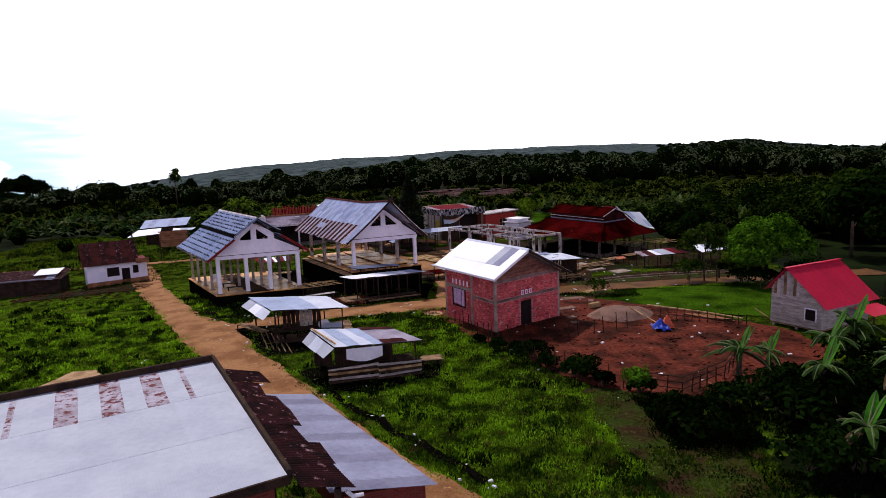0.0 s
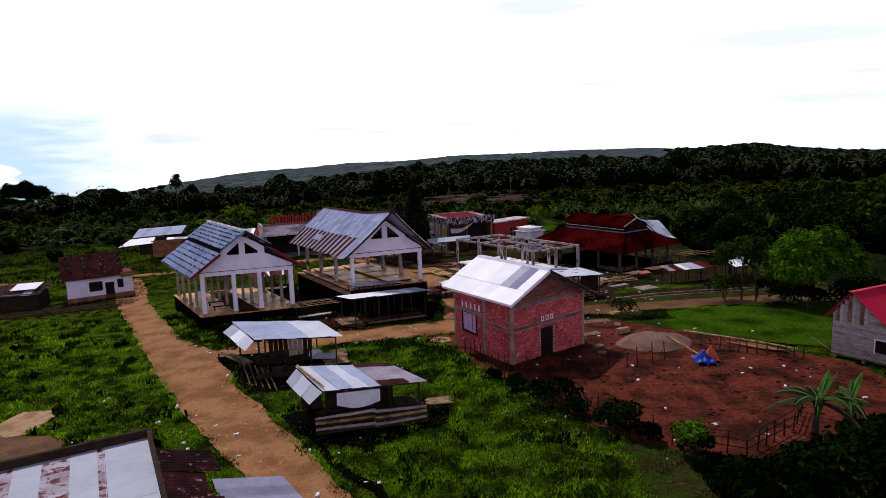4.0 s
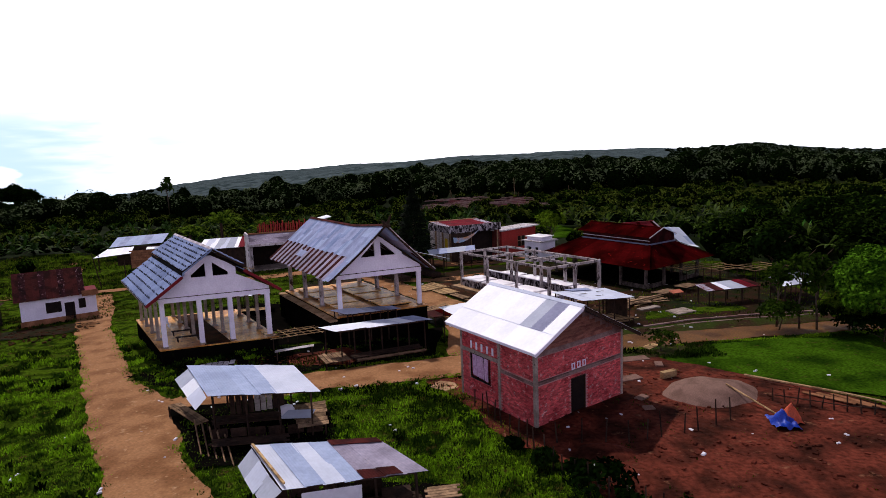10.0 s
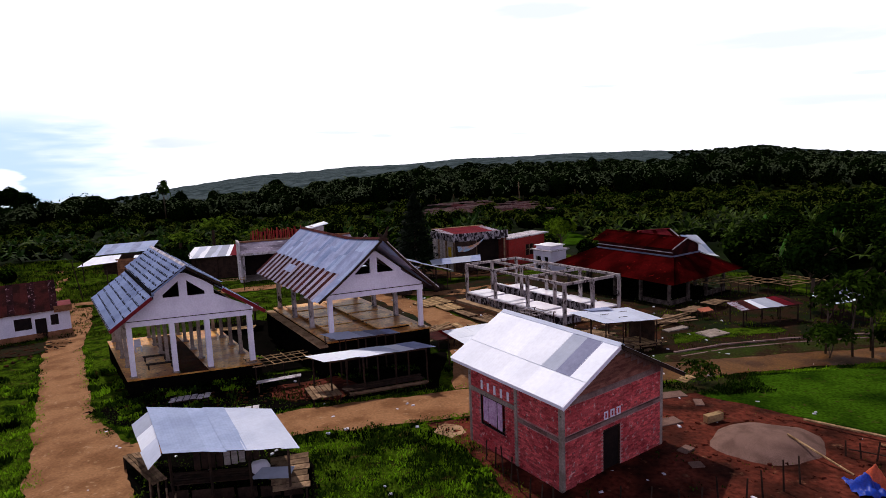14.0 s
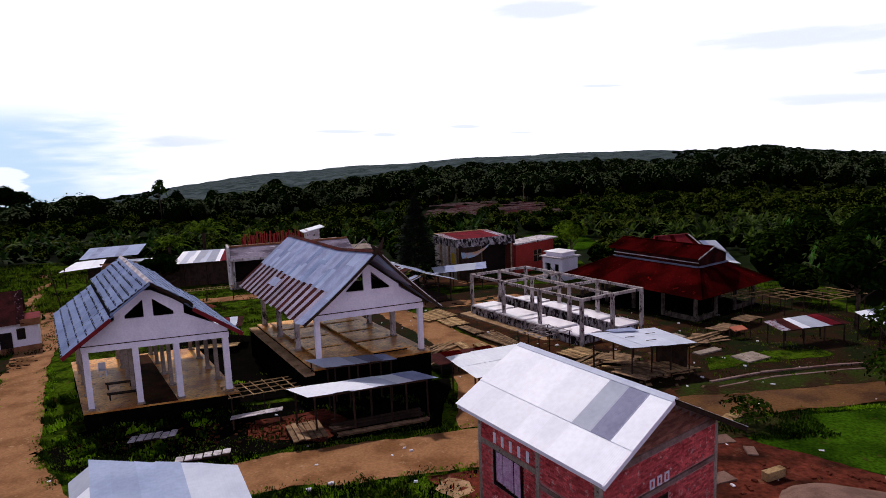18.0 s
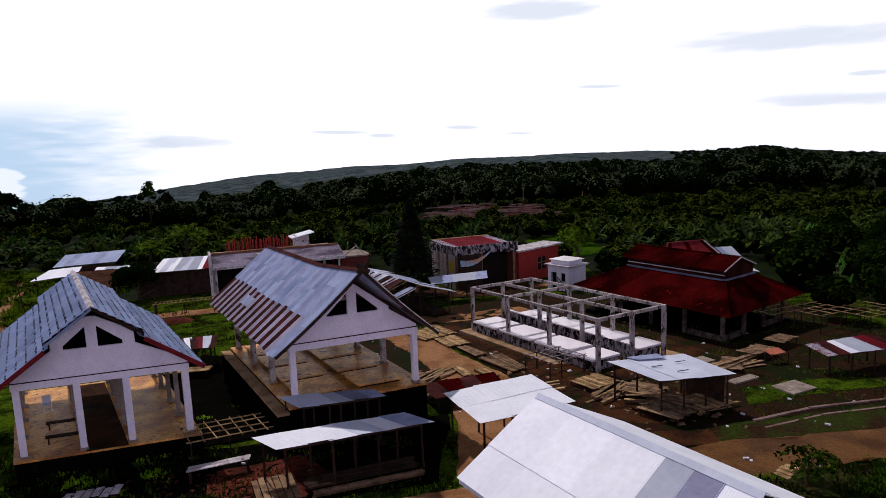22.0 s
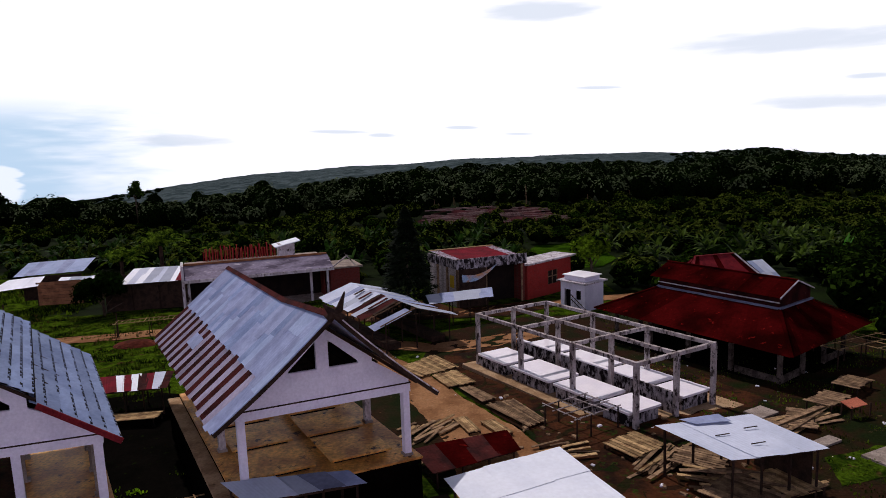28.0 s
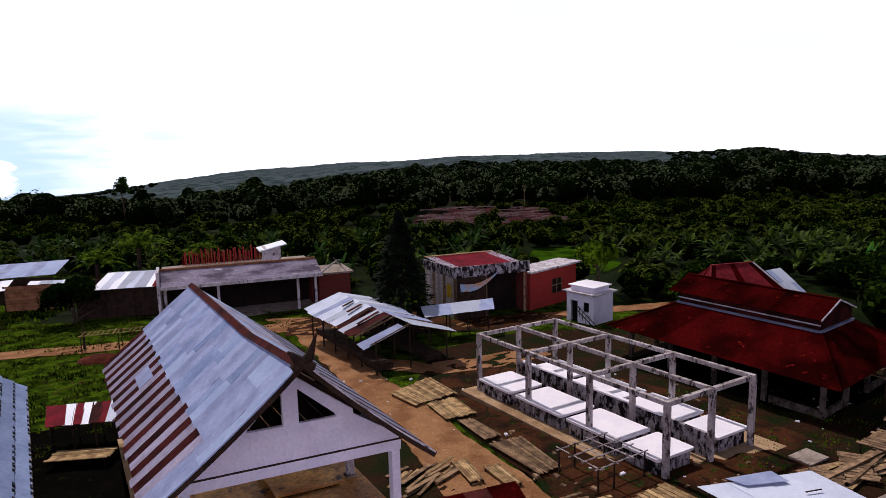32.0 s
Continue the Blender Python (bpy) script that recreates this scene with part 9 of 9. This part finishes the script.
def litter(name, count, area, mat, size, label, seed, lift=0.03, only=None):
    rng = random.Random(seed)
    mb = MB()
    for _ in range(count):
        x, y = rng.uniform(*area[0]), rng.uniform(*area[1])
        a, s = rng.uniform(0, 6.28), size * rng.uniform(0.5, 1.6)
        if only and not only(x, y):
            continue
        T = frame_of((x, y), (math.cos(a), math.sin(a)), (-math.sin(a), math.cos(a)))
        z = g(x, y) + lift
        mb.hexa([T(-s, -s * .6, z - .04), T(s, -s * .5, z - .04), T(s * .9, s * .6, z - .04), T(-s, s * .5, z - .04), T(-s * .8, -s * .5, z + s * .4), T(s * .8, -s * .4, z + s * .3), T(s * .7, s * .5, z + s * .5), T(-s * .8, s * .4, z + s * .35)])
    tagged(link(name, mb, mat), label, "litter", kind="stuff")


deck_at(15.2, 67.45, 1.5, 0.7, 0.12, PALEWOOD, "pale plank lid lying by the lane", n=4)
fr_ = thing("ladder", (-16.4, 44.2, g(-16.4, 44.2)), "pale timber ladder lying in the grass", "ladder")
for a, b in (((-17.64, 45.11), (-16.74, 45.52)), ((-16.74, 45.52), (-15.06, 42.93)), ((-15.06, 42.93), (-15.57, 42.79)), ((-17.28, 45.28), (-15.57, 42.79)), ((-17.64, 45.11), (-16.27, 43.36))):
    part("bar", MB().beam((*a, g(*a) + 0.16), (*b, g(*b) + 0.16), 0.09, 0.07), PALEWOOD, fr_)
pole_ = thing("leaning_pole", (-52.5, 113.5, g(-52.5, 113.5)), "thin dark leaning pole in the field", "pole")
part("pole", MB().tube([(-52.5, 113.5, g(-52.5, 113.5) - 0.2), (-53.6, 113.6, g(-52.5, 113.5) + 5.6)], [0.09, 0.06], 6), DARKWOOD, pole_)
litter("litter", 70, ((-22, -2), (34, 66)), WHITEPLASTIC, 0.11, "scraps of white litter along the road", 5)
litter("litter", 60, ((-9, 3), (31, 48)), WHITEPLASTIC, 0.09, "scraps of pale litter along the drain", 15, only=lambda x, y: abs(x + 2.6 + (y - 38.0) * 0.72) < 0.9)
litter("litter", 60, ((5, 24), (40, 66)), WHITEPLASTIC, 0.10, "scraps of white litter on the red yard", 6)
litter("litter", 90, ((-12, 26), (66, 100)), WHITEPLASTIC, 0.11, "scraps of white litter round the stalls", 8)
litter("rubble", 520, ((5, 26), (42, 62)), REDDIRT, 0.11, "clods and stones on the red yard", 10, only=ROADS[2])
litter("rubble", 150, ((2, 16), (72, 98)), WOOD, 0.14, "broken board ends round the stone tables", 11)
litter("rubble", 260, ((-53, -38), (80, 88)), BAREDIRT, 0.13, "broken stones before the white house", 12)
litter("rubble", 120, ((-22, -9), (66.5, 70)), BAREDIRT, 0.12, "clods and stones along the stalls", 13)
